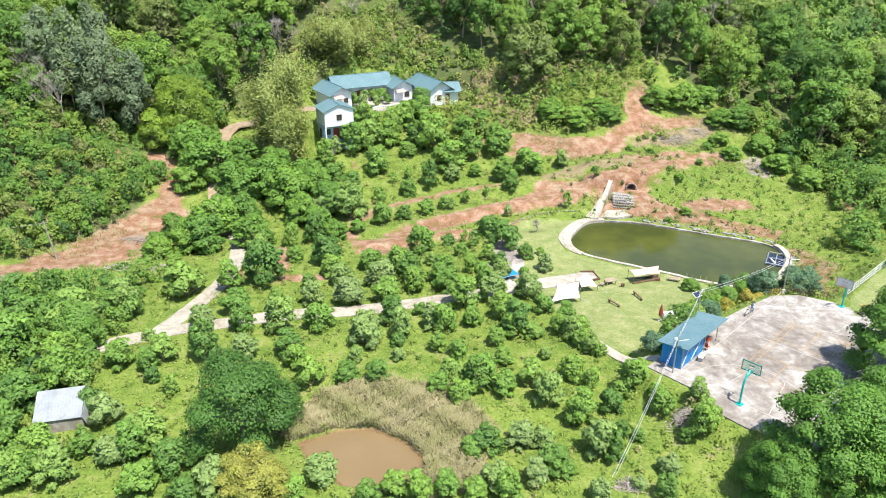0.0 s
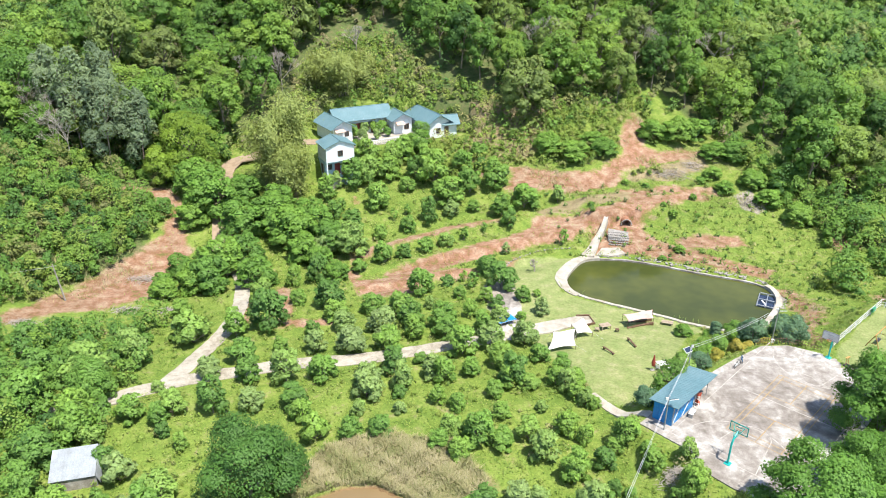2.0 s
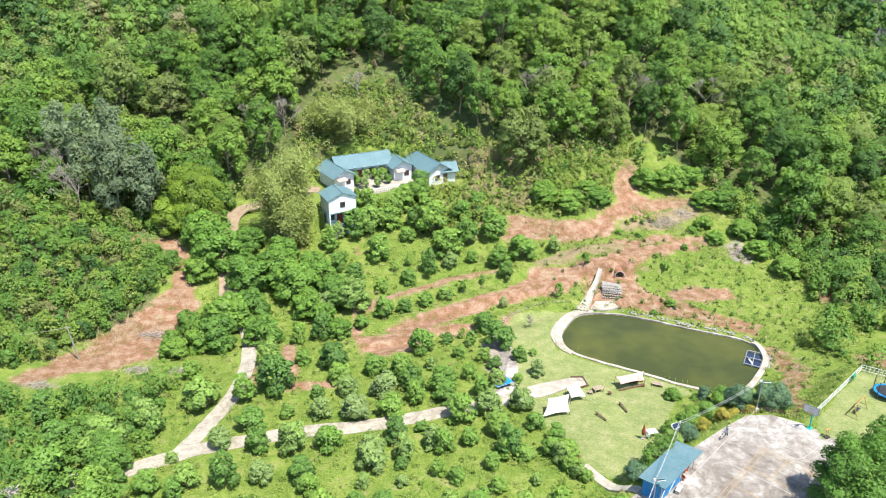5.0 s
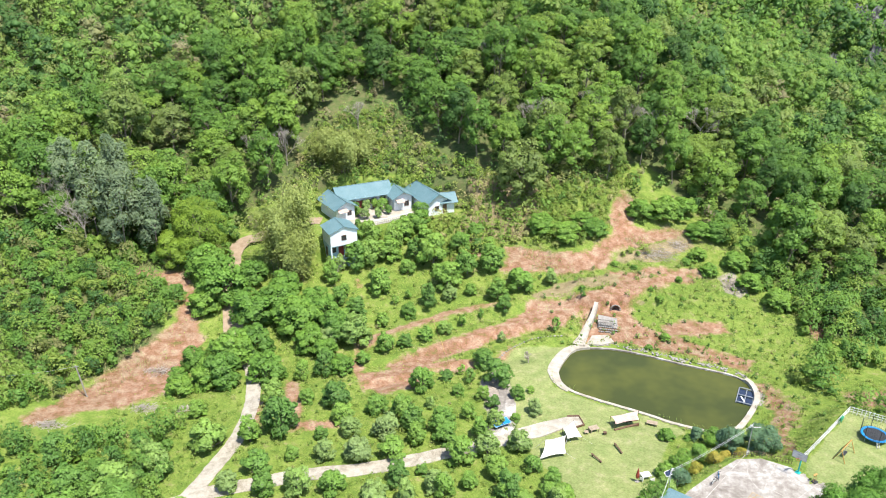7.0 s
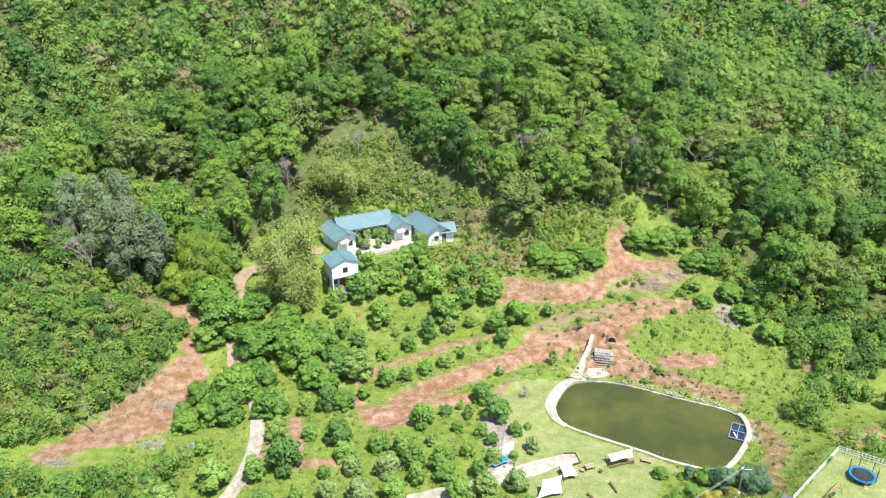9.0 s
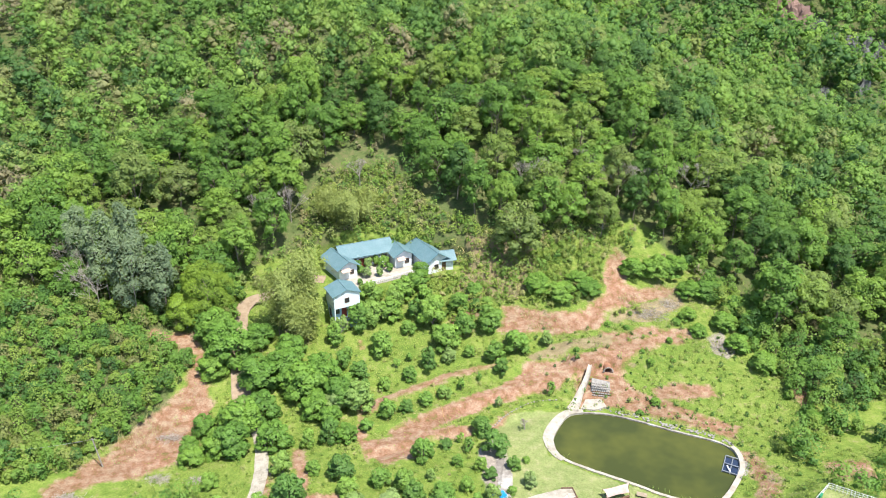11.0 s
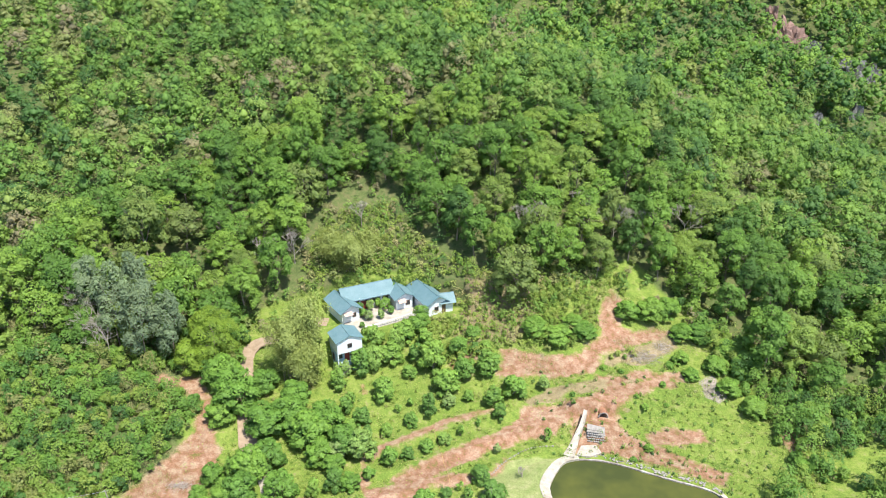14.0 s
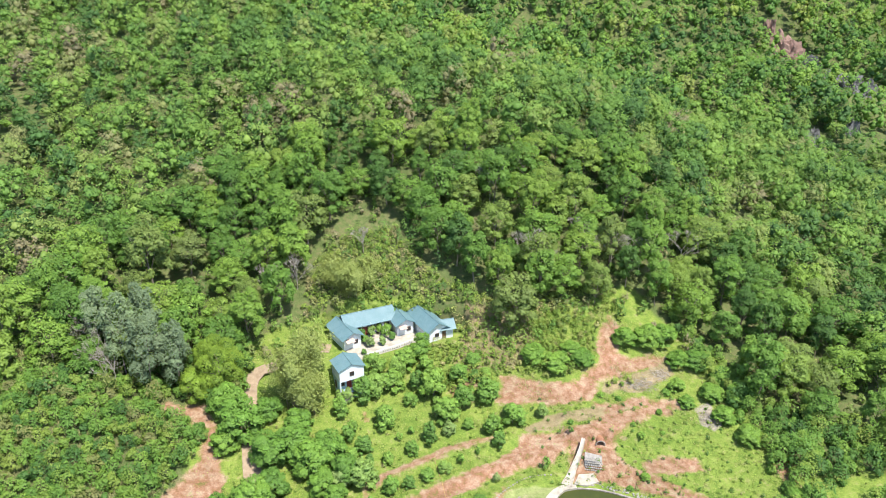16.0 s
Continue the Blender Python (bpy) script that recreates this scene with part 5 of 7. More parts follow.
for a, b in (((19.0, 91.0), (20.9, 91.1)), ((20.9, 91.1), (21.3, 88.9)), ((21.3, 88.9), (19.8, 88.2))):
    bm = bmesh.new()
    z = ground_z(*a) + 0.1
    box(bm, (math.dist(a, b), 0.16, 0.3), ((a[0] + b[0]) / 2, (a[1] + b[1]) / 2, z), math.atan2(b[1] - a[1], b[0] - a[0]), 0.02)
    part("board", bm, WOOD_DARK, ob)


def table_tennis(x, y, turn):
    ob = thing("tennis_table", frame_at(x, y, ground_z(x, y) + 0.1, turn), "bright blue outdoor table tennis table", "table")
    for s in (-1, 1):
        bm = bmesh.new()
        box(bm, (1.36, 1.52, 0.05), (0.69 * s, 0, 0.74), 0, 0.01)
        half = part("tabletop", bm, BLUE_SHEET, ob)
        bm = bmesh.new()
        for sx, sy, px, py in ((1.36, 0.03, 0.69 * s, 0.74), (1.36, 0.03, 0.69 * s, -0.74), (0.03, 1.5, 1.35 * s, 0)):
            box(bm, (sx, sy, 0.01), (px, py, 0.79))
        part("edge_line", bm, WHITE_PAINT, half)
        for t in (-0.55, 0.55):
            bm = bmesh.new()
            rod(bm, (0.95 * s, t, 0), (0.95 * s, t, 0.74), 0.035)
            part("leg", bm, STEEL, ob)
    bm = bmesh.new()
    box(bm, (0.02, 1.8, 0.16), (0, 0, 0.79))
    part("net", bm, WHITE_PAINT, ob)


table_tennis(8.7, 88.2, 28)


def tarp(name, corners, sag, material, label, category, poles=True, lines=True):
    """A stretched cloth between four corners, with poles and guy lines."""
    base = ground_z(*corners[0][:2])
    ob = thing(name, Matrix.Identity(4), label, category, "shelters on the lawn")
    c = [Vector((x, y, ground_z(x, y) + h)) for x, y, h in corners]
    n = 12
    bm = bmesh.new()
    grid = []
    for i in range(n + 1):
        row = []
        for j in range(n + 1):
            u, v = i / n, j / n
            p = c[0].lerp(c[1], u).lerp(c[3].lerp(c[2], u), v)
            pull = 0.10 * (math.sin(math.pi * u) * (1 - 2 * v) + 0)
            p = p + (c[3] - c[0]) * pull * 0.6 + (c[1] - c[0]) * 0.10 * math.sin(math.pi * v) * (1 - 2 * u) * 0.6
            p.z -= sag * math.sin(math.pi * u) * math.sin(math.pi * v) + 0.03 * math.sin(9 * u + 5 * v)
            row.append(bm.verts.new(p))
        grid.append(row)
    for i in range(n):
        for j in range(n):
            bm.faces.new((grid[i][j], grid[i + 1][j], grid[i + 1][j + 1], grid[i][j + 1]))
    extra = bmesh.ops.extrude_face_region(bm, geom=list(bm.faces))
    bmesh.ops.translate(bm, vec=(0, 0, -0.025), verts=[v for v in extra["geom"] if isinstance(v, bmesh.types.BMVert)])
    part("cloth", bm, material, ob, smooth=True)
    mid = sum(c, Vector()) / 4
    for p in c:
        g = ground_z(p.x, p.y)
        if poles and p.z - g > 0.5:
            bm = bmesh.new()
            rod(bm, (p.x, p.y, g - 0.1), (p.x, p.y, p.z + 0.1), 0.03)
            part("pole", bm, WOOD_DARK, ob)
        if lines:
            out = p + (p - mid).normalized() * 1.6
            bm = bmesh.new()
            rod(bm, p, (out.x, out.y, ground_z(out.x, out.y)), 0.012, sides=4)
            part("guy_line", bm, CABLE, ob)
    return ob


tarp("tent", ((13.3, 79.6, 0.5), (17.2, 80.9, 0.6), (17.5, 83.6, 2.1), (14.4, 82.3, 2.0)), 0.25, CANVAS, "white canvas lean-to tent pitched on the lawn", "tent")
tarp("awning", ((17.9, 84.3, 1.0), (20.2, 85.1, 0.7), (19.4, 88.0, 1.6), (17.6, 86.6, 1.2)), 0.1, CANVAS, "small white sun cloth stretched over the lawn", "awning")
tent = tarp("tent", ((25.6, 87.9, 1.15), (29.6, 89.4, 1.15), (29.9, 91.2, 1.9), (25.3, 89.7, 1.4)), 0.45, CANVAS_PINK, "pinkish-white canopy with low wooden sides on the lawn", "tent", lines=False)
for (ax, ay), (bx, by) in (((25.6, 87.9), (29.6, 89.4)), ((25.3, 89.7), (29.9, 91.2))):
    bm = bmesh.new()
    z = min(ground_z(ax, ay), ground_z(bx, by))
    box(bm, (math.dist((ax, ay), (bx, by)), 0.3, 0.5), ((ax + bx) / 2, (ay + by) / 2, z), math.atan2(by - ay, bx - ax), 0.02)
    part("side_board", bm, WOOD_DARK, tent, "dark red-brown side board")


def lawn_table(x, y, w, d, h, turn, label, material):
    ob = thing("table", frame_at(x, y, ground_z(x, y), turn), label, "table", "tables on the lawn")
    bm = bmesh.new()
    count = max(3, int(d / 0.2))
    for i in range(count):
        box(bm, (w, d / count - 0.015, 0.05), (0, -d / 2 + (i + 0.5) * d / count, h - 0.05))
    part("tabletop", bm, material, ob)
    for sx in (-1, 1):
        for sy in (-1, 1):
            bm = bmesh.new()
            box(bm, (0.08, 0.08, h - 0.05), (sx * (w / 2 - 0.1), sy * (d / 2 - 0.1), 0))
            part("leg", bm, material, ob)


lawn_table(22.4, 87.6, 1.5, 1.0, 0.65, 20, "weathered pale wooden table on the lawn", WOOD_PALE)
lawn_table(31.8, 90.0, 1.6, 0.9, 0.5, -20, "low weathered wooden table beside the pond", WOOD_PALE)
lawn_table(21.2, 86.9, 0.6, 0.6, 0.45, 0, "small pale stool beside the wooden table", WOOD_PALE)
lawn_table(23.9, 86.7, 0.5, 0.5, 0.45, 0, "small dark stool on the lawn", WOOD_DARK)
lawn_table(26.9, 75.9, 1.3, 1.0, 0.72, 15, "white garden table beside a closed umbrella", WHITE_PAINT)
plastic_chair(frame_at(26.2, 75.2, ground_z(26.2, 75.2), 150), WHITE_PAINT, "white garden chair beside the white table")
plastic_chair(frame_at(27.6, 75.1, ground_z(27.6, 75.1), 200), WHITE_PAINT, "white garden chair beside the white table")
for (ax, ay), (bx, by) in (((20.8, 81.3), (21.9, 79.5)), ((24.6, 83.8), (25.2, 81.6))):
    ob = thing("log_bench", frame_at((ax + bx) / 2, (ay + by) / 2, ground_z((ax + bx) / 2, (ay + by) / 2), math.degrees(math.atan2(by - ay, bx - ax))), "long brown log bench lying on the lawn", "bench", "log benches")
    l = math.dist((ax, ay), (bx, by))
    bm = bmesh.new()
    box(bm, (l, 0.24, 0.1), (0, 0, 0.28), 0, 0.02)
    part("seat", bm, WOOD_DARK, ob)
    for s in (-1, 1):
        bm = bmesh.new()
        box(bm, (0.14, 0.22, 0.29), (s * (l / 2 - 0.25), 0, 0))
        part("foot", bm, WOOD_DARK, ob)
x, y = 25.6, 75.2
ob = thing("umbrella", frame_at(x, y, ground_z(x, y), 0), "closed dark red garden umbrella on the lawn", "umbrella")
bm = bmesh.new()
rod(bm, (0, 0, 0), (0, 0, 2.3), 0.03)
part("pole", bm, STEEL, ob)
bm = bmesh.new()
rod(bm, (0, 0, 0.7), (0, 0, 1.1), 0.2, 0.26, 10)
rod(bm, (0, 0, 1.1), (0, 0, 2.25), 0.26, 0.04, 10)
part("canopy", bm, RED_PAINT, ob)
bm = bmesh.new()
rod(bm, (0, 0, 0), (0, 0, 0.1), 0.28, sides=12)
part("base", bm, CONCRETE, ob)

# ---- the white hut, the pole on the slope, odds and ends ----
def hut():
    x, y, turn = -36.4, 57.0, 14
    ob = thing("hut", frame_at(x, y, ground_z(x, y) - 0.1, turn), "small shabby hut with dull white sheet roof", "hut")
    for name, size, at in (("front_wall", (4.0, 0.1, 1.5), (0.1, -1.5, 0)), ("back_wall", (4.0, 0.1, 2.3), (0.1, 1.5, 0)), ("side_wall", (0.1, 3.1, 1.6), (-1.9, 0, 0)), ("side_wall", (0.1, 3.1, 1.6), (2.1, 0, 0))):
        bm = bmesh.new()
        box(bm, size, at)
        part(name, bm, SHEET_WHITE if name != "front_wall" else CONCRETE, ob)
    roof_slope(ob, Matrix.Identity(4), ((-2.1, -1.7, 1.45), (2.15, -1.7, 1.45), (2.15, 1.6, 2.75), (-2.1, 1.6, 2.75)), 0.05, 14, "roof", SHEET_WHITE)
    roof_slope(ob, Matrix.Identity(4), ((2.2, -1.7, 1.4), (2.2, 1.6, 2.7), (2.5, 1.6, 1.7), (2.5, -1.7, 0.5)), 0.04, 4, "side_flap", SHEET_WHITE)


hut()


def wooden_pole(x, y, tall):
    ob = thing("utility_pole", frame_at(x, y, ground_z(x, y), 20), "slim pale concrete utility pole on the slope", "utility pole")
    bm = bmesh.new()
    rod(bm, (0, 0, -0.4), (-0.6, 0, tall), 0.13, 0.09, 10)
    part("pole", bm, CONCRETE, ob)
    bm = bmesh.new()
    box(bm, (0.9, 0.08, 0.08), (-0.57, 0, tall - 0.3))
    part("cross_arm", bm, STEEL, ob)
    return x - 0.53, y - 0.2, ground_z(x, y) + tall - 0.2


top = wooden_pole(-57.4, 98.6, 6.2)
cable([(-76, 96, -0.5), top], 0.6, 0.008, "thin overhead cable from the pole on the slope")
cable([(-76, 96.4, -0.7), (top[0], top[1] + 0.3, top[2] - 0.2)], 0.6, 0.008, "thin overhead cable from the pole on the slope")
bm = bmesh.new()
hose = smooth_line([(-1.4, 119), (-0.7, 116.8), (0.1, 113.1), (1.0, 109), (1.6, 105.6)], 0.5)
tube(bm, [(*a, ground_z(*a) + 0.06) for a in hose], 0.05)
tagged(part("hose", bm, LINE_YELLOW), "pale yellow water hose lying on the terraces", "hose")


def rock_mass(name, x, y, w, d, h, material, label, seed):
    """A craggy outcrop bedded in the slope."""
    rng = random.Random(seed)
    bm = bmesh.new()
    bmesh.ops.create_icosphere(bm, subdivisions=4, radius=1)
    for v in bm.verts:
        k = 0.85 + 0.45 * noise.noise(Vector((v.co.x * 2.4 + seed, v.co.y * 2.4, v.co.z * 0.9))) + 0.22 * noise.noise(Vector((v.co.x * 7, v.co.y * 7 + seed, v.co.z * 3)))
        v.co = Vector((v.co.x * w * k, v.co.y * d * k, v.co.z * h * k))
    bmesh.ops.transform(bm, matrix=Matrix.Translation((x, y, ground_z(x, y) - h * 0.35)), verts=bm.verts)
    tagged(part(name, bm, material), label, "rock", "rock faces of the far slope")


ROCK_PLACES = ((170, 319, 5, 4, 11), (172, 325, 4, 4, 9), (204, 402, 6, 5, 9), (208, 384, 7, 5, 9), (211, 374, 8, 5, 11), (215, 366, 8, 5, 11), (190.5, 327, 5, 4, 9))
for i, (x, y, w, d, h) in enumerate(ROCK_PLACES):
    rock_mass("rock_face", x, y, w, d, h, ROCK, "dark grey cliff rock bare among the far woods", i)
SCAR_PLACES = ((187, 424, 5, 7, 12), (191, 416, 8, 7, 12), (195, 411, 8, 6, 11), (115.5, 305, 4.5, 4, 7))
for i, (x, y, w, d, h) in enumerate(SCAR_PLACES):
    rock_mass("bare_scar", x, y, w, d, h, SCAR, "bare reddish landslip patch on the far slope", 20 + i)


def wicker_fence():
    """Low stick fence round the court's far corner."""
    ob = thing("stick_fence", Matrix.Identity(4), "low brown stick fence round the court's far corner", "fence")
    line = [on_court(a, b) for a, b in ((22.6, 7.3), (24.4, 6.2), (25.6, 4.8), (26.4, 2.8), (26.8, 0.8))]
    for (ax, ay), (bx, by) in zip(line, line[1:]):
        count = max(2, int(math.dist((ax, ay), (bx, by)) / 0.32))
        for i in range(count):
            x, y = ax + (bx - ax) * i / count, ay + (by - ay) * i / count
            bm = bmesh.new()
            rod(bm, (x, y, ground_z(x, y) - 0.1), (x + 0.03 * math.sin(i * 3), y, 0.75 + 0.1 * math.sin(i * 2.3)), 0.025, sides=5)
            part("stick", bm, WOOD_DARK, ob)
        for z in (0.25, 0.6):
            bm = bmesh.new()
            rod(bm, (ax, ay, z), (bx, by, z), 0.022, sides=5)
            part("rail", bm, WOOD_DARK, ob)


wicker_fence()

# ---- plants ----
def leaf_cards(rng, centres, normals, size, spread=0.7, slim=0.62, pointed=False):
    """One bent or pointed card of leaves at each place, turned roughly along the normals."""
    n = len(centres)
    nrm = normals + rng.normal(0, spread, (n, 3))
    nrm /= np.linalg.norm(nrm, axis=1, keepdims=True) + 1e-9
    side = np.cross(nrm, rng.normal(0, 1, (n, 3)))
    side /= np.linalg.norm(side, axis=1, keepdims=True) + 1e-9
    up = np.cross(nrm, side)
    s = (size * rng.uniform(0.6, 1.4, n))[:, None]
    a, b = centres - side * s * 0.5, centres + side * s * 0.5
    if pointed:
        return np.stack((a, b, centres + up * s * slim * 1.15), 1).reshape(-1, 3), np.arange(n * 3).reshape(n, 3)
    c, d = up * s * slim * 0.5 - nrm * s * 0.12, nrm * s * 0.1
    verts = np.stack((a, centres + c, b + d, centres - c * 0.9), 1).reshape(-1, 3)
    return verts, np.arange(n * 4).reshape(n, 4)


def lobes_of(rng, width, tall, count, flat=0.8):
    """Rounded masses that make up a crown: a middle and many boughs round it."""
    out = [(np.array((0, 0, tall * 0.5)), width * 0.3, tall * 0.36)]
    for i in range(count):
        turn, level = rng.uniform(0, 2 * np.pi), 0.08 + 0.84 * (i + rng.uniform(0, 1)) / count
        r = width * rng.uniform(0.085, 0.17) * min(1.35, max(0.75, (28 / count) ** 0.35))
        reach = (width * 0.5 - r) * math.sqrt(max(0.05, 1 - (1.25 * level - 0.25) ** 2)) * rng.uniform(0.68, 1.08)
        out.append((np.array((math.cos(turn) * reach, math.sin(turn) * reach, tall * level)), r, r * flat * rng.uniform(0.7, 1.05)))
    return out


def crown_points(rng, lobes, count):
    """Places, outward ways and bough numbers over the outside of the masses."""
    weight = np.array([r * r for _, r, _ in lobes])
    which = rng.choice(len(lobes), count * 2, p=weight / weight.sum())
    way = rng.normal(0, 1, (count * 2, 3))
    way[:, 2] = np.where(way[:, 2] < -0.5, -way[:, 2], way[:, 2])
    way /= np.linalg.norm(way, axis=1, keepdims=True)
    mid = np.array([l[0] for l in lobes])[which]
    rad = np.array([(l[1], l[1], l[2]) for l in lobes])[which]
    p = mid + way * rad * (0.8 + 0.34 * rng.beta(1.6, 2.4, (count * 2, 1)) + 0.22 * (rng.uniform(0, 1, (count * 2, 1)) > 0.9))
    deep = np.zeros(len(p), bool)
    for i, (c, r, h) in enumerate(lobes):
        q = (p - c) / np.array((r, r, h))
        deep |= (np.einsum("ij,ij->i", q, q) < 0.66) & (which != i)
    return p[~deep][:count], way[~deep][:count], which[~deep][:count]


def masses_mesh(rng, masses, rows, turns, fill=0.8):
    """Closed rounded cores inside the leaves, so that crowns are not seen through."""
    u, v = np.meshgrid(np.linspace(0.12, np.pi - 0.12, rows + 1), np.arange(turns) * 2 * np.pi / turns, indexing="ij")
    ball = np.stack((np.sin(u) * np.cos(v), np.sin(u) * np.sin(v), np.cos(u)), -1).reshape(-1, 3)
    i = np.arange(rows)[:, None] * turns
    k = np.arange(turns)[None]
    quads = np.stack((i + k, i + turns + k, i + turns + (k + 1) % turns, i + (k + 1) % turns), -1).reshape(-1, 4)
    verts, faces, lies = [], [], []
    for n, (c, r, h) in enumerate(masses):
        verts.append(c + ball * np.array((r, r, h)) * fill * rng.uniform(0.82, 1.1, (len(ball), 1)))
        faces.append(quads + n * len(ball))
        lie = ball * 0.8 + (0, 0, 0.3)
        lies.append(lie / np.linalg.norm(lie, axis=1, keepdims=True))
    return np.concatenate(verts), np.concatenate(faces), np.concatenate(lies)


def halved(quads):
    return np.concatenate((quads[:, (0, 1, 2)], quads[:, (0, 2, 3)]))


def puffed(way, p, middle, corners=4, own=0.8):
    """The rounded lie of the boughs, for each corner of each card: partly the bough's own, partly the whole crown's."""
    whole = p - middle
    whole = whole / (np.linalg.norm(whole, axis=1, keepdims=True) + 1e-6)
    out = way * own + whole * (1.1 - own) + (0, 0, 0.28)
    return np.repeat(out / np.linalg.norm(out, axis=1, keepdims=True), corners, 0)


def crown_arrays(rng, masses, leaves, size, spread, middle, rows=2, turns=6, slim=0.62, cores=9, pointed=False):
    """Corners, faces, rounded lies and bough tones of a crown."""
    p, way, which = crown_points(rng, masses, leaves)
    tone = rng.uniform(-1, 1, len(masses)) * 0.5
    v, q = leaf_cards(rng, p, way + (0, 0, 0.5), size, spread, slim, pointed)
    corners = 3 if pointed else 4
    lie, age = puffed(way, p, middle, corners, 0.65), np.repeat(tone[which], corners)
    if not cores:
        return v, q, lie, age
    cv, cq, cl = masses_mesh(rng, masses[1:cores + 1], rows, turns, 0.78)
    inner = np.repeat(tone[1:cores + 1], len(cv) // len(masses[1:cores + 1]))
    return np.concatenate((v, cv)), np.concatenate((q, (halved(cq) if pointed else cq) + len(v))), np.concatenate((lie, cl)), np.concatenate((age, inner))


def crown_mesh(name, seed, width, tall, lobes, leaves, size, low=0.0, flat=0.8, spread=0.5, slim=0.62, cores=9, pointed=False):
    rng = np.random.default_rng(seed)
    masses = lobes_of(rng, width, tall, lobes, flat)
    v, q, lie, age = crown_arrays(rng, masses, leaves, size, spread, np.array((0, 0, tall * 0.35)), slim=slim, cores=cores, pointed=pointed)
    return fast_mesh(name, v + (0, 0, low), q, {"puff": lie, "bough": age})


def trunk_mesh(name, seed, tall, r, limbs, reach):
    rng = random.Random(seed)
    bm = bmesh.new()
    at, lean = Vector((0, 0, -0.3)), Vector((rng.uniform(-0.1, 0.1), rng.uniform(-0.1, 0.1), 1))
    top = at + lean * (tall * 0.55)
    rod(bm, at, top, r, r * 0.55, 7)
    for i in range(limbs):
        start = at.lerp(top, rng.uniform(0.45, 1.0))
        turn = rng.uniform(0, 2 * math.pi)
        end = start + Vector((math.cos(turn) * reach, math.sin(turn) * reach, tall * rng.uniform(0.2, 0.38)))
        rod(bm, start, end, r * 0.42, r * 0.14, 5)
    mesh = bpy.data.meshes.new(name)
    bm.to_mesh(mesh)
    bm.free()
    return mesh


def tree_kind(name, seed, width, tall, lobes, leaves, size, material, low, flat=0.8, r=0.12, limbs=6, spread=0.6, slim=0.62, cores=9, pointed=False):
    crown = crown_mesh("crown", seed, width, tall - low, lobes, leaves, size, low, flat, spread, slim, cores, pointed)
    crown.materials.append(material)
    trunk = trunk_mesh("trunk", seed, tall, r, limbs, width * 0.3)
    trunk.materials.append(BARK)
    return name, crown, trunk


def plant(kind, x, y, label, category, group, scale=1.0, turn=0.0, tall=1.0, sink=0.0):
    name, crown, trunk = kind
    at = Matrix.Translation((x, y, ground_z(x, y) - sink)) @ Matrix.Rotation(turn, 4, "Z") @ Matrix.Diagonal((scale, scale, scale * tall, 1))
    ob = thing(name, at, label, category, group)
    for n, mesh in (("trunk", trunk), ("crown", crown)):
        new(n, mesh).parent = ob
    return ob


# where trees stand: metres across, metres away, crown width
ROWS_MIDDLE = [(-26.6, 95.7, 3.5), (-23.6, 87.2, 5.1), (-27.7, 85.0, 3.5), (-25.1, 78.1, 4.0), (-20.8, 80.8, 2.2), (-17.5, 85.5, 2.2), (-16.3, 80.9, 2.9), (-23.4, 103.5, 2.7), (-21.3, 95.7, 2.7), (-19.7, 104.5, 3.6), (-16.4, 94.2, 4.4), (-15.0, 90.3, 3.7), (-13.3, 86.3, 3.2), (-11.6, 80.4, 4.0), (-9.9, 92.3, 3.5), (-8.2, 86.0, 3.8), (-7.0, 80.7, 3.8), (-5.9, 90.9, 3.7), (-4.4, 87.7, 3.6), (-3.7, 84.0, 3.0), (-3.2, 98.8, 3.9), (-1.8, 93.3, 1.7), (-0.0, 87.6, 4.2), (0.3, 84.5, 3.3), (-5.9, 75.3, 3.3), (-2.8, 77.1, 1.7), (-0.8, 74.1, 3.5), (-18.7, 73.1, 3.8), (-14.3, 73.6, 3.5), (-23.3, 73.4, 3.2), (-8.8, 72.0, 3.4), (-4.7, 71.5, 2.7)]
ROWS_RIGHT = [(0.7, 102.4, 2.4), (3.4, 104.1, 1.6), (4.5, 101.1, 2.2), (2.6, 97.2, 2.1), (3.9, 90.3, 2.3), (6.5, 96.2, 2.3), (7.9, 93.8, 2.2), (9.1, 100.5, 4.5), (7.5, 105.7, 2.8), (5.4, 85.4, 2.7), (7.9, 88.5, 2.8), (2.5, 79.9, 4.0), (6.2, 81.1, 3.8), (7.3, 76.7, 3.3), (10.8, 82.3, 3.4), (12.1, 77.5, 2.5), (11.9, 96.2, 2.4), (14.2, 97.8, 1.4), (14.2, 92.0, 2.5), (11.1, 90.0, 1.6), (8.3, 72.3, 3.6), (3.4, 74.4, 2.4), (14.2, 74.2, 2.5), (15.2, 71.5, 2.9)]
ROWS_TERRACE = [(-12.0, 128.3, 5.2), (-18.9, 126.8, 2.5), (-6.7, 134.3, 3.5), (-8.9, 124.4, 1.8), (-6.1, 121.7, 3.1), (-6.5, 126.1, 1.7), (-2.4, 124.4, 3.4), (1.8, 126.5, 3.2), (-14.8, 118.5, 2.1), (-10.9, 119.0, 2.8), (-2.9, 114.6, 3.0), (0.7, 116.7, 3.0), (3.9, 118.9, 1.9), (7.7, 121.5, 1.4), (-6.5, 113.0, 2.8), (-9.8, 111.7, 3.7), (5.8, 128.4, 2.7), (11.0, 127.4, 4.2), (12.1, 123.6, 2.9), (15.7, 129.8, 5.2), (10.6, 135.2, 5.6), (5.2, 134.3, 5.0), (4.2, 140.4, 4.6), (1.2, 130.5, 5.7), (-1.8, 136.3, 6.1), (-5.2, 138.7, 3.9)]
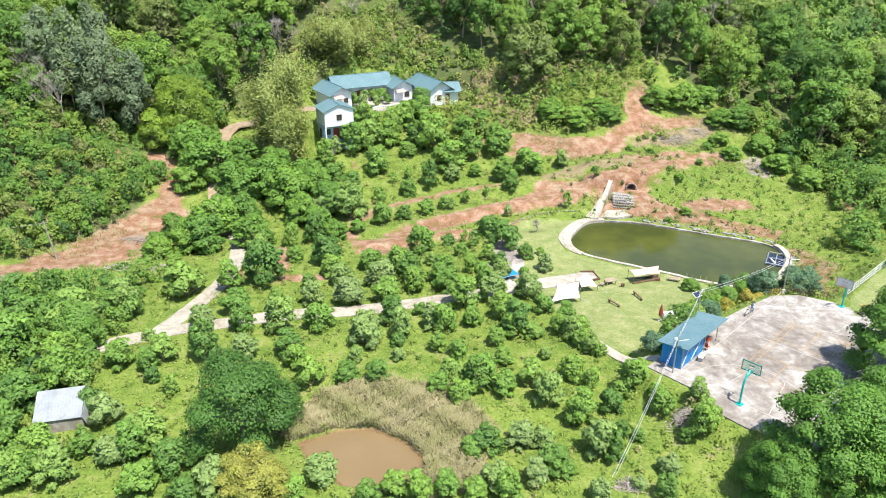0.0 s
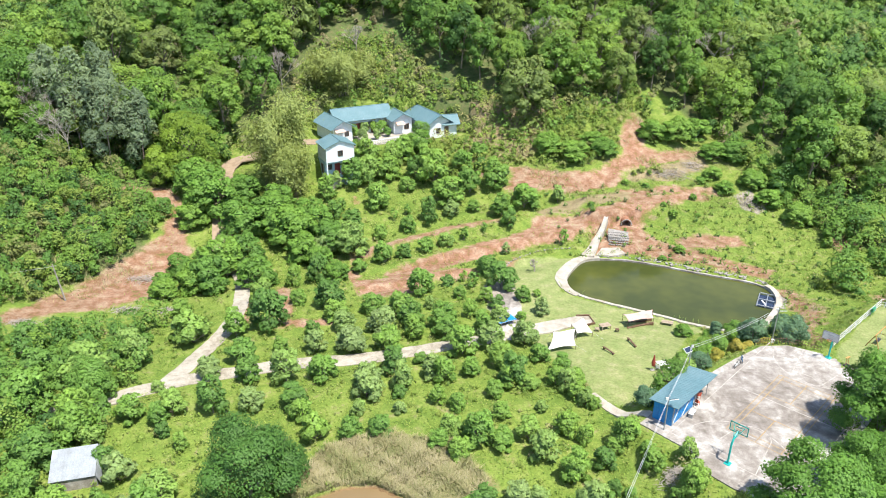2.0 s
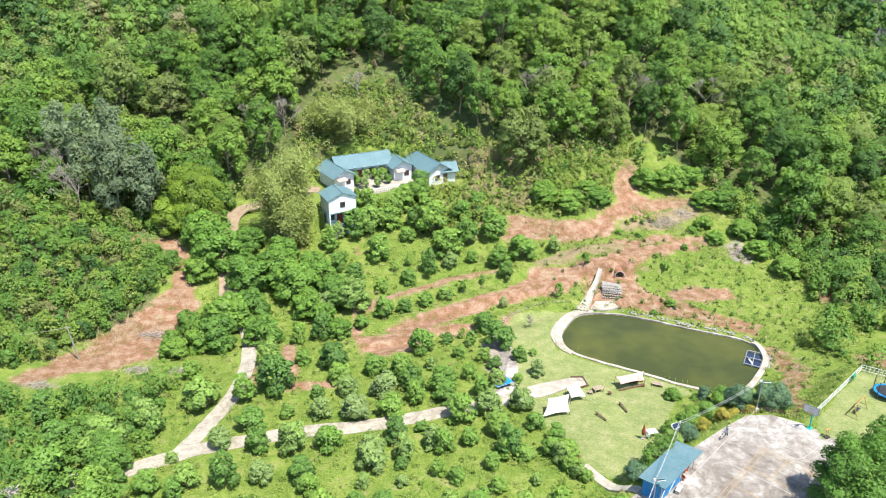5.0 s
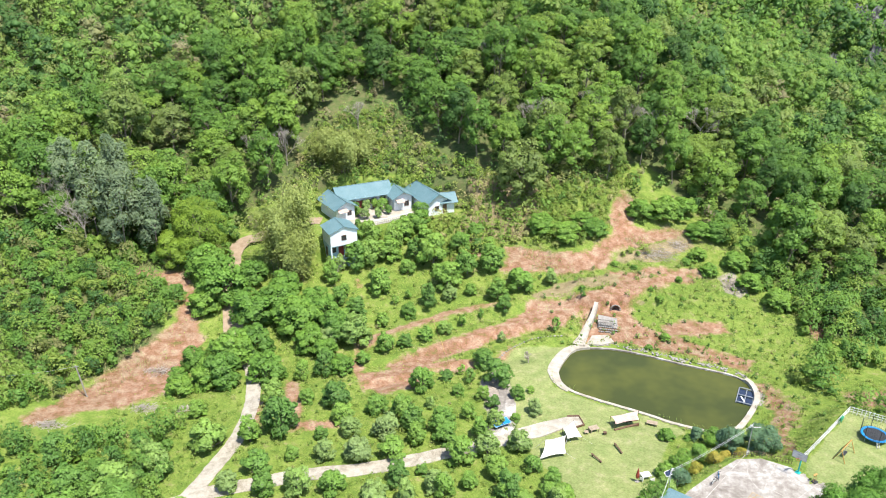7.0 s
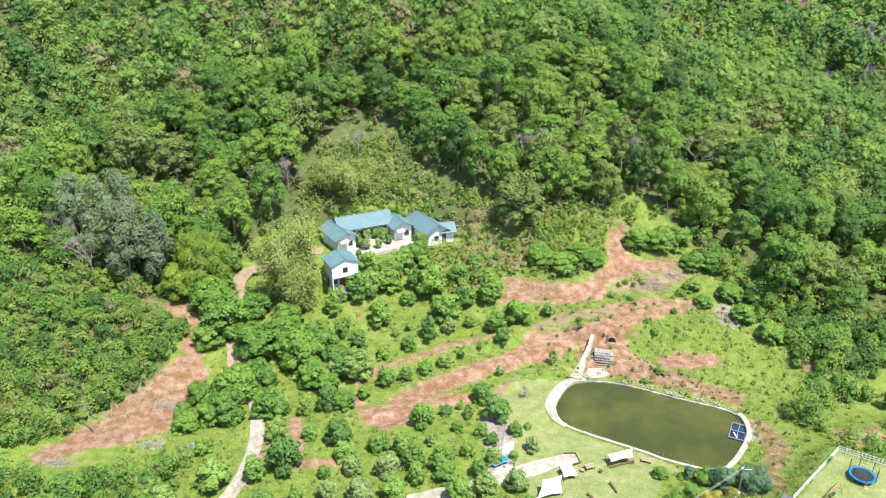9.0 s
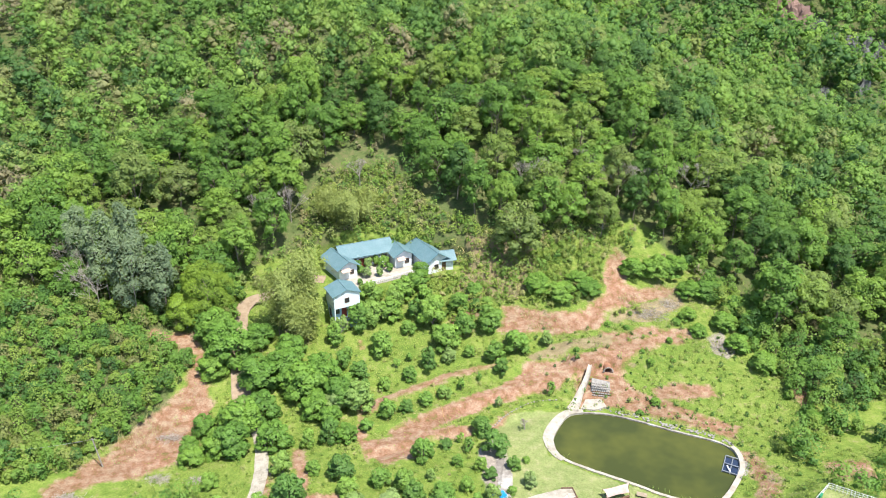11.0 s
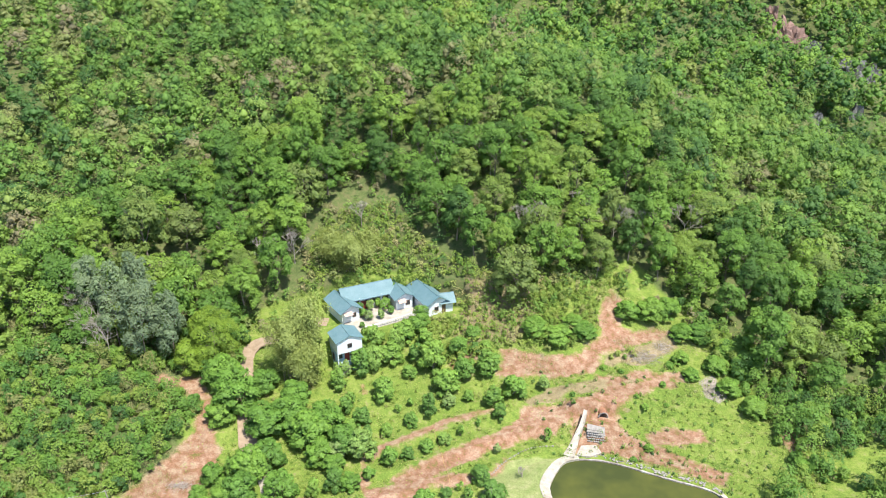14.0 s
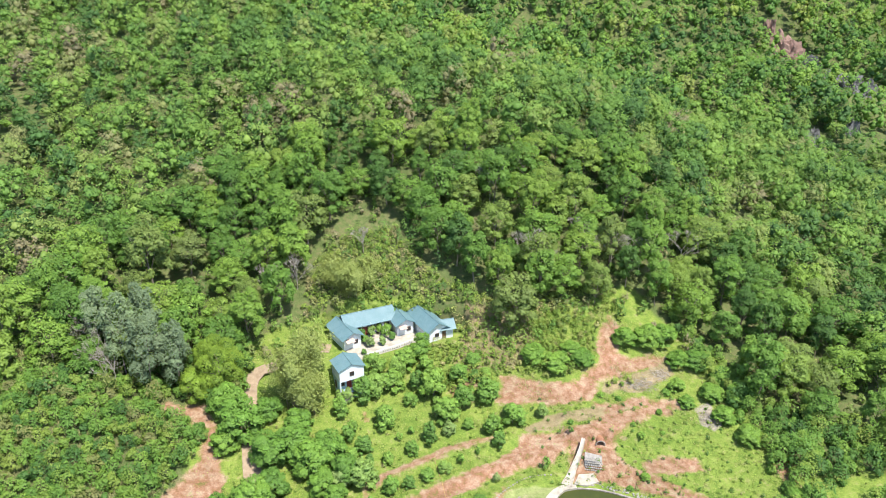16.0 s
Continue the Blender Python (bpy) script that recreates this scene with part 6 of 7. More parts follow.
ROWS_UPPER = [(11.0, 114.0, 1.9), (21.1, 117.6, 2.1), (7.2, 106.7, 4.0), (22.1, 131.4, 2.8), (-21.8, 131.0, 3.8), (-16.2, 121.6, 4.1), (-18.6, 119.5, 3.6), (-15.5, 113.0, 5.8), (-19.7, 113.2, 4.6), (-13.5, 107.6, 2.7), (-19.7, 124.3, 2.9), (7.7, 144.7, 3.9), (10.1, 141.5, 3.1), (27.3, 125.6, 1.2)]
ROWS_LOW = [(0.1, 72.9, 2.7), (3.4, 74.9, 1.9), (-0.6, 68.6, 2.0), (1.6, 67.5, 2.1), (6.0, 69.8, 2.3), (6.4, 65.5, 2.3), (8.1, 71.9, 2.9), (10.0, 71.4, 2.7), (11.0, 66.8, 1.6), (13.2, 63.1, 2.8), (14.8, 61.2, 1.8), (9.0, 62.0, 2.9), (10.3, 59.0, 3.1), (3.7, 61.5, 3.3), (6.0, 60.8, 2.8), (1.7, 59.5, 2.7), (0.9, 62.9, 2.7), (-0.5, 61.0, 2.4), (18.8, 60.4, 2.8), (17.7, 59.9, 2.0), (20.8, 56.9, 2.5), (20.6, 58.5, 1.7), (23.8, 56.4, 1.9), (12.9, 56.2, 3.0), (16.1, 57.6, 2.3), (23.1, 52.8, 2.4), (17.8, 53.4, 1.4), (13.9, 51.7, 3.0), (15.0, 51.0, 2.1)]
ROWS_NEAR = [(3.8, 52.4, 3.0), (2.6, 51.8, 2.3), (7.0, 53.2, 2.8), (9.1, 53.0, 2.3), (9.4, 49.6, 2.9), (7.8, 48.2, 2.2), (10.5, 49.0, 1.8), (4.5, 47.7, 2.8), (2.6, 46.5, 2.2), (5.4, 46.4, 2.3), (19.3, 49.0, 2.1), (16.3, 47.4, 1.5), (12.9, 46.2, 1.9), (0.3, 47.2, 2.4), (23.7, 53.3, 2.3), (13.3, 72.1, 2.2), (14.3, 70.6, 2.3), (15.2, 69.0, 2.2), (16.0, 67.8, 2.1), (16.9, 67.2, 1.6), (22.0, 52.9, 1.5), (18.3, 46.1, 2.0), (16.4, 54.2, 1.5)]
ROWS_LEFT = [(-30.1, 66.8, 3.3), (-31.0, 65.1, 2.5), (-25.6, 67.1, 3.3), (-21.5, 67.9, 3.2), (-16.9, 68.2, 3.2), (-15.6, 65.9, 2.5), (-8.7, 69.9, 3.5), (-5.0, 70.2, 1.9), (-4.8, 66.8, 1.5), (-9.4, 66.8, 1.8), (-9.9, 63.1, 2.7), (-6.6, 63.1, 2.7), (-13.6, 62.6, 3.2), (-10.3, 48.8, 3.2), (-27.3, 61.1, 1.7), (-30.0, 63.1, 1.8), (-34.3, 65.9, 3.1), (-39.5, 64.6, 4.1), (-38.4, 77.6, 3.9), (-33.2, 83.6, 5.4), (-28.1, 74.5, 3.1), (-33.3, 71.5, 1.8), (-32.1, 56.7, 3.3), (-34.0, 58.3, 2.5), (-27.3, 53.8, 4.3), (-27.7, 52.0, 3.5), (-23.5, 50.3, 3.5)]
ROWS_LEFT_NEAR = [(-36.2, 51.9, 4.0), (-36.9, 49.1, 3.9), (-33.4, 49.2, 3.4), (-25.7, 48.0, 3.3), (-19.4, 47.7, 3.3), (-41.3, 58.9, 4.4), (-39.0, 62.3, 3.8), (-43.4, 60.8, 3.9), (-37.0, 61.7, 2.4), (-47.4, 73.2, 5.3), (-45.7, 66.8, 5.4), (-42.1, 82.2, 3.3), (-50.6, 84.7, 4.2), (-53.1, 81.4, 4.8), (-41.3, 71.5, 5.8), (-40.3, 54.3, 3.4), (-32.4, 52.5, 2.5), (-4.0, 47.1, 2.4), (-6.2, 46.2, 2.1), (-2.1, 46.6, 2.3), (-12.4, 46.6, 2.3), (-21.6, 47.4, 2.8), (-37.7, 92.6, 3.1), (-29.4, 51.5, 3.0)]
ROWS_HOUSE = [(-20.8, 135.0, 3.3), (-17.3, 135.6, 5.1), (-14.3, 137.2, 5.6), (-11.0, 138.7, 5.4), (-15.3, 142.3, 5.5), (-8.3, 144.7, 5.3), (-5.1, 147.0, 4.0), (-10.1, 141.8, 3.9), (-3.5, 143.5, 3.7), (-22.3, 135.1, 2.8), (7.8, 140.6, 2.6)]
GROVE = [(-41.9, 125.6, 9.8), (-45.9, 130.8, 8.8), (-37.1, 130.6, 6.6), (-34.7, 119.2, 8.5), (-30.5, 120.8, 8.2), (-25.7, 116.7, 9.1), (-22.7, 119.6, 7.3), (-19.0, 114.5, 7.0), (-36.3, 108.9, 8.0), (-36.5, 102.8, 7.1), (-29.5, 103.8, 6.6), (-38.9, 102.0, 5.4), (-42.5, 99.3, 4.4), (-30.1, 127.3, 6.7), (-33.1, 111.7, 6.6), (-23.4, 111.8, 5.7), (-42.6, 107.7, 4.6), (-16.8, 104.8, 4.2), (-20.2, 109.4, 4.7), (-44.7, 122.2, 6.2), (-44.3, 103.2, 3.5)]
BANK_TREES = [(21.6, 145.2, 6.6), (26.5, 143.2, 7.1), (32.7, 144.3, 6.1), (30.4, 146.3, 5.3), (44.0, 149.8, 6.3), (49.0, 149.9, 6.9), (53.5, 151.2, 6.5), (55.4, 144.7, 5.9), (59.9, 144.5, 7.0), (53.3, 137.9, 3.9), (54.4, 133.3, 3.8), (60.3, 135.4, 5.7), (61.5, 129.7, 5.6), (65.4, 133.9, 4.7), (35.8, 135.9, 1.7), (39.5, 134.9, 1.6), (50.4, 136.2, 2.3), (42.0, 123.8, 1.8), (47.8, 131.2, 1.5), (47.3, 126.1, 1.3), (40.6, 114.3, 2.1), (36.9, 111.4, 1.6), (40.8, 126.4, 1.2), (27.9, 128.2, 1.4), (32.6, 85.5, 2.6), (35.7, 85.1, 1.7), (64.6, 139.8, 6.8), (67.6, 135.6, 7.7), (64.7, 123.6, 6.1), (67.8, 108.2, 4.2)]
COURT_TREES = [(31.0, 46.6, 10.2), (43.4, 58.4, 10.6), (38.4, 51.2, 8.0), (26.7, 44.2, 6.2), (37.0, 45.2, 9.0), (49.6, 61.5, 10.0), (26.4, 47.4, 4.4), (45.0, 52.0, 9.0)]

WOOD_KINDS = [tree_kind("broadleaf_tree", 20 + i, w, t, n + 20, 3000, 0.4, LEAVES_WOOD, low, f, 0.2, 7, 0.5, 0.7, 28, True) for i, (w, t, n, low, f) in enumerate(
    ((9.5, 11.5, 16, 2.6, 0.85), (11.5, 12.5, 20, 2.6, 0.8), (8.0, 13.0, 14, 3.3, 1.1), (10.5, 10.5, 18, 1.9, 0.75), (8.6, 14.5, 15, 3.6, 1.2)))]
# trees one metre wide, to be scaled to their place
ORCHARD_KINDS = [tree_kind("fruit_tree", 50 + i, 1.0, t, n + 10, 1600, 0.085, LEAVES_ORCHARD, 0.06, f, 0.025, 6, 0.7, 0.6, 14, True) for i, (t, n, f) in enumerate(
    ((0.92, 10, 1.0), (1.15, 7, 1.2), (0.85, 12, 0.9), (1.05, 6, 1.0), (0.9, 14, 0.8)))]
GROVE_KINDS = [tree_kind("grove_tree", 70 + i, 1.0, t, n + 16, 3600, 0.056, LEAVES_MANGO, 0.03, f, 0.022, 6, 0.6, 0.65, 24, True) for i, (t, n, f) in enumerate(((0.85, 18, 0.85), (0.95, 15, 0.95), (0.8, 20, 0.8)))]
COURT_KINDS = [tree_kind("overhanging_tree", 80 + i, 1.0, t, n + 34, 19000, 0.02, LEAVES_COURT, 0.06, f, 0.022, 6, 0.7, 0.65, 50, True) for i, (t, n, f) in enumerate(((0.95, 26, 0.9), (1.05, 22, 1.0)))]
SMALL_KINDS = [tree_kind("sapling", 90 + i, 1.0, 1.25, 7, 330, 0.13, LEAVES_ORCHARD, 0.1, 1.2, 0.02, 4) for i in range(2)]

rng = random.Random(11)
for rows, where in ((ROWS_MIDDLE, "above the farm road"), (ROWS_RIGHT, "near the lawn"), (ROWS_TERRACE, "on the earth terraces"), (ROWS_UPPER, "below the house"), (ROWS_HOUSE, "below the house"),
                    (ROWS_LOW, "below the farm road"), (ROWS_NEAR, "in tall weeds"), (ROWS_LEFT, "beside the lane"), (ROWS_LEFT_NEAR, "near the white hut")):
    for x, y, w in rows:
        if w < 2.3 and y > 100:
            plant(rng.choice(SMALL_KINDS), x, y, "young thin fruit tree planted on the earth terraces", "tree", "saplings of the terraces", w * 1.05, rng.uniform(0, 6.28), rng.uniform(0.85, 1.15), 0.05)
        else:
            plant(rng.choice(ORCHARD_KINDS), x, y, "round green fruit tree " + where, "tree", "fruit trees of the orchard", w * 1.08, rng.uniform(0, 6.28), rng.uniform(0.78, 1.15), 0.05)
for x, y, w in GROVE:
    plant(rng.choice(GROVE_KINDS), x, y, "broad dense tree of the grove beside the lane", "tree", "trees of the grove", w * 1.05, rng.uniform(0, 6.28), rng.uniform(0.8, 1.0), 0.1)
for x, y, w in BANK_TREES:
    plant(rng.choice(GROVE_KINDS), x, y, "low dense dark-green tree on the earth bank", "tree", "trees of the earth bank", w * 1.05, rng.uniform(0, 6.28), rng.uniform(0.6, 0.75), 0.1)
for x, y, w in COURT_TREES:
    plant(rng.choice(COURT_KINDS), x, y, "large leafy tree that overhangs the sports court", "tree", "trees beside the court", w * 1.08, rng.uniform(0, 6.28), rng.uniform(0.85, 1.0), 0.2)


def lone(name, seed, x, y, w, tall, material, label, leaves=2200, size=0.5, lobes=22, low=0.15, flat=1.0, spread=0.5, r=0.2, category="tree", slim=0.62, cores=9):
    kind = tree_kind(name, seed, w, tall, lobes, int(leaves * 1.7), size, material, low * tall, flat, r, 8, spread, slim, cores, True)
    return plant(kind, x, y, label, category, "", 1.0, seed * 1.3)


lone("broad_tree", 201, -18.3, 53.6, 12.2, 8.6, LEAVES_DARK, "large spreading dark-green tree beside the muddy pool", 9500, 0.22, 20, 0.06, spread=0.7, cores=20)
lone("flowering_tree", 202, -15.6, 46.6, 6.8, 4.8, LEAVES_YELLOW, "rounded olive-yellow tree in new leaf", 6500, 0.15, 40, 0.04, spread=0.8, cores=30)
lone("white_trunk_tree", 203, -40.2, 69.4, 6.0, 5.2, LEAVES_ORCHARD, "airy tree with pale forked trunk beside the road", 2600, 0.22, 16, 0.25)
for i, (x, y, w, h) in enumerate(((-63.7, 135.5, 9.5, 21), (-69.5, 137.5, 9.0, 20), (-58.5, 138.0, 8.0, 17), (-75.0, 140.0, 7.5, 17), (-65.0, 141.5, 8.5, 22))):
    lone("pine", 204 + i, x, y, w, h, LEAVES_PINE, "tall feathery grey-green tree on the slope", 3000, 0.62, 26, 0.16, 1.7, 0.9, slim=0.32, cores=0)
lone("bright_tree", 212, -49.8, 138.5, 13.0, 12.0, LEAVES_BRIGHT, "bright yellow-green spreading tree beside the lane", 8000, 0.28, 40, 0.08, spread=0.8)
lone("bright_tree", 213, -53.5, 135.1, 8.0, 7.0, LEAVES_BRIGHT, "bright yellow-green tree beside the lane", 3200, 0.34, 24, 0.1)
lone("blue_green_tree", 209, 44.2, 81.0, 5.4, 4.0, LEAVES_TEAL, "bushy blue-green tree behind the court", 3000, 0.22, 22, 0.03)
lone("blue_green_tree", 210, 40.6, 82.6, 4.4, 3.6, LEAVES_TEAL, "bushy blue-green tree behind the court", 2400, 0.22, 20, 0.03)
for i, (x, y, w, h) in enumerate(((36.6, 77.6, 2.6, 1.8), (38.6, 79.4, 2.0, 1.5), (33.4, 75.8, 2.2, 1.6), (40.6, 78.9, 2.4, 1.3))):
    lone("golden_bush", 220 + i, x, y, w, h, LEAVES_GOLD, "golden-yellow bush on the bank beside the court", 700, 0.2, 10, 0.02, category="bush")
for i, (x, y, w, h) in enumerate(((25.0, 67.8, 4.6, 3.6), (27.6, 70.0, 3.6, 3.0), (30.2, 73.0, 3.4, 2.6), (32.0, 77.2, 4.2, 3.0), (35.4, 80.4, 3.0, 2.2), (22.2, 66.0, 3.0, 2.2), (38.4, 83.6, 3.4, 2.4), (29.6, 76.6, 2.6, 2.0), (36.6, 85.0, 2.2, 2.4), (41.4, 84.6, 3.0, 2.4))):
    lone("bush", 240 + i, x, y, w, h, (LEAVES_MANGO, LEAVES_TEAL, LEAVES_ORCHARD)[(i * 2) % 3], "dense green bush between lawn and court", 1300, 0.2, 14, 0.02, category="bush")
for i, (x, y, w, h) in enumerate(((-18.9, 153.4, 1.5, 1.9), (-16.7, 154.6, 1.6, 2.0), (-14.9, 155.8, 1.4, 1.9), (-12.9, 154.6, 2.0, 2.3), (-11.6, 152.8, 1.2, 1.6), (-16.6, 149.6, 1.7, 1.9), (-18.1, 151.2, 1.4, 1.6), (-13.8, 150.4, 1.3, 1.7), (-17.8, 146.4, 0.9, 1.0), (-4.4, 148.6, 4.2, 4.6), (-6.2, 146.4, 4.0, 3.8), (-9.6, 144.6, 3.6, 3.0))):
    lone("courtyard_tree", 260 + i, x, y, w * (1.5 if i < 9 else 1.1), h * (1.35 if i < 9 else 1.1), LEAVES_ORCHARD if i < 9 else LEAVES_MANGO, "small leafy tree on the terrace of the guest house" if i < 9 else "dense green tree below the terrace", 900 if i < 9 else 2500, 0.2, 12, 0.25 if i < 9 else 0.05, r=0.06)


def bamboo(seed, x, y, w, tall, culms):
    """A clump of arching culms with hanging sprays."""
    rng = np.random.default_rng(seed)
    ob = thing("bamboo", frame_at(x, y, ground_z(x, y), 0), "tall yellow-green bamboo clump with arching feathery tops", "bamboo", "bamboo clumps")
    bm = bmesh.new()
    spots, ways = [], []
    for i in range(culms):
        a, lean = rng.uniform(0, 6.28), rng.uniform(0.1, 1.0)
        base = Vector((rng.normal(0, w * 0.09), rng.normal(0, w * 0.09), -0.2))
        h = tall * rng.uniform(0.62, 1.0)
        old = base
        for k in range(1, 7):
            t = k / 6
            out = w * 0.5 * lean * t ** 2.2
            p = base + Vector((math.cos(a) * out, math.sin(a) * out, h * (t - 0.16 * lean * t ** 3)))
            rod(bm, old, p, 0.05 * (1.1 - t), 0.05 * (1.02 - t), 5)
            old = p
            if k > 1:
                n = 85
                spots.append(np.array(p) + rng.normal(0, 1, (n, 3)) * (0.75, 0.75, 0.8) - (0, 0, 0.3))
                ways.append(np.tile((math.cos(a) * 0.8, math.sin(a) * 0.8, 0.5), (n, 1)))
    tagged(part("culm_cluster", bm, WOOD_PALE, ob), kind="stuff")
    ways = np.concatenate(ways)
    v, q = leaf_cards(rng, np.concatenate(spots), ways + (0, 0, 0.4), 0.5, 0.45, 0.34)
    link("foliage", fast_mesh("foliage", v, q, {"puff": np.repeat((ways + (0, -0.2, 0.6)) / np.linalg.norm(ways + (0, -0.2, 0.6), axis=1, keepdims=True), 4, 0)}), LEAVES_BAMBOO, ob)


for i, (x, y, w, h, n) in enumerate(((-29.6, 136.8, 10.0, 19, 40), (-31.8, 133.6, 10.0, 16, 36), (-28.0, 131.4, 7.0, 11, 26), (-22.6, 164.0, 9, 10, 26), (-18.6, 166.0, 8, 9, 22), (-26.8, 166.4, 7, 9, 20))):
    bamboo(300 + i, x, y, w, h, n)


def bare_tree(seed, x, y, tall, label):
    rng = random.Random(seed)
    ob = thing("bare_tree", frame_at(x, y, ground_z(x, y), 0), label, "tree", "bare trees")
    bm = bmesh.new()
    rod(bm, (0, 0, -0.3), (0, 0, tall * 0.5), 0.14, 0.09, 6)
    part("trunk", bm, TWIGS, ob)
    bm = bmesh.new()

    def grow(p, way, l, r, depth):
        q = p + way * l
        rod(bm, p, q, r, r * 0.6, 4)
        if depth:
            for _ in range(4 if depth > 1 else 5):
                w = (way + Vector((rng.uniform(-0.8, 0.8), rng.uniform(-0.8, 0.8), rng.uniform(-0.2, 0.6)))).normalized()
                grow(q, w, l * 0.68, r * 0.62, depth - 1)
    for _ in range(5):
        grow(Vector((0, 0, tall * rng.uniform(0.2, 0.5))), Vector((rng.uniform(-0.8, 0.8), rng.uniform(-0.8, 0.8), 0.8)).normalized(), tall * 0.25, 0.07, 3)
    part("branchwork", bm, TWIGS, ob)


for i, (x, y, h) in enumerate(((21.2, 168, 12.5), (36, 174, 10), (44, 170, 11), (-42, 163, 10), (-36, 166, 10), (-66, 150, 9), (52, 172, 11), (-73, 136, 12), (-69.5, 132.5, 11), (-77, 139, 11), (14, 190, 12), (25.5, 166, 9), (64, 176, 10), (-20, 176, 7))):
    bare_tree(400 + i, x, y, h, "leafless grey-brown tree among the green wood")
bare_tree(430, 15.0, 107.2, 2.2, "dry leafless bush on the lawn")


# ---- woods and undergrowth ----
def out_of(x, y, outlines, gap):
    """Where places lie clear of outlines, for arrays."""
    ok = np.ones(np.shape(x), bool)
    for o in outlines:
        ok &= inside_distance(x, y, o) > gap
    return ok


def wood_edge(x):
    """How far away the wood begins at each place across."""
    return np.interp(x, *WOOD_EDGE)


def scattered(seed, count, area, gap, sizes, keep):
    """Up to that many places in an area, each clear of the others and kept by a rule."""
    rng = np.random.default_rng(seed)
    tries = count * 14
    x, y = rng.uniform(area[0], area[1], tries), rng.uniform(area[2], area[3], tries)
    ok = keep(x, y)
    cells, out = {}, []
    for a, b, w in zip(x[ok].tolist(), y[ok].tolist(), rng.uniform(*sizes, int(ok.sum())).tolist()):
        if len(out) == count:
            break
        key = (int(a // gap), int(b // gap))
        if any((a - c) ** 2 + (b - d) ** 2 < gap * gap for i in (-1, 0, 1) for j in (-1, 0, 1) for c, d in cells.get((key[0] + i, key[1] + j), ())):
            continue
        cells.setdefault(key, []).append((a, b))
        out.append((a, b, w))
    return out


rng = random.Random(5)
for x, y, w in scattered(5, 290, (-92, 100, 112, 212), 5.9, (0.8, 1.3), lambda x, y: (y > wood_edge(x) + 1) & (y - wood_edge(x) < 56) & out_of(x, y, (DRY_SLOPE, HOUSE_CLEARING), 2.5)):
    plant(rng.choice(WOOD_KINDS), x, y, "leafy green broadleaf tree in the hillside wood", "tree", "trees of the hillside wood", w, rng.uniform(0, 6.28), rng.uniform(0.85, 1.12), 0.3)


def wood_stuff(name, places, leaves, size, label, seed, material=None, tall=1.15, tint=(0.42, 0.24), lobes=9, cores=4):
    """Many trees or shrubs that nobody would count, in one mesh."""
    rng = np.random.default_rng(seed)
    shapes = []
    for _ in range(9):
        masses = lobes_of(rng, 1.0, tall, lobes, 0.9)
        p, way, which = crown_points(rng, masses, leaves)
        core = masses_mesh(rng, masses[1:cores + 1], 2, 5, 0.66) if cores else (np.zeros((0, 3)), np.zeros((0, 4), int), np.zeros((0, 3)))
        shapes.append((p, way, puffed(way, p, np.array((0, 0, tall * 0.3)), 1, 0.38), core, which, len(masses)))
    all_v, all_t, all_p, all_q, all_b, count = [], [], [], [], [], 0
    xs, ys = np.array([p[0] for p in places]), np.array([p[1] for p in places])
    zs = height(xs, ys)
    for x, y, z, (_, _, w) in zip(xs, ys, zs, places):
        p, way, lie, (cv, cq, cl), which, total = shapes[rng.integers(9)]
        a = rng.uniform(0, 6.28)
        spin = np.array(((math.cos(a), math.sin(a), 0), (-math.sin(a), math.cos(a), 0), (0, 0, 1.0)))
        grow = np.array((w, w, w * rng.uniform(0.8, 1.25)))
        v, q = leaf_cards(rng, (p @ spin) * grow + (x, y, z), way @ spin + (0, 0, 0.4), size, 0.5, 0.68, True)
        cv = (cv @ spin) * grow + (x, y, z)
        tone = rng.uniform(-0.3, 0.3, total)
        all_v += [v, cv]
        all_q += [q + count, halved(cq) + count + len(v)]
        all_p += [np.repeat(lie @ spin, 3, 0), cl @ spin]
        all_b += [np.repeat(tone[which], 3), np.repeat(tone[1:cores + 1], len(cv) // max(cores, 1))]
        all_t.append(np.full(len(v) + len(cv), np.clip(rng.normal(*tint), 0, 1)))
        count += len(v) + len(cv)
    mesh = fast_mesh(name, np.concatenate(all_v), np.concatenate(all_q), {"tint": np.concatenate(all_t), "puff": np.concatenate(all_p), "bough": np.concatenate(all_b)})
    return tagged(link(name, mesh, material or LEAVES_MIXED), label, "woods", kind="stuff")


def off_rock(x, y):
    """Where no bare rock keeps the trees away."""
    ok = np.ones(np.shape(x), bool)
    for cx, cy, w, _, _ in ROCK_PLACES + SCAR_PLACES:
        ok &= np.hypot(x - cx, (y - cy + 11) / 2.6) > w * 0.85 + 3.2
    return ok


def deep_wood(x, y):
    return off_rock(x, y) & (np.abs(x) < y * 0.7 + 14) & ((y - wood_edge(x) > 55) | ((y > wood_edge(x)) & ((x < -92) | (x > 100))))


wood_stuff("woodland", scattered(1, 950, (-190, 190, 112, 335), 6.9, (8.0, 14.0), deep_wood), 640, 0.56, "dense green woodland that covers the hill", 3, cores=16, lobes=17, tint=(0.45, 0.28))
wood_stuff("far_woodland", scattered(2, 2300, (-400, 420, 325, 640), 8.2, (11, 17), lambda x, y: (np.abs(x) < y * 0.68) & off_rock(x, y)), 210, 1.1, "far green woodland on the slope behind", 4, LEAVES_LUSH, lobes=11, cores=10, tint=(0.36, 0.24))
wood_stuff("undergrowth", scattered(3, 1500, (-130, 135, 112, 270), 2.4, (2.0, 4.4), lambda x, y: (y > wood_edge(x) - 6) & (np.abs(x) < y * 0.7) & out_of(x, y, (HOUSE_PAD, UPPER_EARTH), 1.0)), 80, 0.5, "mixed undergrowth of shrubs beneath the wood", 5, tint=(0.55, 0.28), cores=2)


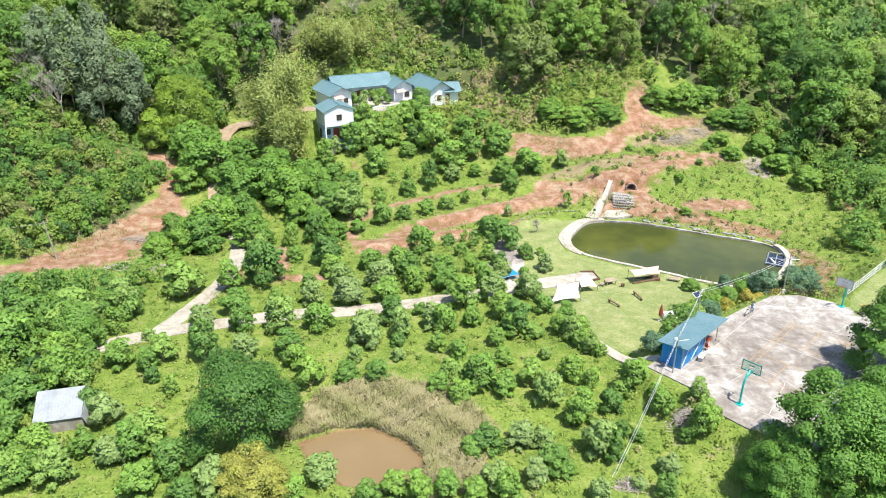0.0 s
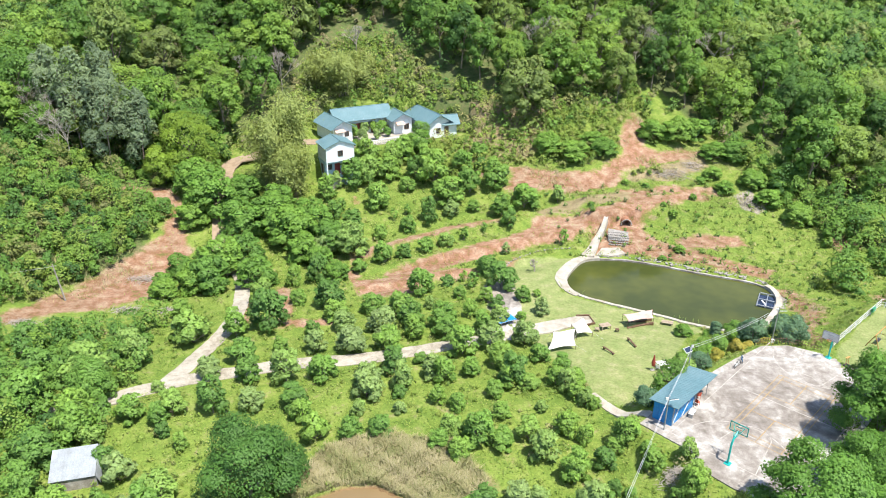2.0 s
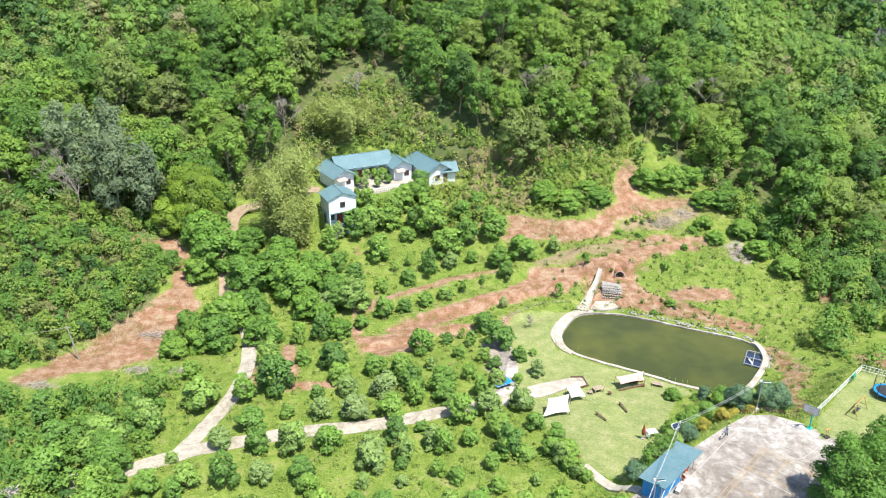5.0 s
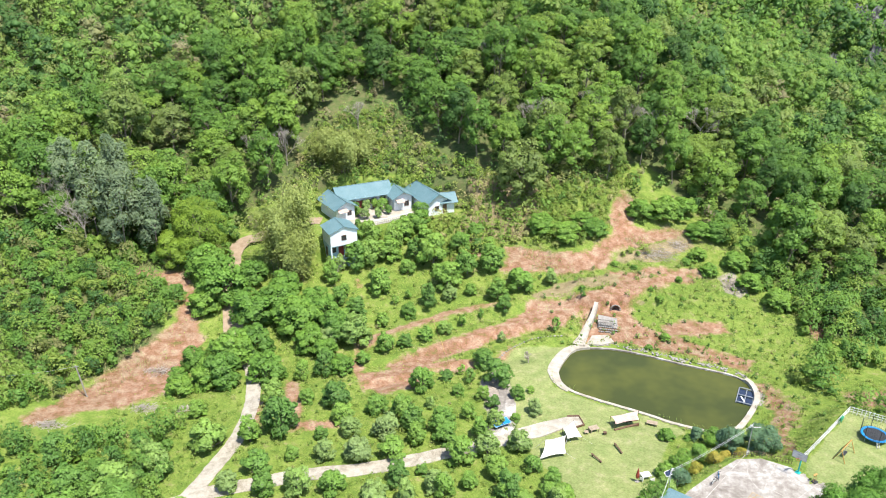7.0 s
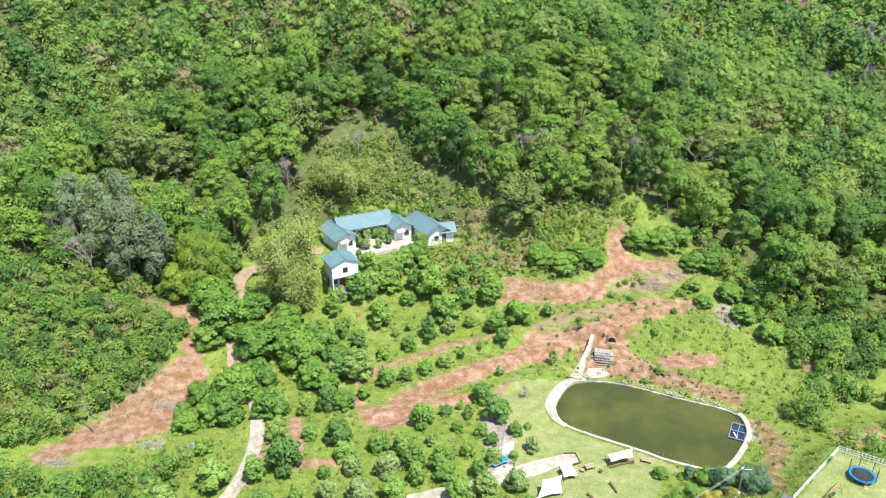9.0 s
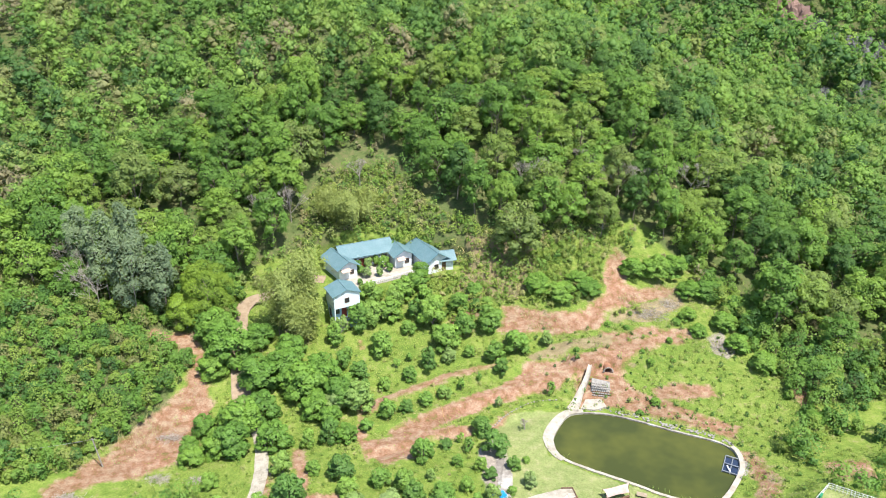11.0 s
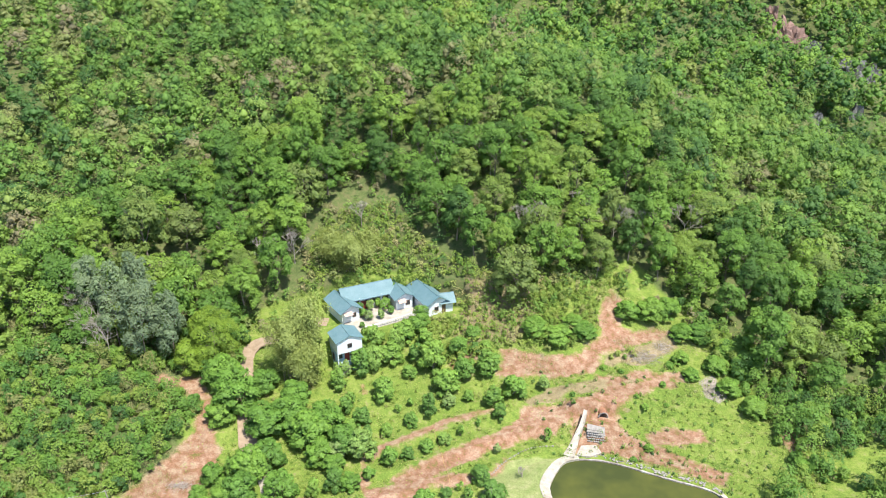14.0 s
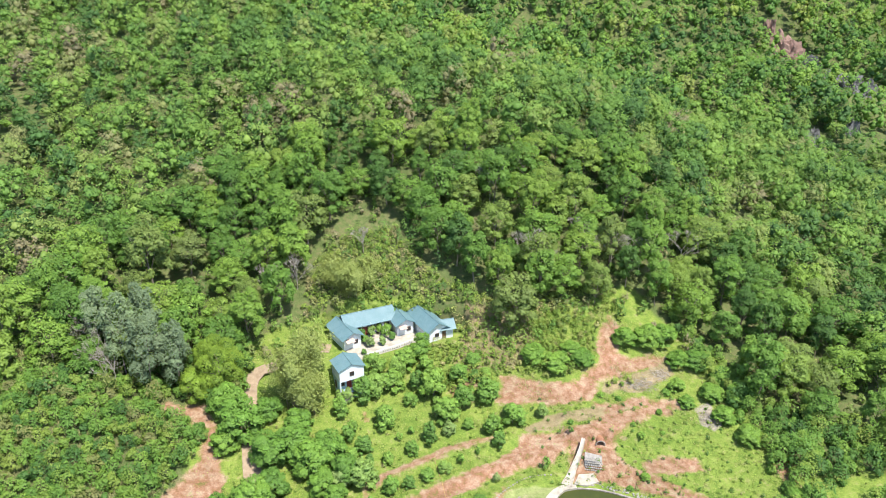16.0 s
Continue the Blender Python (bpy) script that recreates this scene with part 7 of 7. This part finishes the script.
def left_slope(x, y):
    return (y < wood_edge(x) + 4) & (y > np.interp(x, (-100, -66, -62, -57.5, -54, -50, -46), (82, 92, 97, 104.5, 111, 118, 134))) & out_of(x, y, (LEFT_EARTH, DIRT_TRACK), 0.4)


def right_slope(x, y):
    return (y < wood_edge(x) + 4) & (x > np.interp(y, (84, 100, 112, 125, 140, 160), (62, 58, 66, 66, 61, 56))) & out_of(x, y, (PLAYGROUND, POND, FAR_EARTH), 1.5) & ((y > 113) | (waves(x, y, 2.7, 4.0) > 0.42))


wood_stuff("shrub_slope", scattered(6, 700, (-110, -44, 84, 150), 1.7, (1.8, 5.2), left_slope), 420, 0.33, "tangled green shrubs and grass on the slope", 6, LEAVES_LUSH, tall=0.95, tint=(0.5, 0.28))
wood_stuff("shrub_bank", scattered(8, 700, (54, 125, 84, 160), 2.0, (1.8, 6.2), right_slope), 420, 0.36, "lush green shrubs on the valley side", 7, LEAVES_LUSH, tall=0.95, tint=(0.42, 0.22))
wood_stuff("dry_brush", scattered(12, 900, (-34, 44, 138, 184), 1.35, (1.2, 3.6), lambda x, y: ((y > 156.5) | ((x > -4) & out_of(x, y, (HOUSE_PAD,), 0.6))) & ((y < wood_edge(x) + 7) | (inside_distance(x, y, HOUSE_CLEARING) < 0)) & out_of(x, y, (UPPER_EARTH,), 0.6)), 110, 0.3, "straggling half-dry brush on the slope", 9, LEAVES_WEED, tall=0.8, tint=(0.4, 0.3))
wood_stuff("bank_tufts", scattered(13, 120, (20, 64, 86, 136), 2.6, (0.5, 1.3), lambda x, y: out_of(x, y, (POND, LAWN, COURT, PLAYGROUND), 1.2)), 60, 0.18, "scattered green tufts on the pond's bank", 10, tall=0.8, tint=(0.35, 0.2))
wood_stuff("roadside_shrubs", scattered(9, 240, (-66, -33, 48, 99), 2.2, (1.8, 4.6), lambda x, y: out_of(x, y, (LEFT_EARTH,), 0.5) & (y < np.interp(x, (-66, -52, -44, -38), (86, 85, 87, 92))) & (x < -36 - 0.12 * (y - 60)) & (np.hypot(x + 36, y - 55.5) > 5.5)), 400, 0.3, "dense green shrubs beside the farm road", 8, LEAVES_LUSH, tall=0.95, tint=(0.34, 0.18))


def clear_ground(x, y):
    """True where weeds may grow, for arrays."""
    ok = np.ones(len(x), bool)
    for o, gap in ((POND, 0.9), (COURT, 0.2), (PLAYGROUND, 0.0), (MUD_POOL, 0.0), (HOUSE_PAD, 0.0), (LAWN, 0.0), (SHED_GRIT, -0.4)):
        ok &= inside_distance(x, y, o) > gap
    for line, half in ((ROAD, 1.4), (LANE, 1.6), (FOOTPATH, 0.7)):
        d = np.full(len(x), 1e9)
        for (ax, ay), (bx, by) in zip(line, line[1:]):
            ex, ey = bx - ax, by - ay
            s = np.clip(((x - ax) * ex + (y - ay) * ey) / (ex * ex + ey * ey), 0, 1)
            d = np.minimum(d, np.hypot(x - ax - s * ex, y - ay - s * ey))
        ok &= d > half
    return ok


def blades(name, seed, count, area, tall, wide, label, material, keep, tint=(0.6, 0.3), dry=True, at=None):
    """Upright arching blades of grass or reed."""
    rng = np.random.default_rng(seed)
    x, y = rng.uniform(area[0], area[1], count), rng.uniform(area[2], area[3], count)
    tuft = waves(x, y, 0.5, 2.0) + rng.normal(0, 0.3, count)
    ok = keep(x, y, rng) & (tuft > -0.35)
    if dry:
        ok &= clear_ground(x, y)
    x, y = x[ok], y[ok]
    n = len(x)
    foot = np.stack((x, y, height(x, y) - 0.05 if at is None else np.full(n, at)), 1)
    a, l = rng.uniform(0, 6.28, n), tall * rng.uniform(0.5, 1.2, n) * (0.8 + 0.4 * waves(x, y, 1.1, 1.0))
    lean = np.stack((np.cos(a), np.sin(a), np.zeros(n)), 1)
    side = np.stack((-np.sin(a), np.cos(a), np.zeros(n)), 1) * wide * rng.uniform(0.6, 1.4, (n, 1))
    up = np.array((0, 0, 1.0))
    mid = foot + up * (l * 0.62)[:, None] + lean * (l * 0.16)[:, None]
    tip = foot + up * (l * 0.86)[:, None] + lean * (l * rng.uniform(0.3, 0.7, n))[:, None]
    v = np.stack((foot - side * 0.4, foot + side * 0.4, mid + side * 0.5, mid - side * 0.5, mid - side * 0.5, mid + side * 0.5, tip + side * 0.1, tip - side * 0.1), 1).reshape(-1, 3)
    t = np.clip(tint[0] + tint[1] * waves(x, y, 1.9, 6.0) + rng.normal(0, tint[1] * 0.6, n), 0, 1)
    lie = lean * 0.3 + (0, -0.35, 0.8)
    mesh = fast_mesh(name, v, np.arange(n * 8).reshape(-1, 4), {"tint": np.repeat(t, 8), "puff": np.repeat(lie / np.linalg.norm(lie, axis=1, keepdims=True), 8, 0)})
    tagged(link(name, mesh, material), label, "grass", kind="stuff")


def weeds(name, seed, count, area, size, label, material, keep=None, tint=(0.45, 0.2), spread=0.9, slim=0.5, up=0.8):
    rng = np.random.default_rng(seed)
    x, y = rng.uniform(area[0], area[1], count), rng.uniform(area[2], area[3], count)
    clump = waves(x, y, 1.4, 3.0) + 0.7 * waves(x, y, 0.6, 9.0) + rng.normal(0, 0.35, count)
    ok = clear_ground(x, y) & (clump > -0.25)
    if keep is not None:
        ok &= keep(x, y, rng)
    x, y = x[ok], y[ok]
    n = len(x)
    rise = rng.uniform(0.05, 0.45, n) * (size / 0.4)
    p = np.stack((x, y, height(x, y) + rise), 1)
    v, q = leaf_cards(rng, p, np.tile((0.0, -0.25, up), (n, 1)), size, spread, slim)
    t = np.clip(tint[0] + tint[1] * waves(x, y, 3.1, 6.0) + rng.normal(0, tint[1] * 0.6, n), 0, 1)
    lie = np.tile((0.0, -0.2, 1.0), (n, 1)) + rng.normal(0, 0.35, (n, 3))
    mesh = fast_mesh(name, v, q, {"tint": np.repeat(t, 4), "puff": np.repeat(lie / np.linalg.norm(lie, axis=1, keepdims=True), 4, 0)})
    tagged(link(name, mesh, material), label, "weeds", kind="stuff")


def off_earth(x, y, rng):
    """Weeds grow thinly on bare earth."""
    d = np.full(len(x), 1e9)
    for o in (TERRACE_EARTH, UPPER_EARTH, BANK_EARTH, LEFT_EARTH, STRIP_EARTH, TRACK_EARTH, GAP_EARTH, PATCH_EARTH, BAND_EARTH, DRY_BANK, DRY_PILE, MEADOW_EARTH, SPOT_EARTH):
        d = np.minimum(d, inside_distance(x, y, o))
    return (d > -0.3) | (rng.uniform(0, 1, len(x)) < 0.07)


weeds("orchard_weeds", 21, 120000, (-52, 76, 44, 100), 0.24, "knee-high bright green weeds of the orchard", LEAVES_WEED, off_earth, tint=(0.42, 0.3))
weeds("terrace_weeds", 22, 80000, (-50, 70, 100, 156), 0.3, "bright green weeds on the terraces", LEAVES_WEED, off_earth, tint=(0.58, 0.25))


def open_field(x, y):
    return clear_ground(x, y) & out_of(x, y, (DRY_MUD, TERRACE_EARTH, UPPER_EARTH, LEFT_EARTH, STRIP_EARTH, TRACK_EARTH, PATCH_EARTH, BAND_EARTH, DRY_BANK, DRY_PILE, MEADOW_EARTH), -0.2)


wood_stuff("tall_weeds", scattered(14, 1300, (-50, 70, 44, 136), 1.3, (0.5, 1.5), open_field), 46, 0.17, "clumps of tall bright weeds between the fruit trees", 11, LEAVES_WEED, tall=0.75, tint=(0.4, 0.28), cores=1)
blades("reeds", 23, 80000, (-16, 5, 46.5, 63), 1.2, 0.055, "tall dry straw-coloured reeds round the muddy pool", LEAVES_REED, lambda x, y, r: inside_distance(x, y, DRY_MUD) < 0.4, (0.5, 0.36))
blades("dry_grass", 24, 9000, (-80, -44, 90, 112), 0.6, 0.06, "dry grass on the cut slope", LEAVES_REED, lambda x, y, r: inside_distance(x, y, DRY_LEFT) < 1.5, (0.5, 0.35))
blades("water_plants", 27, 2600, (20, 46, 87, 104), 0.7, 0.06, "green water plants along the pond's kerb", LEAVES_WEED, lambda x, y, r: (inside_distance(x, y, POND) < -0.3) & (inside_distance(x, y, POND) > -1.1) & (y < 100.5 - 0.25 * (x - 20)) & (waves(x, y, 1.7, 3.0) > 0.1), (0.3, 0.2), False, WATER_Z)
blades("bank_grass", 25, 30000, (6, 62, 128, 160), 0.6, 0.07, "dry and green grass along the earth banks", LEAVES_REED, lambda x, y, r: (waves(x, y, 3.4, 8.0) > 0.15), (0.3, 0.35))
blades("slope_grass", 26, 26000, (-92, -46, 98, 146), 1.0, 0.09, "long grass among the shrubs of the slope", LEAVES_REED, lambda x, y, r: (waves(x, y, 4.4, 5.0) > 0.0) & (inside_distance(x, y, LEFT_EARTH) > 0), (0.15, 0.3))


def brush_pile(x, y, w, d, label, seed):
    rng = random.Random(seed)
    bm = bmesh.new()
    for i in range(160):
        px, py = rng.gauss(0, w / 4), rng.gauss(0, d / 4)
        h = max(0.05, 0.7 - math.hypot(px / w, py / d) * 1.4) * rng.random()
        a, l = rng.uniform(0, 6.28), rng.uniform(0.5, 1.4)
        z = ground_z(x + px, y + py) + h
        rod(bm, (x + px - math.cos(a) * l / 2, y + py - math.sin(a) * l / 2, z), (x + px + math.cos(a) * l / 2, y + py + math.sin(a) * l / 2, z + rng.uniform(-0.15, 0.3)), 0.03, 0.015, 4)
    tagged(part("brush_pile", bm, TWIGS), label, "brush pile", kind="stuff")


for i, (x, y, w, d) in enumerate(((-46.8, 95.3, 4.6, 2.6), (-59.3, 90.2, 5.0, 2.0), (-40.4, 94.4, 2.6, 1.6), (44.0, 138.6, 6, 3), (50.5, 141.6, 5, 3.5), (22.2, 55.2, 2.4, 1.6), (15.8, 47.6, 2.4, 1.6), (46.5, 139.0, 6, 4), (58.0, 130.0, 3.5, 4), (-48.5, 106.5, 5, 3))):
    brush_pile(x, y, w, d, "heap of dry grey cut branches on the ground", 500 + i)
